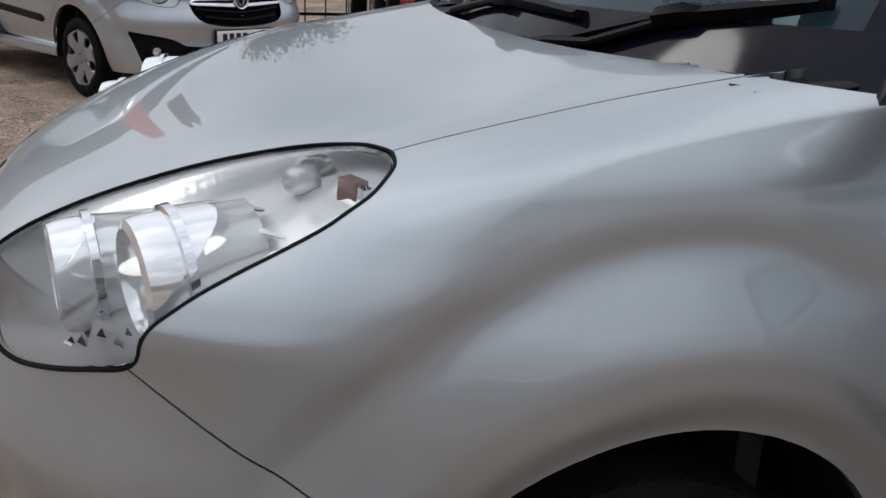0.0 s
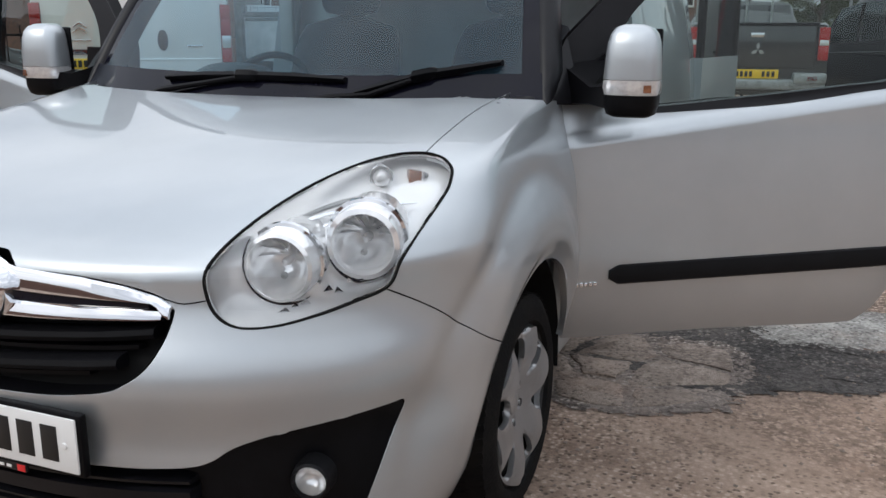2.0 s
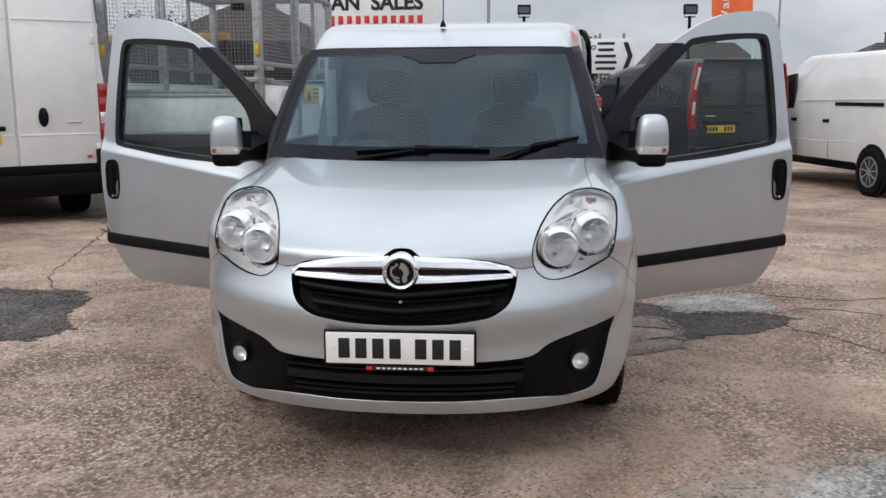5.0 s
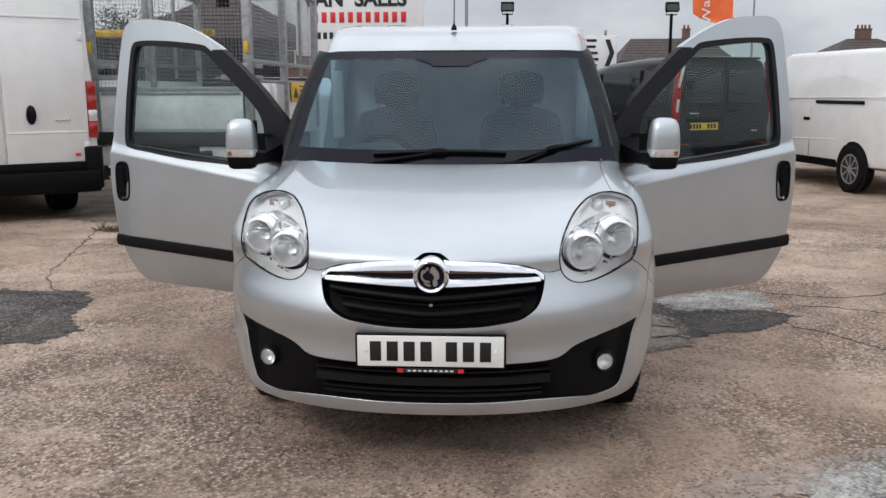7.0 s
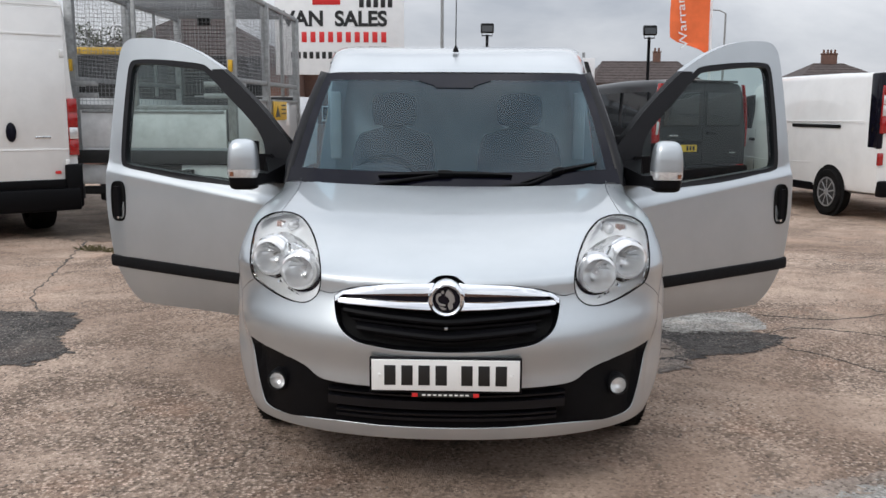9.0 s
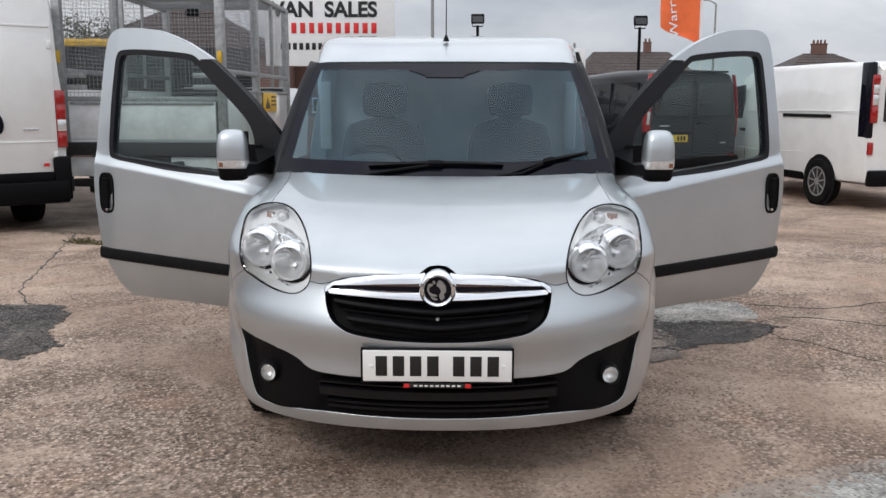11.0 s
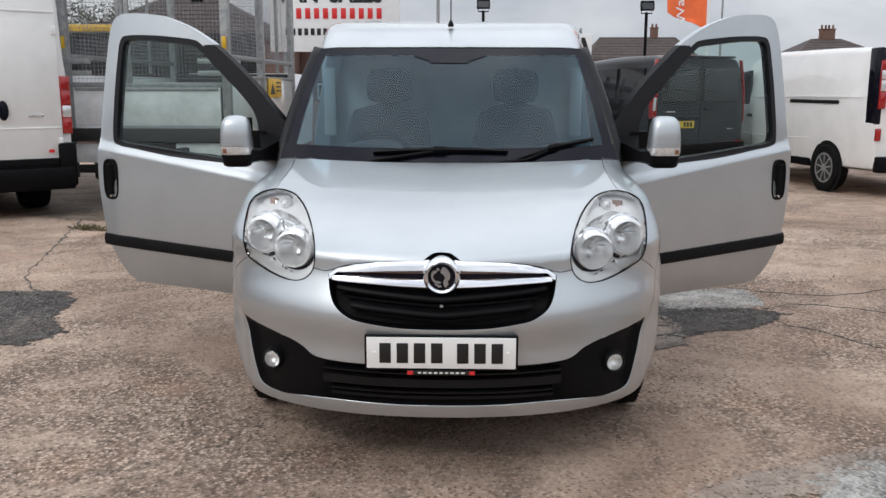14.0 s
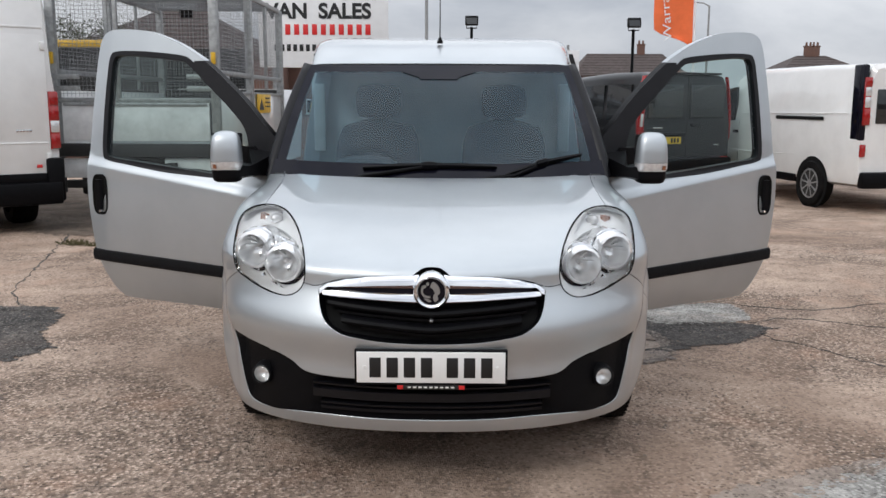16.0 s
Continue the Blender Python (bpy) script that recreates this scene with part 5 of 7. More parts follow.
    for path, foot, rest in (([(-.430, .062), (-.235, .078), (-.040, .086), (.150, .084), (.345, .074)], (-.50, -.03), (-.30, .02)), ([(.395, .016), (.51, .056), (.62, .095), (.74, .118), (.868, .146)], (.20, -.03), (.44, .0))):
        line = [on_glass(u, v, .014) for u, v in path]
        wip = part("wiper", tube(line, [.006, .009, .010, .009, .005], 8), BLACK, van, "black windscreen wiper")
        rows = []
        for k, p in enumerate(line):
            h = .013 if 0 < k < 4 else .008
            rows.append([p + Vector(o) for o in ((0, .010, -h), (0, -.012, -h * .9), (0, -.020, h * .3), (0, -.010, h), (0, .010, h * .6))])
        part("wiper_blade", rings(rows), BLACK, wip)
        mid = line[2]
        d = (line[3] - line[1]).normalized()
        rows = [[mid + d * q + Vector((0, dy * k, dz * k)) for dy, dz in ((.004, -.016), (-.022, -.014), (-.032, .004), (-.022, .018), (.004, .018))] for q, k in ((-.036, .8), (-.030, 1), (.018, 1), (.036, .6))]
        part("wiper_joint", rings(rows), BLACK, wip)
        a0 = on_glass(*foot, .012)
        a1 = on_glass(*rest, .022)
        part("wiper_arm", tube([a0, a0.lerp(a1, .5) + Vector((0, -.010, .004)), a1, mid - d * .03 + Vector((0, -.016, -.006))], [.013, .011, .009, .008], 8), BLACK, wip)
        part("wiper_cap", turned([(.020, -.01), (.018, .010), (.010, .015), (.001, .016)], Matrix.Translation(a0), 16), BLACK, wip)
    # pale trim on the pillars behind the doors
    for s in (-1, 1):
        part("pillar_trim", box((s * .728, 2.365, 1.316), (.070, .03, .40), .012, 2), LINER, van, "pale grey pillar trim")


# ---- body behind the cab ----
def body_ring(y, w, zb, zt, tw, n=20):
    """Closed section: w the half width at the waist, tw at the roof's edge."""
    half = [(0, zb), (w - .10, zb), (w - .02, zb + .05), (w, zb + .16), (w + .004, .75 * zb + .25 * zt), (w - .002, .55 * zb + .45 * zt), (w - .02, .42 * zb + .58 * zt)]
    for i in range(9):
        f = i / 8
        x = w - .02 + (tw - (w - .02)) * f
        half.append((x, .42 * zb + .58 * zt + (zt - .10 - (.42 * zb + .58 * zt)) * f) if i else half[-1])
    half.pop(7)
    for i in range(1, 7):
        a = i / 6 * math.pi / 2
        half.append((tw - .10 * (1 - math.cos(a)) , zt - .10 + .085 * math.sin(a)))
    half.append((0, zt))
    return [(x, y, z) for x, z in half] + [(-x, y, z) for x, z in half[-2:0:-1]]


def build_rear(van):
    st = [(2.47, .852, .26, 1.775, .72), (2.6, .858, .26, 1.785, .73), (3.2, .862, .26, 1.795, .735), (3.9, .858, .27, 1.792, .73), (4.22, .845, .30, 1.78, .72), (4.30, .825, .34, 1.75, .70)]
    bm = bm_new()
    add_rings(bm, [body_ring(*s) for s in st])
    part("load_body", bm, SILVER, van, "silver panelled load body", 35)
    for s in (-1, 1):
        rows = [[(s * x, HUB_Y - .01 + r * math.cos(t), max(.20, HUB_Z + .01 + r * math.sin(t))) for t in np.linspace(-.12, math.pi + .02, 26)] for x, r in ((.55, .37), (.70, .385), (.830, .392), (.828, .398), (.55, .400))]
        bm = bm_new()
        add_rings(bm, rows, close=False)
        part("wheel_housing", bm, SEAL, van)
        part("arch_liner", box((s * .55, HUB_Y, .50), (.02, .74, .58), .01), SEAL, van)
        # rear door swung open, its lining and window towards the yard
        m = Matrix.Translation((s * .81, 4.30, 0)) @ pose(0, 0, 0, 0, 0, -11 * s)
        rows = [[m @ Vector((s * d, u, z)) for u, z in ((0, .45), (.72, .45), (.74, .6), (.74, 1.10), (0, 1.10))] for d in (.012, .065)]
        rd = part("rear_door", rings(rows), SILVER, van, "open silver rear door")
        part("door_lining", rings([[m @ Vector((s * d, u, z)) for u, z in ((.03, .50), (.70, .50), (.71, 1.06), (.03, 1.06))] for d in (0, .011)]), DASH, rd)
        part("window_frame", tube([m @ Vector((s * .04, u, z)) for u, z in ((.02, 1.10), (.02, 1.45), (.03, 1.78), (.10, 1.85), (.32, 1.86), (.60, 1.80), (.70, 1.62), (.72, 1.10))], .026, 8), BLACK, rd)
        glass_pane = part("rear_window", rings([[m @ Vector((s * d, u, z)) for u, z in ((.03, 1.10), (.71, 1.10), (.69, 1.6), (.60, 1.78), (.32, 1.84), (.05, 1.80))] for d in (.038, .042)]), SIDE_GLASS, rd)
        glass_pane.visible_shadow = False
        part("door_stay", tube([m @ Vector((s * .03, .16, 1.84)), m @ Vector((s * .02, .05, 1.86)), m @ Vector((-s * .06, -.10, 1.84)), m @ Vector((-s * .05, -.20, 1.82))], .014, 8), BLACK, rd)
    part("undertray", box((0, 1.9, .25), (1.05, 2.7, .05), .02), CHASSIS, van)
    part("engine_block", box((0, .62, .50), (1.05, .55, .45), .05), CHASSIS, van)
    part("radiator", box((0, .20, .50), (.9, .04, .45), .01), CHASSIS, van)


# ---- doors with mirrors ----
DOOR_EDGE = [(.00, .42), (.02, .330), (.10, .322), (.50, .347), (.90, .360), (.975, .378), (1.03, .45), (1.095, .60), (1.125, .78), (1.14, .95), (1.135, 1.15), (1.12, 1.40), (1.105, 1.60), (1.085, 1.72), (1.04, 1.768),
             (.95, 1.780), (.78, 1.765), (.62, 1.712), (.50, 1.650), (.425, 1.602), (.31, 1.51), (.196, 1.41), (.10, 1.31), (.022, 1.225), (.0, 1.15), (.0, 1.05)]
DOOR_HOLE = [(.30, 1.040), (.55, 1.066), (.85, 1.100), (.975, 1.114), (1.015, 1.145), (1.014, 1.30), (1.004, 1.52), (.992, 1.622), (.945, 1.645), (.80, 1.638), (.66, 1.622), (.575, 1.610), (.529, 1.588), (.40, 1.475), (.283, 1.372), (.20, 1.28), (.17, 1.18), (.19, 1.08), (.235, 1.045)]


def door_skin(z, u):
    """How far the door's outer skin stands out, by height."""
    base = -.070 * (max(0, .62 - z) / .3) ** 2 + .006 * math.sin(math.pi * min(1, max(0, (z - .5) / .5)))
    shoulder = -.021 * smooth(.915, .970, z - .14 * u) - .30 * max(0, min(z, 1.06) - .14 * u - .950)
    return base + shoulder - .145 * max(0, z - 1.06) ** 1.15 - .006 * (1 - smooth(0, .08, u)) - .012 * smooth(1.0, 1.14, u)


def build_door(van, s, angle):
    edge, hole = spline(DOOR_EDGE, 5), spline(DOOR_HOLE, 5)
    wide = []
    hc = (.64, 1.32)
    for (u, z) in hole:
        d = math.hypot(u - hc[0], z - hc[1])
        k = 1 + .030 / d
        wide.append((hc[0] + (u - hc[0]) * k, hc[1] + (z - hc[1]) * k))
    crease = [([(u, z0 + .14 * u) for u in np.linspace(.02, 1.10, 40)], False) for z0 in (.912, .928, .9425, .957, .973)]
    pts, tris = triangulated(crease + [(edge, True), (hole, True), (wide, True), ([(-.01, 1.052), (.5, 1.062)], False), ([(.36, 1.612), (.5, 1.612)], False), ([(.5, 1.54), (.5, 1.612)], False)], .017, (-.01, .29), (1.16, 1.80))
    skin, frame_t, pane_t = [], [], []
    for t in tris:
        c = pts[list(t)].mean(axis=0)
        if not inside(c, edge):
            continue
        sloped = c[0] < .50 and c[1] > 1.052 + .02 * c[0]
        if inside(c, hole):
            pane_t.append(t)
        elif inside(c, wide) or sloped and c[1] < 1.612:
            frame_t.append(t)
        else:
            skin.append(t)
    def place(i):
        u, z = pts[i]
        e = .004
        n = Vector((1.0, -(door_skin(z, u + e) - door_skin(z, u - e)) / (2 * e), -(door_skin(z + e, u) - door_skin(z - e, u)) / (2 * e))).normalized()
        return (door_skin(z, u), u, z), n
    hinge = Matrix.Translation((s * .809, 1.330, 0)) @ pose(0, 0, 0, 0, 0, -s * angle)
    mir = s < 0
    door = shell("door", skin, place, SILVER, van, lip=.03, mirror=mir, label="open silver front door with black rubbing strip")
    door.matrix_basis = hinge
    def sub(name, bm, mat, label="", angle=38):
        return part(name, mirrored(bm) if mir else bm, mat, door, label, angle)
    shell("window_frame", frame_t, place, PILLAR, door, lip=.03, mirror=mir, depth=lambda i: -.002)
    pane = shell("window", pane_t, place, SIDE_GLASS, door, lip=0, mirror=mir, depth=lambda i: .012, label="lightly tinted door window")
    pane.visible_shadow = False
    # inner face
    lining = [t for t in skin + frame_t]
    inner = shell("inner_lining", [t[::-1] for t in lining], lambda i: ((door_skin(pts[i][1], pts[i][0]) - (.085 if pts[i][1] < 1.06 else .045), *pts[i]), (-1, 0, 0)), DASH, door, lip=.0, mirror=mir)
    for poly, d0, d1 in ((edge, .004, .085), (hole, .006, .05)):
        bm = bm_new()
        rows = [[(door_skin(z, u) - d0, u, z) for u, z in poly], [(door_skin(z, u) - (d1 if z < 1.06 else min(d1, .045)), u, z) for u, z in poly]]
        add_rings(bm, rows, caps=False)
        dark = [f for f in bm.faces if poly is edge and f.calc_center_median().y < .47 and 1.06 < f.calc_center_median().z < 1.61]
        pillar = bm_new()
        for f in dark:
            pillar.faces.new([pillar.verts.new(q.co) for q in f.verts])
        bmesh.ops.delete(bm, geom=dark, context="FACES")
        if dark:
            bmesh.ops.remove_doubles(pillar, verts=pillar.verts, dist=1e-5)
            sub("pillar_edge", pillar, BLACK)
        else:
            pillar.free()
        sub("door_edge", bm, SILVER if poly is edge else BLACK)
    # pillar cover strip and rubbing strip
    rows = []
    for k in range(13):
        u = .165 + (.965 * (k - 1) / 11 + .030 if k else 0) * (.985 if k < 12 else .955)
        z = .543 + .057 * (u - .165)
        h = .033 * (.45 if k == 0 else 1)
        d = door_skin(z, u)
        rows.append([(d - .002, u, z - h), (d + .010, u, z - h * .8), (d + .015, u, z), (d + .010, u, z + h * .8), (d - .002, u, z + h)])
    sub("rubbing_strip", rings(rows), TRIM, "black plastic rubbing strip")
    for k in range(6):
        sub("badge_bar", box((door_skin(.51, .08) + .003, .055 + .014 * k, .508 + .001 * k), (.006, .010, .011 if k % 2 else .014), .002), CHROME)
    def pill(w, h, d):
        return [(door_skin(.92, 1.05) + d, 1.048 + w * math.copysign(abs(math.cos(t)) ** .6, math.cos(t)), .920 + h * math.copysign(abs(math.sin(t)) ** .55, math.sin(t))) for t in np.linspace(0, math.tau, 33)[:-1]]
    rec = rings([pill(.047, .108, -.006), pill(.047, .108, .006), pill(.044, .105, .011), pill(.039, .098, .009), pill(.035, .093, .003)])
    hd = sub("handle", rec, SEAL, "black recessed door handle")
    rows = [[(door_skin(.92, 1.05) + a, 1.048 + b, z) for a, b in ((.010, -.020), (.022, -.012), (.024, .010), (.010, .022))] for z in (.840, .865, .92, .975, 1.000)]
    hp = part("handle_pull", mirrored(rings(rows)) if mir else rings(rows), BLACK, door)
    part("lock", mirrored(turned([(.008, 0), (.007, .004), (.001, .004)], Matrix.Translation((door_skin(.85, 1.05) + .006, 1.050, .832)) @ pose(0, 0, 0, 0, 90, 0), 12)) if mir else turned([(.008, 0), (.007, .004), (.001, .004)], Matrix.Translation((door_skin(.85, 1.05) + .006, 1.050, .832)) @ pose(0, 0, 0, 0, 90, 0), 12), CHROME, door)
    # mirror: placed in the door's frame so that it faces back along the car when the door is shut
    inv = (Matrix.Translation((.809, 1.330, 0)) @ pose(0, 0, 0, 0, 0, -64)).inverted()
    c = inv @ Vector((1.018, 1.262, 1.150))
    turn = inv.to_3x3()
    def mir_pt(x, y, z):
        return c + turn @ Vector((x, y, z))
    def mirror_rings(zlist, grow=1.0, shift=(0, 0)):
        out = []
        for z, w0, w1, d in zlist:
            ring = []
            for k in range(24):
                t = k * math.tau / 24
                cx, sy = math.cos(t), math.sin(t)
                ex = abs(cx) ** .48 * (1 if cx > 0 else -1)
                ey = abs(sy) ** .75 * (1 if sy > 0 else -1)
                x = (w1 if ex > 0 else w0) * abs(ex) * (1 if ex > 0 else -1)
                y = -ey * d if ey > 0 else -ey * .045
                ring.append(mir_pt(x * grow, y * grow + .012, z))
            out.append(ring)
        return out
    sub("mirror_cap", rings(mirror_rings([(-.022, .075, .079, .066), (.03, .071, .077, .066), (.07, .067, .073, .062), (.096, .060, .066, .054), (.112, .048, .053, .042), (.120, .030, .034, .026), (.122, .010, .012, .009)])), SILVER, "silver door mirror cap", 70)
    sub("mirror_indicator", rings(mirror_rings([(-.062, .073, .074, .060), (-.045, .076, .079, .066), (-.023, .075, .079, .066)])), PALE_LENS, "clear indicator strip in the mirror")
    sub("mirror_amber", rings([[mir_pt(a, b, z) for a, b in ((.044, -.0595), (.062, -.047), (.050, -.03), (.04, -.03))] for z in (-.054, -.034)]), AMBER)
    sub("mirror_base", rings(mirror_rings([(-.122, .046, .050, .036), (-.114, .064, .066, .052), (-.092, .072, .073, .060), (-.063, .074, .075, .061)])), BLACK, "", 60)
    sub("mirror_back", box(mir_pt(0, .052, .010), (.14, .012, .20), .01, 2, turn.to_4x4()), BLACK)
    sub("mirror_glass", box(mir_pt(0, .059, .012), (.118, .004, .17), .002, 1, turn.to_4x4()), MIRROR)
    arm_to = Vector((door_skin(1.10, .06) + .0, .06, 1.10))
    rows = [[mir_pt(-.055, y, z) for y, z in ((-.035, -.10), (-.035, -.04), (.045, -.03), (.045, -.11))],
            [mir_pt(-.11, y + .02, z) for y, z in ((-.03, -.09), (-.03, -.045), (.04, -.04), (.04, -.10))],
            [arm_to + Vector((.01, d, h)) for d, h in ((-.05, -.05), (-.05, .06), (.10, .08), (.12, -.05))]]
    sub("mirror_arm", rings(rows), BLACK)
    sub("sail_panel", rings([[(door_skin(1.1, .1) + d, u, z) for u, z in ((.015, 1.045), (.26, 1.045), (.235, 1.19), (.13, 1.19), (.03, 1.085))] for d in (-.01, .012)]), BLACK)
    return door


def build_van():
    van = thing("panel_van", "silver panel van with both front doors open, parked in the yard", "van")
    build_nose(van)
    build_cab(van)
    build_rear(van)
    for s in (-1, 1):
        wheel(van, s * .756, HUB_Y - .020, HUB_Z, face=s)
        wheel(van, s * .735, HUB_Y + 2.755, HUB_Z, face=s)
    build_door(van, 1, 64)
    build_door(van, -1, 71)
    return van


silver_van = build_van()

# ---- the other vehicles in the yard ----
def simple_wheel(parent, x, y, r=.33, w=.20, face=1, spokes=7, zc=None):
    m = Matrix.Translation((x, y, zc if zc else r)) @ pose(0, 0, 0, 0, 90 * face, 0)
    h, k = w / 2, r / .33
    rim = part("wheel", turned([(.215 * k, h * .85), (.205 * k, h * .9), (.19 * k, h * .55), (.03, h * .45)], m, 32), CHASSIS, parent)
    part("tyre", turned([(.215 * k, h * .85), (.26 * k, h), (r - .02, h * .9), (r, h * .5), (r, -h * .6), (r - .03, -h), (.2 * k, -h)], m, 36, closed=True), RUBBER, rim)
    bm = bm_new()
    add_turned(bm, [(.215 * k, h * .80), (.212 * k, h * .92), (.192 * k, h * .92), (.19 * k, h * .80)], m, 36, closed=True)
    for i in range(spokes):
        a = i * math.tau / spokes
        rows = []
        for rr, ww in ((.03 * k, .022), (.11 * k, .024), (.20 * k, .032)):
            rows.append([m @ Vector((rr * math.cos(a) - t * math.sin(a), rr * math.sin(a) + t * math.cos(a), hh)) for t, hh in ((-ww, h * .78), (0, h * .90), (ww, h * .78), (ww, h * .6), (-ww, h * .6))])
        add_rings(bm, rows)
    add_turned(bm, [(.05 * k, h * .6), (.05 * k, h * .88), (.03 * k, h * .94), (.001, h * .95)], m, 20)
    part("wheel_trim", bm, ALLOY, rim)
    return rim


def section(y, w, zb, zt, tw, r=.10):
    half = [(0, zb), (w - .12, zb), (w - .03, zb + .04), (w, zb + .14), (w + .006, zb + .3 * (zt - zb)), (w, zb + .5 * (zt - zb)), (w - .03, zb + .62 * (zt - zb)), (tw + .02, zt - r - .05 * (zt - zb))]
    for i in range(7):
        a = i / 6 * math.pi / 2
        half.append((tw - r * (1 - math.cos(a)), zt - r + r * .85 * math.sin(a)))
    half.append((0, zt))
    return [(x, y, z) for x, z in half] + [(-x, y, z) for x, z in half[-2:0:-1]]


def marks(name, parent, c, n, size, pitch, mat, depth=.004):
    """A row of plain bars in place of characters, on a face that looks towards -y."""
    for k in range(n):
        part(name, box((c[0] + (k - (n - 1) / 2) * pitch, c[1], c[2]), (size[0], depth, size[1]), .0008), mat, parent)


def rear_plate(v, x, z, y=-.02, mat=None, tilt=0):
    p = part("number_plate", box((x, y, z), (.52, .012, .112), .003), mat or PLATE_YELLOW, v, "yellow rear number plate")
    marks("plate_mark", p, (x - .165, y - .008, z), 4, (.038, .07), .056, INK)
    marks("plate_mark", p, (x + .135, y - .008, z), 3, (.038, .07), .060, INK)
    return p


def lamp_stack(v, x, z0, z1, w, y=-.012, split=(.0, .45, .62, .8, 1.0), cols=None):
    """A tall rear lamp of several lenses."""
    base = part("tail_lamp", box((x, y + .01, (z0 + z1) / 2), (w, .05, z1 - z0), .012), RED_LENS, v, "tall red and clear rear lamp")
    cols = cols or (RED_LENS, PALE_LENS, RED_LENS, RED_LENS)
    for a, b, c in zip(split, split[1:], cols):
        part("lamp_lens", box((x, y - .018, z0 + (a + b) / 2 * (z1 - z0)), (w * .86, .012, (b - a) * (z1 - z0) * .92), .004), c, base)
    return base


def seam_line(v, a, b, mat=None, r=.005):
    part("panel_gap", tube([a, b], r, 4), mat or SEAL, v)


def high_white_van():
    m = Matrix.Translation((-5.25, 6.57, rise(-5.4, 7.5))) @ pose(0, 0, 0, 0, 0, 39)
    v = thing("high_roof_van", "white high-roof panel van with black bumper, seen from behind", "van", m)
    st = [(0, .985, .36, 2.70, .90, .12), (.04, 1.0, .34, 2.76, .92, .14), (.5, 1.02, .34, 2.78, .94, .14), (4.2, 1.02, .34, 2.78, .94, .14), (4.7, 1.0, .38, 2.60, .86, .14), (5.1, .97, .42, 1.60, .80, .12), (5.9, .90, .42, 1.25, .70, .1)]
    part("body", rings([section(*s) for s in st]), WHITE, v, "white painted body", 30)
    for x0, x1 in ((-.90, -.012), (.012, .90)):
        xc, w = (x0 + x1) / 2, x1 - x0
        d = part("rear_door", box((xc, -.012, 1.60), (w, .035, 1.98), .012), WHITE, v, "white rear door")
        part("door_ridge", box((xc, -.030, 2.30), (w * .96, .012, .028), .006, 3), WHITE, d)
        part("door_ridge", box((xc, -.030, 1.02), (w * .96, .010, .020), .005, 3), WHITE, d)
        part("door_panel", box((xc, -.028, 1.64), (w * .90, .006, 1.16), .003, 2), WHITE, d)
        part("door_hinge", box((x0 + .03 if x0 < -.5 else x1 - .03, -.035, 2.10), (.05, .03, .09), .008), WHITE, d)
        part("door_hinge", box((x0 + .03 if x0 < -.5 else x1 - .03, -.035, .86), (.05, .03, .09), .008), WHITE, d)
    hd = part("handle", turned([(.055, 0), (.052, .014), (.035, .020), (.001, .018)], Matrix.Translation((.29, -.040, 1.22)) @ pose(0, 0, 0, 90) @ Matrix.Diagonal((1, 2.0, 1, 1)), 24), GLOSS, v, "black rear door handle")
    part("plate_light_bar", box((-.42, -.045, 1.10), (.62, .03, .055), .012), GLOSS, v)
    rear_plate(v, -.42, .98, -.045)
    for k in range(2):
        z = 1.40 - .055 * k
        part("chevron", tube([(-.60, -.048, z - .045), (-.53, -.052, z), (-.46, -.048, z - .045)], .012, 6), CHROME, v)
    marks("badge_mark", v, (-.53, -.044, 1.22), 7, (.022, .022), .030, CHROME)
    marks("badge_mark", v, (.62, -.044, 1.16), 5, (.026, .026), .034, CHROME)
    for s in (-1, 1):
        lamp_stack(v, s * .955, .95, 1.60, .11, -.02, (0, .28, .5, .75, 1.0), (RED_LENS, PALE_LENS, RED_LENS, RED_LENS))
        part("bumper_corner", box((s * .93, .02, .60), (.19, .20, .50), .03), BLACK, v)
        simple_wheel(v, s * .76, 1.0, .355, .30, s)
        simple_wheel(v, s * .92, 5.0, .34, .22, s)
    part("bumper", box((0, -.02, .45), (1.98, .16, .26), .03), BLACK, v, "black plastic rear bumper")
    part("lower_door_trim", box((0, -.036, .62), (1.72, .02, .12), .01), BLACK, v)
    part("reflector", box((.76, -.047, .76), (.06, .006, .035), .002), RED, v)
    part("roof_seam", box((0, -.035, 2.62), (1.8, .01, .02), .004), WHITE, v)


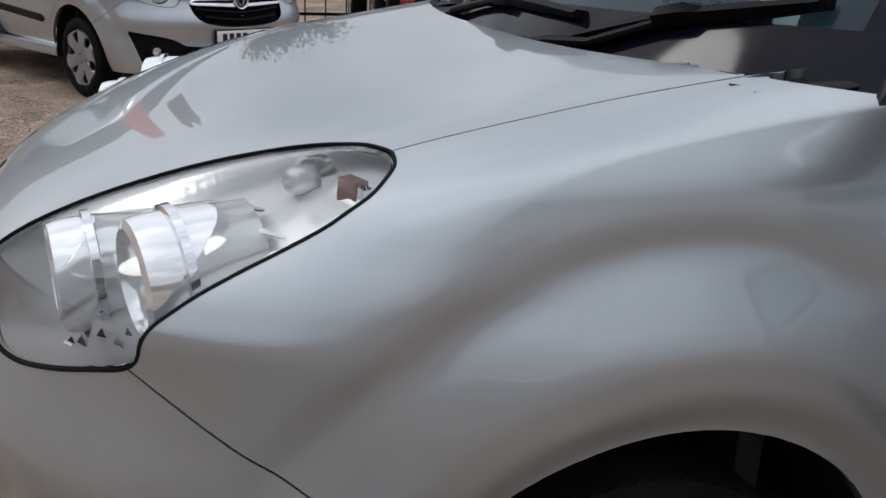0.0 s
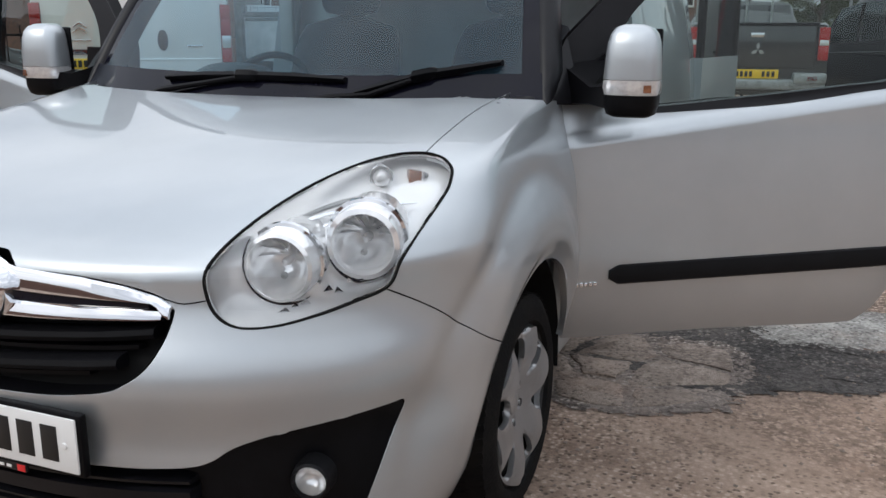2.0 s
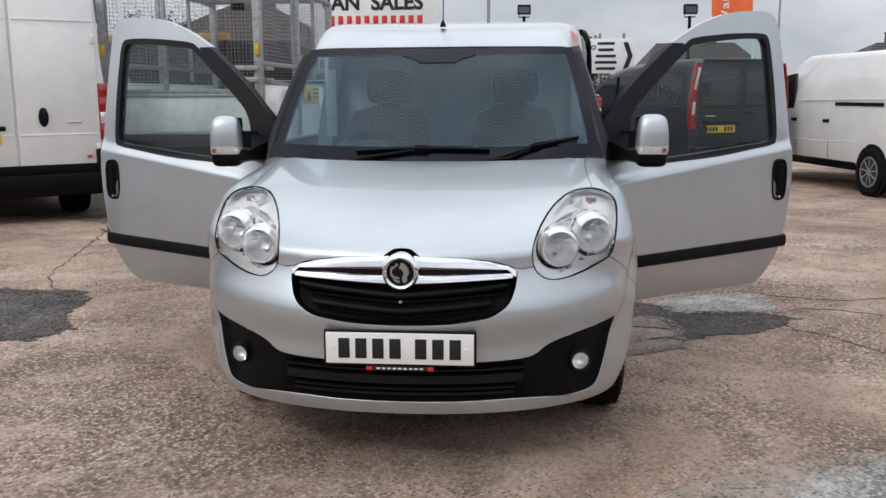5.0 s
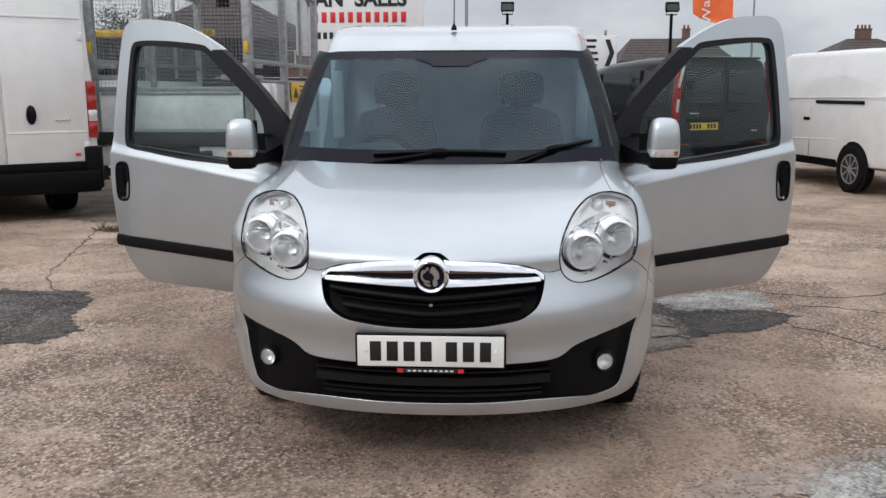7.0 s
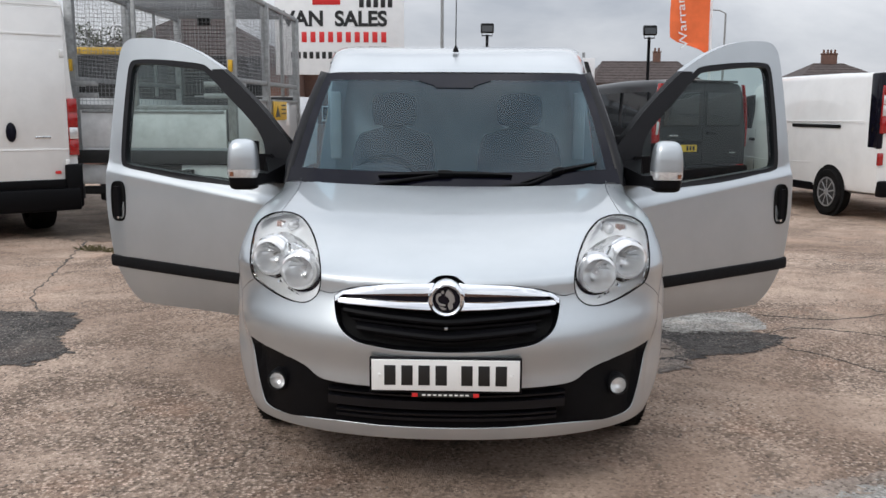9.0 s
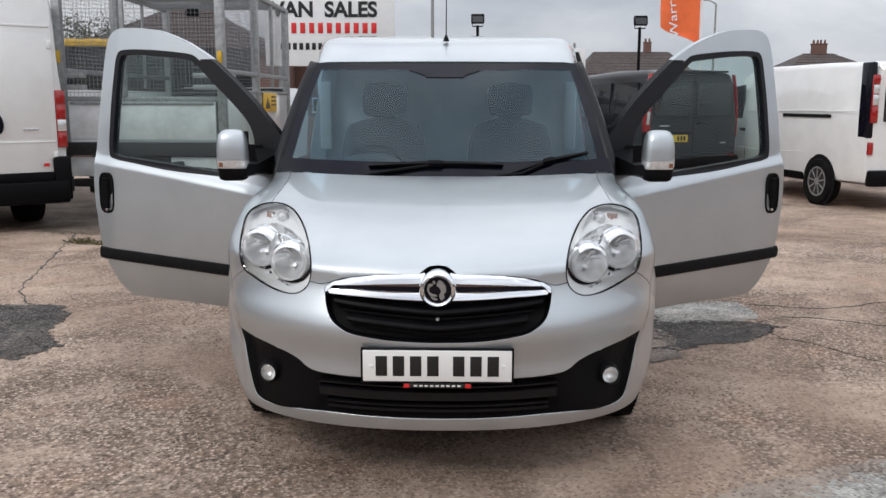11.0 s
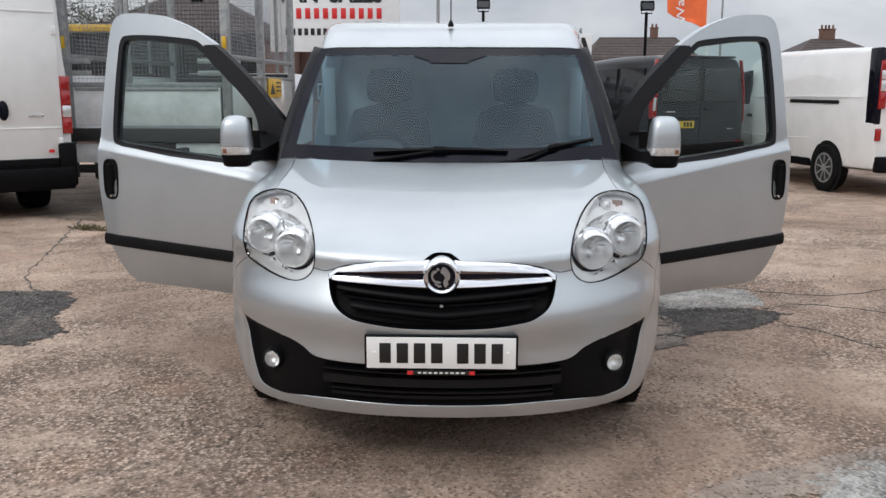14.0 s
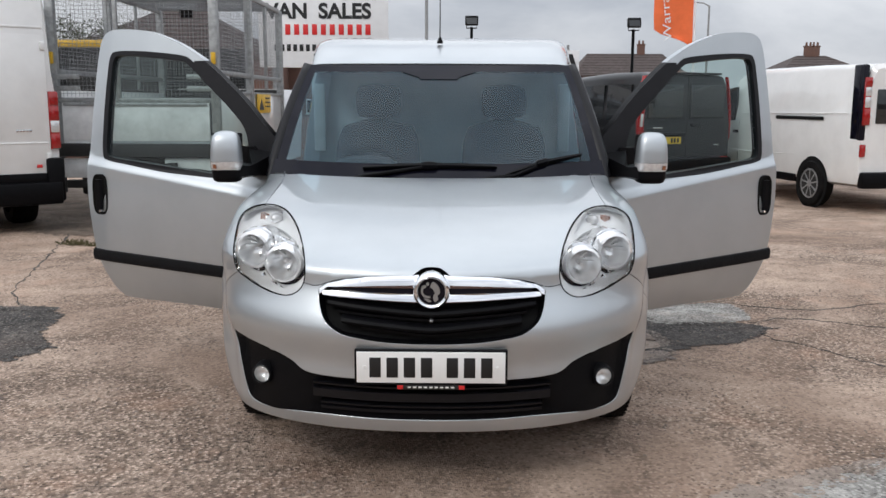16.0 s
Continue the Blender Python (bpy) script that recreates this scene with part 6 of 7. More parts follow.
def white_side_van():
    th = 11
    m = Matrix.Translation((6.48, 9.24, rise(6.5, 9.3))) @ pose(0, 0, 0, 0, 0, th)
    v = thing("white_van", "white panel van with a black side-door rail", "van", m)
    st = [(0, .94, .40, 1.97, .80, .10), (.05, .96, .36, 2.04, .83, .12), (1.2, .975, .34, 2.06, .85, .12), (3.2, .975, .34, 2.06, .85, .12), (3.6, .97, .34, 1.98, .80, .12), (4.05, .96, .34, 1.45, .76, .12), (4.4, .95, .34, 1.18, .80, .10), (5.0, .90, .36, 1.02, .74, .10), (5.15, .80, .42, .85, .6, .08)]
    part("body", rings([section(*s) for s in st]), WHITE, v, "white painted body", 30)
    for s in (-1, 1):
        lamp_stack(v, s * .90, 1.20, 1.84, .10, -.012, (0, .36, .6, .8, 1.0), (RED_LENS, PALE_LENS, PALE_LENS, RED_LENS))
        part("lamp_surround", box((s * .925, .11, 1.50), (.085, .24, 1.02), .03), GLOSS, v)
        part("bumper_reflector", box((s * .915, -.005, .86), (.07, .05, .17), .01), RED_LENS, v)
        simple_wheel(v, s * .915, 1.02, .335, .21, s, 9)
        simple_wheel(v, s * .915, 4.15, .335, .21, s, 9)
        for y in (1.02, 4.15):
            part("wheel_arch", turned([(.385, 0), (.385, .010), (.001, .010)], Matrix.Translation((s * .968, y, .345)) @ pose(0, 0, 0, 0, 90 * s, 0), 40), SEAL, v)
        part("door_rail", box((s * .978, 1.45, 1.28), (.012, 1.25, .05), .008), SEAL, v, "black sliding-door rail")
        part("sill", box((s * .955, 2.6, .38), (.05, 2.3, .12), .02), BLACK, v)
        part("side_crease", tube([(s * .974, .3, 1.36), (s * .976, 1.6, 1.35), (s * .974, 3.1, 1.33)], .008, 6), WHITE, v)
        part("side_crease", tube([(s * .978, 1.5, .74), (s * .979, 2.6, .70), (s * .976, 3.6, .72)], .008, 6), WHITE, v)
        rows = [[(s * w, y, z) for y, z in ((3.35, 1.20), (4.18, 1.18), (4.10, 1.30), (3.72, 1.72), (3.35, 1.76))] for w in (.93, .972)]
        dw = part("door_window", rings(rows), DARK_GLASS, v, "dark cab door window")
        for y in (3.30, 2.30):
            part("handle", box((s * .985, y, 1.02), (.025, .17, .05), .012), BLACK, v)
            seam_line(v, (s * .978, y - .10, .45), (s * .972, y - .10, 1.20))
        part("door_mirror", box((s * 1.10, 4.02, 1.22), (.17, .12, .24), .04, 3), BLACK, v)
    part("bumper", box((0, -.03, .46), (1.86, .14, .22), .03), BLACK, v)
    rear_plate(v, -.25, .86, -.02)
    seam_line(v, (0, -.004, .62), (0, -.004, 1.86))
    part("rear_window", box((-.42, -.005, 1.45), (.66, .02, .46), .04), DARK_GLASS, v)
    part("rear_window", box((.42, -.005, 1.45), (.66, .02, .46), .04), DARK_GLASS, v)
    rows = [[(x, y - .004 * k, z + .004 * k) for x, y, z in ((-.74, 4.10, 1.40), (.74, 4.10, 1.40), (.68, 3.66, 1.85), (-.68, 3.66, 1.85))] for k in (-3, 3)]
    part("windscreen", rings(rows), DARK_GLASS, v)


def dark_grey_van():
    m = Matrix.Translation((3.80, 11.40, rise(3.8, 11.4))) @ pose(0, 0, 0, 0, 0, 24)
    v = thing("dark_van", "dark grey panel van with tall red rear lamps", "van", m)
    st = [(0, .87, .42, 1.86, .74, .13), (.03, .90, .40, 1.97, .77, .14), (.25, .915, .38, 2.02, .80, .15), (1.2, .92, .38, 2.02, .80, .16), (2.2, .92, .38, 1.97, .79, .16), (2.7, .92, .38, 1.90, .75, .16),
          (3.1, .91, .38, 1.72, .69, .15), (3.45, .90, .38, 1.45, .70, .12), (3.7, .89, .38, 1.22, .74, .10), (4.1, .87, .40, 1.12, .72, .10), (4.45, .80, .44, .98, .62, .10), (4.55, .70, .50, .80, .55, .08)]
    part("body", rings([section(*s) for s in st]), GREY_VAN, v, "dark grey metallic body", 40)
    for s in (-1, 1):
        lamp = part("tail_lamp", rings([[(s * (x + dx), y, z) for x, y in ((-.060 if s < 0 else .004, -.020 if s < 0 else .002), (.022, -.012 if s < 0 else .006), (.034, .050), (.016, .085), (-.04 if s < 0 else .0, .02))] for dx, z in ((.885, .93), (.890, 1.20), (.878, 1.45), (.845, 1.70), (.800, 1.93))]), RED_LENS, v, "tall red and clear rear lamp")
        for z0, z1, x in ((1.14, 1.34, .888), (1.52, 1.86, .842)) if s < 0 else ():
            part("lamp_lens", box((s * (x - .02), -.020, (z0 + z1) / 2), (.046, .012, z1 - z0), .008, 2, pose(0, 0, 0, 0, -s * (13 if z0 > 1.4 else 4), 0)), PALE_LENS, lamp, "clear lamp lens")
        simple_wheel(v, s * .845, .85, .325, .20, s, 8)
        simple_wheel(v, s * .825, 3.55, .325, .20, s, 8)
        for y in (.85, 3.55):
            part("wheel_arch", turned([(.385, 0), (.385, .010), (.36, .014), (.001, .010)], Matrix.Translation((s * .912, y, .34)) @ pose(0, 0, 0, 0, 90 * s, 0), 40), SEAL, v)
        side = lambda z: .921 - .014 * smooth(.9, 1.3, z) - .105 * max(0, z - 1.28) ** 1.1
        for name, ys in (("side_window", ((2.32, 1.20), (3.38, 1.16), (3.20, 1.42), (2.92, 1.68), (2.32, 1.76))), ("side_window", ((1.02, 1.22), (2.22, 1.20), (2.22, 1.76), (1.06, 1.80))), ("side_window", ((.22, 1.24), (.92, 1.22), (.95, 1.80), (.30, 1.80)))):
            part(name, rings([[(s * (side(z) + d), y, z) for y, z in ys] for d in (-.05, .006)]), DARK_GLASS, v, "dark tinted side window")
        part("door_rail", box((s * .922, 1.25, 1.05), (.012, 1.6, .03), .006), SEAL, v)
        part("side_crease", tube([(s * .921, .15, 1.10), (s * .922, 1.8, 1.08), (s * .915, 3.5, 1.02)], .010, 6), GREY_VAN, v)
        part("bumper_reflector", box((s * .74, -.072, .62), (.15, .02, .07), .01), RED_LENS, v)
        part("rear_window", box((s * .41, -.008, 1.54), (.66, .02, .52), .06, 3), DARK_GLASS, v)
        part("window_surround", box((s * .41, -.003, 1.54), (.72, .014, .58), .006, 2), GREY_VAN, v)
        part("door_mirror", box((s * 1.02, 3.25, 1.22), (.18, .12, .22), .05, 3), GREY_VAN, v)
    part("bumper", box((0, -.03, .52), (1.78, .16, .26), .05), BLACK, v)
    rear_plate(v, -.36, .92, -.02)
    part("plate_hood", box((-.36, -.03, 1.02), (.66, .05, .06), .015), BLACK, v)
    part("door_handle", box((.18, -.02, 1.16), (.20, .03, .05), .015), BLACK, v)
    marks("badge_mark", v, (-.55, -.008, 1.12), 6, (.022, .02), .03, CHROME)
    marks("badge_mark", v, (.62, -.008, .84), 3, (.03, .016), .04, CHROME)
    seam_line(v, (.02, -.002, .66), (.02, -.002, 1.94))
    part("roof_spoiler", box((0, .04, 1.975), (1.3, .16, .035), .015, 2), GREY_VAN, v)
    rows = [[(x, y - .006 * k, z + .006 * k) for x, y, z in ((-.70, 3.62, 1.24), (.70, 3.62, 1.24), (.66, 3.16, 1.66), (-.66, 3.16, 1.66))] for k in (-3, 3)]
    part("windscreen", rings(rows), DARK_GLASS, v)


def pickup():
    m = Matrix.Translation((.80, 11.3, rise(.8, 11.3))) @ pose(0, 0, 0, 0, 0, 10)
    v = thing("pickup_truck", "dark grey pickup truck with a silver rear step bumper", "pickup truck", m)
    part("bed", rings([section(y, w, .55, zt, w - .03, .05) for y, w, zt in ((0, .86, 1.46), (.05, .88, 1.48), (1.55, .89, 1.48), (1.60, .88, 1.46))]), PICKUP, v, "dark grey load bed", 30)
    part("cab", rings([section(y, w, .55, zt, tw, .12) for y, w, zt, tw in ((1.64, .86, 1.5, .72), (1.85, .88, 1.80, .66), (2.9, .88, 1.82, .66), (3.4, .88, 1.40, .74), (3.8, .88, 1.18, .78), (5.1, .84, 1.08, .74))]), PICKUP, v, "", 30)
    part("rear_screen", rings([[(x, y, z) for x, y, z in ((-.66, 1.69 + d, 1.44), (.66, 1.69 + d, 1.44), (.60, 1.82 + d, 1.74), (-.60, 1.82 + d, 1.74))] for d in (-.03, .02)]), DARK_GLASS, v)
    part("tailgate", box((0, -.012, 1.17), (1.40, .03, .54), .02, 3), PICKUP, v)
    part("tailgate_cap", box((0, -.01, 1.455), (1.46, .07, .045), .01), BLACK, v)
    part("tailgate_handle", box((-.02, -.04, 1.32), (.17, .03, .06), .012), CHROME, v)
    for a in (90, 210, 330):
        q = Matrix.Translation((0, -.032, 1.13)) @ pose(0, 0, 0, 90) @ Matrix.Rotation(radians(a), 4, "Z")
        part("emblem", rings([[q @ Vector((x, y, z)) for x, y in ((0, 0), (.05, -.026), (.10, 0), (.05, .026))] for z in (-.004, .006)]), ALLOY, v)
    part("step_bumper", box((0, -.10, .70), (1.66, .18, .13), .02), STEEL, v, "silver rear step bumper")
    part("bumper_end", box((.64, -.12, .78), (.40, .2, .14), .03), STEEL, v)
    part("bumper_end", box((-.64, -.12, .78), (.40, .2, .14), .03), STEEL, v)
    rear_plate(v, 0, .83, -.14)
    for s in (-1, 1):
        lamp_stack(v, s * .80, 1.00, 1.42, .13, -.012)
        part("fog_lamp", box((s * .66, -.21, .78), (.14, .02, .07), .01), RED_LENS, v)
        simple_wheel(v, s * .78, .95, .36, .23, s, 6)
        simple_wheel(v, s * .78, 3.95, .36, .23, s, 6)
    for x in (-.7, -.35, 0, .35):
        part("ladder_bar", tube([(x, 1.62, 1.46), (x, 1.62, 1.9)], .015, 6), STEEL, v)


def navy_pickup():
    m = Matrix.Translation((-7.9, 3.55, rise(-8, 3.5))) @ pose(0, 0, 0, 0, 0, 84)
    v = thing("navy_pickup", "dark blue pickup with a black rear bumper", "pickup truck", m)
    part("body", rings([section(y, w, .55, zt, tw, .06) for y, w, zt, tw in ((0, .88, 1.42, .84), (.05, .91, 1.45, .87), (1.6, .92, 1.46, .88), (1.75, .92, 1.80, .70), (2.9, .92, 1.82, .70), (3.5, .90, 1.20, .8), (5.0, .86, 1.08, .76))]), NAVY, v, "dark blue metallic body", 30)
    part("tailgate", box((0, -.012, 1.12), (1.44, .03, .54), .02, 3), NAVY, v)
    part("bumper", box((0, -.10, .62), (1.80, .22, .22), .03), BLACK, v)
    part("badge_oval", turned([(.09, 0), (.088, .012), (.001, .014)], Matrix.Translation((0, -.028, 1.17)) @ pose(0, 0, 0, 90) @ Matrix.Diagonal((1, .45, 1, 1)), 24), CHROME, v)
    rear_plate(v, 0, .86, -.12)
    for s in (-1, 1):
        lamp_stack(v, s * .83, .95, 1.38, .13, -.012)
        part("reflector", box((s * .70, -.22, .62), (.16, .02, .05), .008), RED_LENS, v)
        simple_wheel(v, s * .82, 1.0, .38, .24, s, 6)
        simple_wheel(v, s * .82, 4.1, .38, .24, s, 6)


def dark_hatchback():
    m = Matrix.Translation((-12.8, 8.6, rise(-12, 8))) @ pose(0, 0, 0, 0, 0, 8)
    v = thing("dark_car", "black estate car parked beyond the railings", "car", m)
    part("body", rings([section(y, w, .28, zt, tw, .10) for y, w, zt, tw in ((0, .80, 1.0, .70), (.15, .86, 1.35, .62), (.8, .88, 1.46, .62), (2.2, .88, 1.46, .62), (2.9, .87, 1.02, .72), (4.1, .80, .86, .66), (4.2, .7, .7, .5))]), GREY_VAN, v, "", 30)
    for s in (-1, 1):
        part("side_window", rings([[(s * w, y, z) for y, z in ((.6, 1.0), (2.6, 1.0), (2.15, 1.36), (.8, 1.38))] for w in (.70, .84)]), DARK_GLASS, v)
        simple_wheel(v, s * .80, .85, .31, .2, s, 5)
        simple_wheel(v, s * .80, 3.45, .31, .2, s, 5)
        lamp_stack(v, s * .70, .75, .95, .2, -.005)


def wire_panel(v, a, b, z0, z1, pitch=.0485):
    """A panel of welded mesh between two upright edges."""
    a, b = Vector((*a, 0)), Vector((*b, 0))
    n, k = int((b - a).length / pitch), int((z1 - z0) / pitch)
    bm = bm_new()
    for i in range(n + 1):
        p = a.lerp(b, i / n)
        add_tube(bm, [(p.x, p.y, z0), (p.x, p.y, z1)], .0026, 3)
    for i in range(k + 1):
        z = z0 + (z1 - z0) * i / k
        add_tube(bm, [(a.x, a.y, z), (b.x, b.y, z)], .0026, 3)
    tagged(part("wire_mesh", bm, MESH_STEEL, v, "fine galvanised wire mesh"), kind="stuff")


def cage_truck():
    """A tipper with a caged body, its tail towards the yard; origin under the middle of the tail."""
    m = Matrix.Translation((-3.775, 7.8, rise(-3.8, 8.5)))
    v = thing("cage_truck", "grey tipper truck with a tall wire mesh cage", "truck", m)
    w, ln = .975, 4.15
    part("deck", box((0, ln / 2, .90), (2 * w - .04, ln, .12), .02), STEEL, v)
    for s in (-1, 1):
        part("chassis_rail", box((s * .42, 2.6, .66), (.10, 5.6, .22), .01), CHASSIS, v)
    tail = part("tailboard", box((0, -.01, 1.26), (2 * w - .16, .05, .46), .008), PANEL_GREY, v, "pale grey tailboard")
    part("tailboard_cap", box((0, -.035, 1.47), (2 * w - .2, .03, .035), .006), STEEL, tail)
    part("tail_frame", box((0, .0, .92), (2 * w, .10, .16), .01), CHASSIS, v)
    # plain dark box added to give the shade under the deck
    part("underbody", box((0, 2.2, .58), (1.66, 3.9, .46), .03), CHASSIS, v, "dark solid box filling the shaded space under the deck")
    part("under_guard", box((0, .08, .50), (2 * w - .1, .08, .10), .01), CHASSIS, v)
    for s in (-1, 1):
        part("lamp_board", box((s * .62, .03, .70), (.62, .04, .24), .01), PANEL_GREY, v, "pale grey lamp board")
        part("mudflap", box((s * .82, .95, .46), (.30, .02, .52), .004), CHASSIS, v)
        for y0, y1 in ((.10, 1.76), (1.86, 3.96)):
            side = part("dropside", box((s * (w - .01), (y0 + y1) / 2, 1.26), (.04, y1 - y0, .76), .008), WHITE, v, "off-white dropside panel")
            part("dropside_cap", box((s * (w + .012), (y0 + y1) / 2, 1.62), (.03, y1 - y0, .035), .006), STEEL, side)
        for y, big in ((0, 1), (1.81, 1), (2.9, 0), (4.0, 1)):
            part("post", box((s * w, y, 1.93 if big else 2.32), (.10 if big else .045, .10 if big else .045, 2.06 if big else 1.26), .006), STEEL, v)
        for z in (1.86, 2.95):
            part("rail", box((s * w, ln / 2 - .05, z), (.05, ln - .1, .06), .006), STEEL, v)
        wire_panel(v, (s * w, .05), (s * w, 3.95), 1.88, 2.95)
        part("latch", box((s * w, -.065, 2.02), (.05, .05, .14), .008), YELLOW, v, "yellow cage latch")
        for z in (1.66, 1.80):
            part("latch_bar", box((s * (w - .16), -.06, z), (.34, .03, .06), .006), STEEL, v)
            part("side_clasp", box((s * (w + .05), .26, z), (.03, .34, .05), .006), STEEL, v)
        simple_wheel(v, s * .82, 1.35, .36, .25, s, 6)
        simple_wheel(v, s * .82, 4.9, .36, .22, s, 6)
    for z in (1.52, 2.95):
        part("tail_rail", box((0, 0, z), (2 * w, .05, .06), .006), STEEL, v)
    part("post", box((-.20, 0, 2.23), (.05, .05, 1.40), .006), STEEL, v)
    for y in (0, 1.35, 2.7, 4.0):
        part("roof_beam", box((0, y, 2.98), (2 * w, .06, .05), .006), STEEL, v)
    bm = bm_new()
    for k in range(40):
        add_tube(bm, [(-w + .0495 * k, 0, 2.96), (-w + .0495 * k, 4.0, 2.96)], .003, 3)
    for k in range(80):
        add_tube(bm, [(-w, .05 * k, 2.96), (w, .05 * k, 2.96)], .003, 3)
    tagged(part("roof_mesh", bm, MESH_STEEL, v, "fine galvanised roof mesh"), kind="stuff")
    part("work_lamp", box((-.35, 3.4, 2.86), (.20, .08, .12), .01), BLACK, v)
    wire_panel(v, (-w + .05, 0), (w - .05, 0), 1.55, 2.93)
    wire_panel(v, (-w + .05, 4.0), (w - .05, 4.0), 1.70, 2.93)
    part("headboard", box((0, 4.0, 1.30), (2 * w - .1, .06, .80), .01), CHASSIS, v, "dark steel headboard")
    hz = part("warning_plate", box((w + .045, 2.50, 1.48), (.012, .90, .27), .004), YELLOW, v, "yellow hazard warning plate")
    part("warning_symbol", rings([[(x, 2.30 + y, 1.46 + z) for y, z in ((-.16, -.07), (.16, -.07), (0, .09))] for x in (w + .050, w + .055)]), INK, hz)
    for z in (1.44, 1.50, 1.56):
        part("text_bar", box((w + .053, 2.72, z), (.004, .34, .022), .001), INK, hz)
    part("cab", rings([[(x, y, z) for x, z in ((-.96, .5), (.96, .5), (1.0, 1.3), (.97, 1.5), (.84, 1.72), (-.84, 1.72), (-.97, 1.5), (-1.0, 1.3))] for y in (4.25, 4.35, 5.4, 5.9)]), WHITE, v, "white truck cab")


high_white_van()
white_side_van()
dark_grey_van()
pickup()
navy_pickup()
dark_hatchback()
cage_truck()
second = copy_thing(silver_van, Matrix.Translation((-5.26, .937, 0)) @ pose(0, 0, 0, 0, 0, 121.7))
second.name = "panel_van.001"
tagged(second, "silver panel van with its doors shut, parked across the yard")
for child in second.children:
    if child.name.startswith("door.") or child.name == "door":
        s = 1 if child.matrix_basis.translation.x > 0 else -1
        child.matrix_basis = Matrix.Translation((s * .845, 1.330, 0)) @ pose(0, 0, 0, 0, s * -1.5, 0)

# ---- signs, lamps, railings, houses and trees round the yard ----
def sign_board():
    m = Matrix.Translation((-2.50, 14.8, rise(-2.4, 14)))
    v = thing("sign_board", "white van sales sign board with black and red lettering", "sign", m)
    part("panel", box((0, 0, 3.25), (2.55, .05, 2.1), .008), BOARD, v)
    for x in (-1.0, 1.0):
        part("post", tube([(x, .06, 0), (x, .06, 4.2)], .045, 10), STEEL, v)
    for word, x in (("VAN", -.70), ("SALES", .44)):
        lettering("lettering", word, .40, INK, v, Matrix.Translation((x - .015, -.03, 3.27)) @ pose(0, 0, 0, 90), bold=.014)
    marks("phone_mark", v, (0, -.03, 2.93), 11, (.10, .20), .175, RED)
    marks("address_mark", v, (0, -.03, 2.58), 16, (.075, .13), .125, INK)
    part("logo_block", box((-.25, -.03, 3.66), (.55, .01, .22), .004), RED, v)
    marks("logo_mark", v, (.72, -.03, 3.58), 5, (.09, .16), .14, INK)


def direction_sign():
    m = Matrix.Translation((2.26, 16.4, rise(2.3, 16) - .22))
    v = thing("direction_sign", "white road direction sign with a black arrow on posts", "sign", m)
    part("panel", box((0, 0, 2.48), (.98, .03, .72), .006), BOARD, v)
    for x in (-.25, .25):
        part("post", tube([(x, .04, 0), (x, .04, 2.95)], .03, 8), STEEL, v)
    part("arrow", rings([[(x, y, 2.48 + z) for x, z in ((.24, .28), (.34, .28), (.44, 0), (.34, -.28), (.24, -.28), (.34, 0))] for y in (-.022, -.016)]), INK, v)
    for k, w in enumerate((.36, .32, .42, .46, .40)):
        part("text_bar", box((-.12, -.019, 2.74 - .13 * k), (w, .006, .055), .001), INK, v)
    part("symbol", turned([(.05, 0), (.05, .004), (.03, .005), (.03, 0)], Matrix.Translation((-.38, -.018, 2.66)) @ pose(0, 0, 0, 90), 16, closed=True), INK, v)


def flood_lamp(x, y, h):
    v = thing("floodlight", "black floodlight on a slim steel pole", "floodlight", Matrix.Translation((x, y, rise(x, y))), "yard floodlights")
    part("pole", tube([(0, 0, 0), (0, 0, h - .12)], .03, 10), BLACK, v)
    part("bracket", tube([(-.10, 0, h - .04), (-.10, -.02, h - .14), (.10, -.02, h - .14), (.10, 0, h - .04)], .012, 6), BLACK, v)
    head = part("head", box((0, -.06, h), (.26, .10, .18), .02, 2, pose(0, 0, 0, -18)), BLACK, v)
    part("lens", box((0, -.118, h - .012), (.21, .008, .13), .004, 1, pose(0, 0, 0, -18)), DARK_GLASS, head)


def feather_flag(x, y, turn=0):
    v = thing("feather_flag", "orange feather flag with white lettering on a white pole", "flag", Matrix.Translation((x, y, rise(x, y))) @ pose(0, 0, 0, 0, 0, turn), "feather flags")
    part("pole", tube([(0, 0, 0), (0, 0, 2.6), (-.02, 0, 4.2), (-.25, 0, 5.1), (-.6, 0, 5.4)], [.028, .024, .02, .014, .008], 8), BOARD, v)
    bm = bm_new()
    rows = []
    for k in range(19):
        t = k / 18
        z = 2.62 + 2.6 * t
        right = -.035 - .30 * max(0, t - .6) ** 1.5
        left = -.80 + .10 * t - .06 * math.sin(t * 5) if t > .10 else -.80 + .55 * (1 - t / .10) ** 2 + .0
        row = []
        for j in range(9):
            f = j / 8
            row.append((right + (left - right) * f, .05 * math.sin(f * 5 + t * 4), z + .10 * f * (1 - t) * (1 if t < .1 else .4)))
        rows.append(row)
    vr = [[bm.verts.new(p) for p in r] for r in rows]
    for a, b in zip(vr, vr[1:]):
        for i in range(8):
            bm.faces.new((a[i], a[i + 1], b[i + 1], b[i]))
    bmesh.ops.recalc_face_normals(bm, faces=bm.faces)
    bmesh.ops.solidify(bm, geom=bm.faces[:], thickness=.004)
    cloth = part("cloth", bm, FLAG, v, "orange cloth")
    lettering("lettering", "Warranty", .29, BOARD, cloth, Matrix.Translation((-.61, -.075, 3.36)) @ pose(0, 0, 0, 90, 0, 0) @ pose(0, 0, 0, 0, 0, 97) @ Matrix.Diagonal((1.12, .80, 1, 1)))


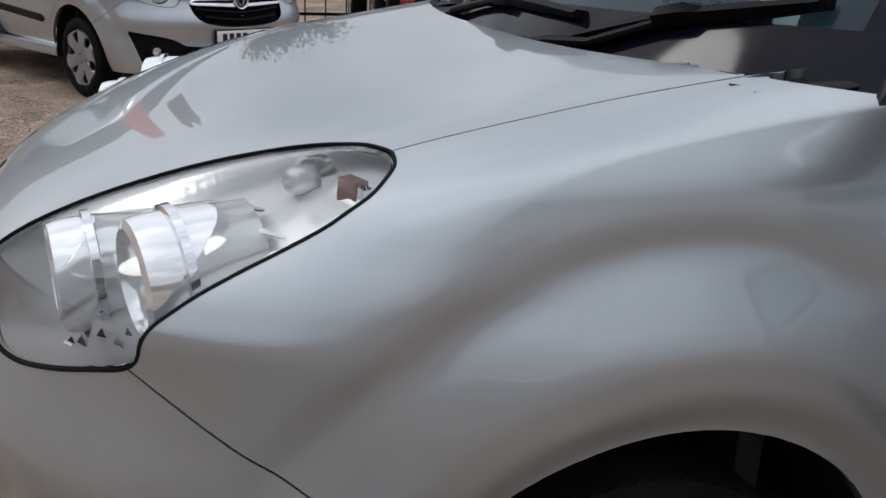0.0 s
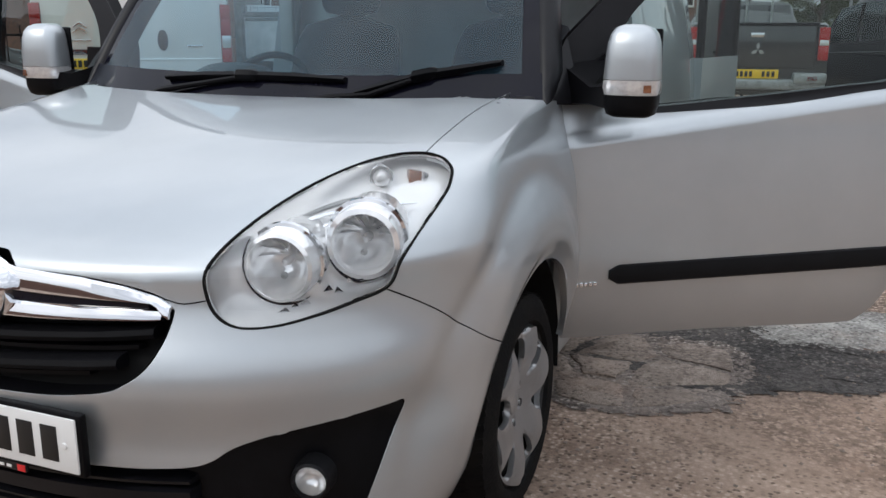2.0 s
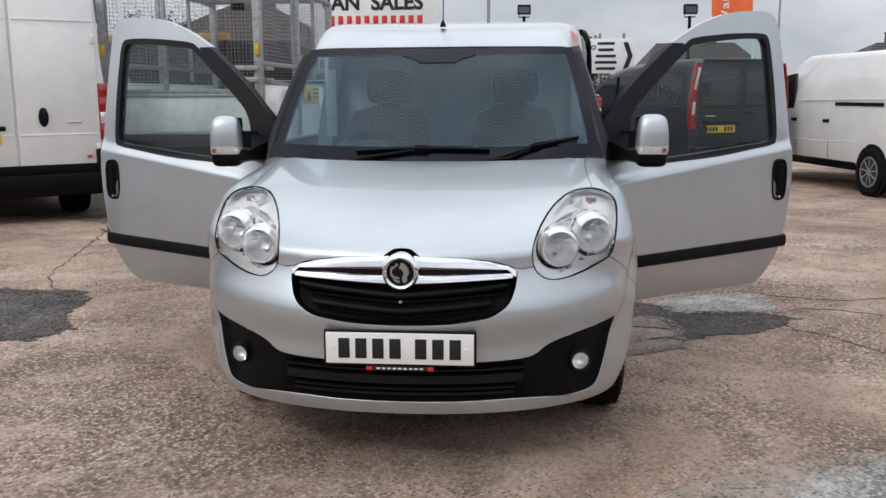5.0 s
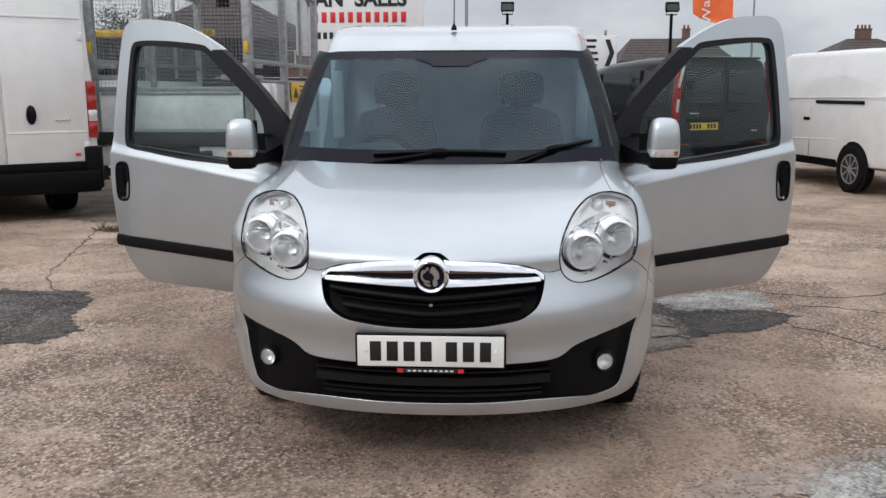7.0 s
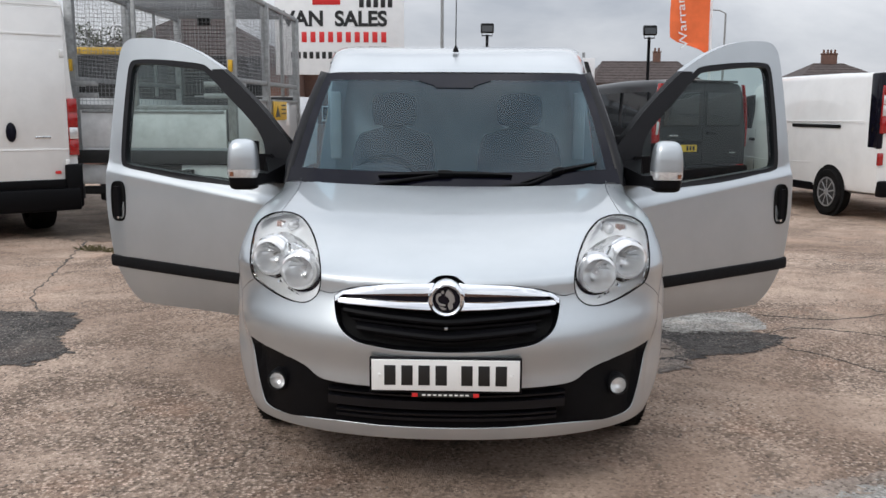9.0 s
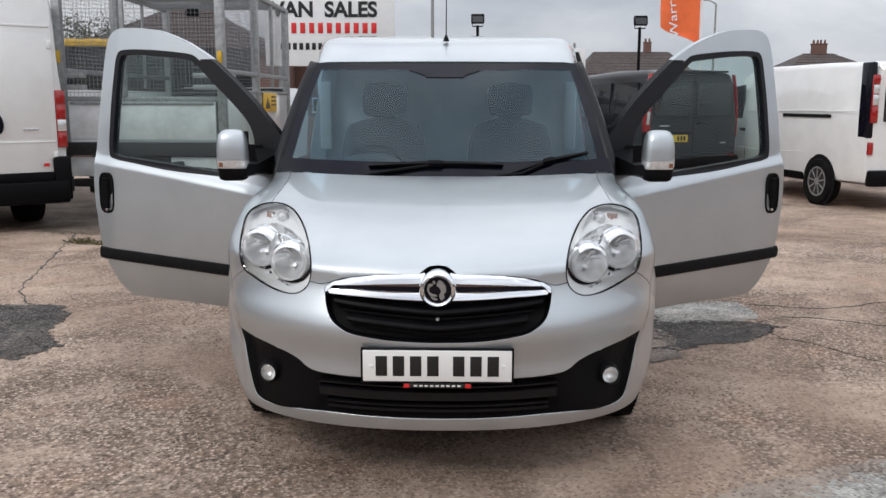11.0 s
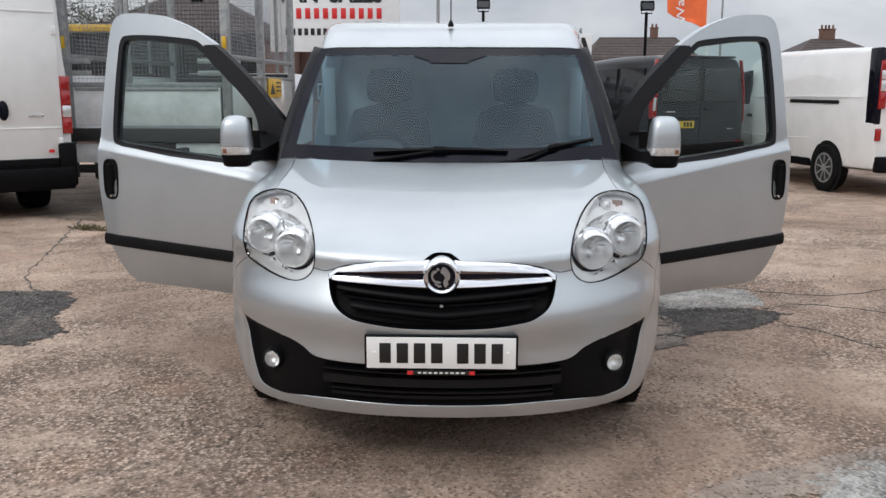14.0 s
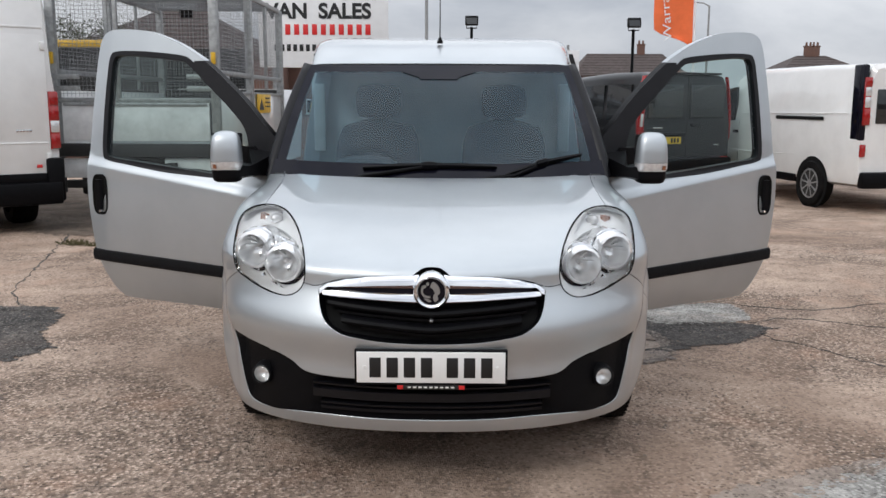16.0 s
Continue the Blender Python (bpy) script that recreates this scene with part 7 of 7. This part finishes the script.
def street_lamp(x, y, h, arm=-1.0):
    v = thing("street_lamp", "tall grey street lamp", "street lamp", Matrix.Translation((x, y, -.2)), "street lamps")
    part("column", tube([(0, 0, 0), (0, 0, h * .5), (0, 0, h)], [h * .012, h * .009, h * .007], 8), STEEL, v)
    part("arm", tube([(0, 0, h), (arm * .3, 0, h + .15), (arm, 0, h + .2)], .03, 6), STEEL, v)
    part("lantern", box((arm * 1.2, 0, h + .18), (.55, .22, .10), .03), STEEL, v)


def house(x, y, w, d, eave, ridge, rot=0, walls=None, chimneys=((.3, 0),), hip=.9, label=""):
    v = thing("house", label or "brick house with a brown tiled roof and chimney", "house", Matrix.Translation((x, y, -.2)) @ pose(0, 0, 0, 0, 0, rot), "houses beyond the yard")
    part("wall", box((0, 0, eave / 2), (w, d, eave), .02), walls or BRICK, v)
    o = .35
    base = [(-w / 2 - o, -d / 2 - o, eave), (w / 2 + o, -d / 2 - o, eave), (w / 2 + o, d / 2 + o, eave), (-w / 2 - o, d / 2 + o, eave)]
    k = (w / 2) * (1 - hip)
    bm = bm_new()
    low = [bm.verts.new((a, b, c - .15)) for a, b, c in base]
    mid = [bm.verts.new(p) for p in base]
    r0, r1 = bm.verts.new((-max(k, .3), 0, ridge)), bm.verts.new((max(k, .3), 0, ridge))
    bm.faces.new(low[::-1])
    for i in range(4):
        bm.faces.new((low[i], low[(i + 1) % 4], mid[(i + 1) % 4], mid[i]))
    bm.faces.new((mid[0], mid[1], r1, r0))
    bm.faces.new((mid[1], mid[2], r1))
    bm.faces.new((mid[2], mid[3], r0, r1))
    bm.faces.new((mid[3], mid[0], r0))
    roof = part("roof", bm, ROOF, v, "brown tiled roof", 10)
    courses = int((ridge - eave) / .28)
    for i in range(courses):
        t = (i + .5) / courses
        a, b = Vector(base[0]).lerp(Vector((-max(k, .3), 0, ridge)), t), Vector(base[1]).lerp(Vector((max(k, .3), 0, ridge)), t)
        part("tile_course", box((a + b) / 2 + Vector((0, -.02, .01)), ((b - a).length, .06, .04), .005), ROOF, roof)
    for cx, cy in chimneys:
        ch = part("chimney", box((cx * w, cy, ridge + .25), (.75, .5, 1.3), .02), BRICK, v, "red brick chimney stack")
        part("chimney_cap", box((cx * w, cy, ridge + .93), (.85, .6, .12), .02), BRICK, ch)
        for dx in (-.2, .2):
            part("chimney_pot", turned([(.11, 0), (.12, .1), (.09, .35), (.10, .38), (.001, .38)], Matrix.Translation((cx * w + dx, cy, ridge + .98)), 10), BRICK, ch)
    n = max(2, int(w / 3))
    for lvl in ([.45] if eave < 3.5 else [.27, .77]):
        for i in range(n):
            px = -w / 2 + (i + .5) * w / n
            win = part("window", box((px, -d / 2 - .01, eave * lvl), (1.25, .08, 1.05), .01), BOARD, v)
            for dx in (-.3, .3):
                part("pane", box((px + dx, -d / 2 - .05, eave * lvl), (.52, .02, .90), .005), DARK_GLASS, win)
            part("sill", box((px, -d / 2 - .07, eave * lvl - .56), (1.4, .14, .06), .01), RENDER, win)


def tree(x, y, h, spread, seed, leafy=1.0, label="dark evergreen tree beyond the yard wall", conic=False):
    rnd = random.Random(seed)
    v = thing("tree", label, "tree", Matrix.Translation((x, y, -.3)), "trees beyond the yard")
    bm = bm_new()
    add_tube(bm, [(0, 0, 0), (.05, 0, h * .3), (0, .05, h * .62), (.05, .02, h * .95)], [h * .03, h * .022, h * .013, h * .003], 8)
    tips = []
    for k in range(26):
        z = h * rnd.uniform(.22, .92)
        a = rnd.random() * math.tau
        r = spread * ((1 - z / h) * 1.25 if conic else math.sqrt(max(.05, 1 - ((z / h - .58) / .45) ** 2))) * rnd.uniform(.7, 1.1)
        p = Vector((r * math.cos(a), r * math.sin(a), z + h * .06))
        q = Vector((0, 0, z - h * .05))
        mid = q.lerp(p, .5) + Vector((0, 0, h * .03))
        add_tube(bm, [q, mid, p], [h * .008, h * .005, h * .002], 5)
        tips += [p, q.lerp(p, .75), mid]
        for j in range(4):
            e = p + Vector((rnd.uniform(-1, 1), rnd.uniform(-1, 1), rnd.uniform(-.4, 1))) * spread * .28
            add_tube(bm, [mid.lerp(p, .4 + .15 * j), e], [h * .003, h * .001], 3)
            tips.append(e)
    part("trunk", bm, BARK, v)
    if not leafy:
        return
    vs, fs = [], []
    for p in tips:
        for _ in range(int(60 * leafy)):
            c = p + Vector((rnd.gauss(0, 1), rnd.gauss(0, 1), rnd.gauss(0, .8))) * spread * .13
            d1 = Vector((rnd.gauss(0, 1), rnd.gauss(0, 1), rnd.gauss(0, 1))).normalized()
            d2 = d1.cross(Vector((rnd.gauss(0, 1), rnd.gauss(0, 1), rnd.gauss(0, 1)))).normalized()
            q = spread * rnd.uniform(.025, .055)
            s = len(vs)
            vs += [c - d1 * q, c + d2 * q * .5, c + d1 * q, c - d2 * q * .5]
            fs.append((s, s + 1, s + 2, s + 3))
    me = bpy.data.meshes.new("crown")
    me.from_pydata([tuple(p) for p in vs], [], fs)
    me.materials.append(LEAF)
    ob = new("crown", me)
    ob.parent = v


def railings(x, y0, y1):
    v = thing("railings", "black steel railings along the verge", "fence", Matrix.Translation((x, 0, rise(x, y0))))
    for z in (.25, 1.15):
        part("rail", box((0, (y0 + y1) / 2, z), (.04, y1 - y0, .04), .004), BLACK, v)
    n = int((y1 - y0) / .28)
    for i in range(n + 1):
        y = y0 + (y1 - y0) * i / n
        big = i % 9 == 0
        part("post" if big else "bar", tube([(0, y, 0), (0, y, 1.3)], .035 if big else .010, 6), BLACK, v)


def boundary(name, a, b, h, mat, label):
    a, b = Vector((*a, 0)), Vector((*b, 0))
    d = b - a
    bm = box((0, 0, 0), (d.length, .22, h + .5), .01, 1, Matrix.Rotation(math.atan2(d.y, d.x), 4, "Z"))
    bmesh.ops.translate(bm, vec=((a + b) / 2) + Vector((0, 0, h / 2 - .25)), verts=bm.verts)
    tagged(part(name, bm, mat, None, label), category="wall", kind="structure")


def yellow_barrier():
    v = thing("height_barrier", "yellow painted barrier beam on dark posts", "barrier", Matrix.Translation((-5.6, 12.0, rise(-6, 12))))
    part("beam", box((0, 0, 2.49), (2.1, .12, .12), .02), YELLOW, v)
    for x in (-.98, .98):
        part("post", tube([(x, .0, 0), (x, .0, 2.43)], .05, 8), CHASSIS, v)
    part("guard_panel", box((.6, .12, 1.66), (3.2, .04, 1.52), .01), CHASSIS, v)


yellow_barrier()
sign_board()
direction_sign()
flood_lamp(.41, 15.0, 3.11)
flood_lamp(3.53, 14.6, 3.03)
feather_flag(4.86, 15.15)
feather_flag(-21.6, -2.4, 90)
street_lamp(-1.2, 38, 9.0, 0.9)
street_lamp(12.6, 42, 6.3, -1.0)
street_lamp(22.5, 42, 8.5, -1.2)
house(-18.3, 58, 13.0, 8.5, 4.6, 7.7, 2, chimneys=((.10, 0.3),), hip=.80)
house(-9.8, 66, 10.0, 8.0, 4.6, 6.6, -4, chimneys=((-.3, 0),))
house(17.9, 92, 10.6, 9.0, 4.3, 6.65, 0, chimneys=((.16, 0),), hip=.26)
house(36.6, 90, 9.0, 9.0, 4.4, 6.4, 0, chimneys=((-.037, 0), (.044, 0)), hip=.67)
house(57, 84, 12.0, 9.0, 4.4, 7.2, -6)
house(-33, -7, 15.0, 9.0, 4.4, 6.4, 88)
house(-32, 11, 12.0, 9.0, 4.4, 6.0, 92, walls=RENDER)
house(-34, 27, 14.0, 9.0, 4.6, 6.8, 90)
house(-36, 62, 14.0, 9.0, 4.6, 7.4, 10)
tree(1.6, 33, 3.5, 1.1, 3)
tree(2.5, 34, 3.6, 1.2, 5)
tree(3.3, 36, 3.2, 1.1, 7)
tree(-13.6, 30, 4.6, 1.5, 9, leafy=.25, label="bare-branched young tree beyond the yard wall")
tree(-25.5, 3.0, 5.2, 1.7, 21, label="dark leafy tree beside the road wall")
tree(-27.0, 19.0, 5.6, 1.8, 23, label="dark leafy tree beside the road wall")
railings(-10.6, -1.5, 12.0)
# unseen, added behind the camera; its height darkens low reflections in the doors
boundary("wall_south", (-26, -13), (26, -13), 2.6, BRICK, "plain red brick wall added to close the yard")
# unseen, added and made tall to darken the near wing's reflections
boundary("wall_east", (26, -13), (26, 12), 4.2, BRICK, "plain red brick wall added to close the yard")
boundary("wall_west", (-26, -13), (-26, 40), 1.6, BRICK, "plain red brick wall added to close the yard")
boundary("wall_north", (-26, 20), (26, 20), 1.0, BRICK, "low brick wall along the road")
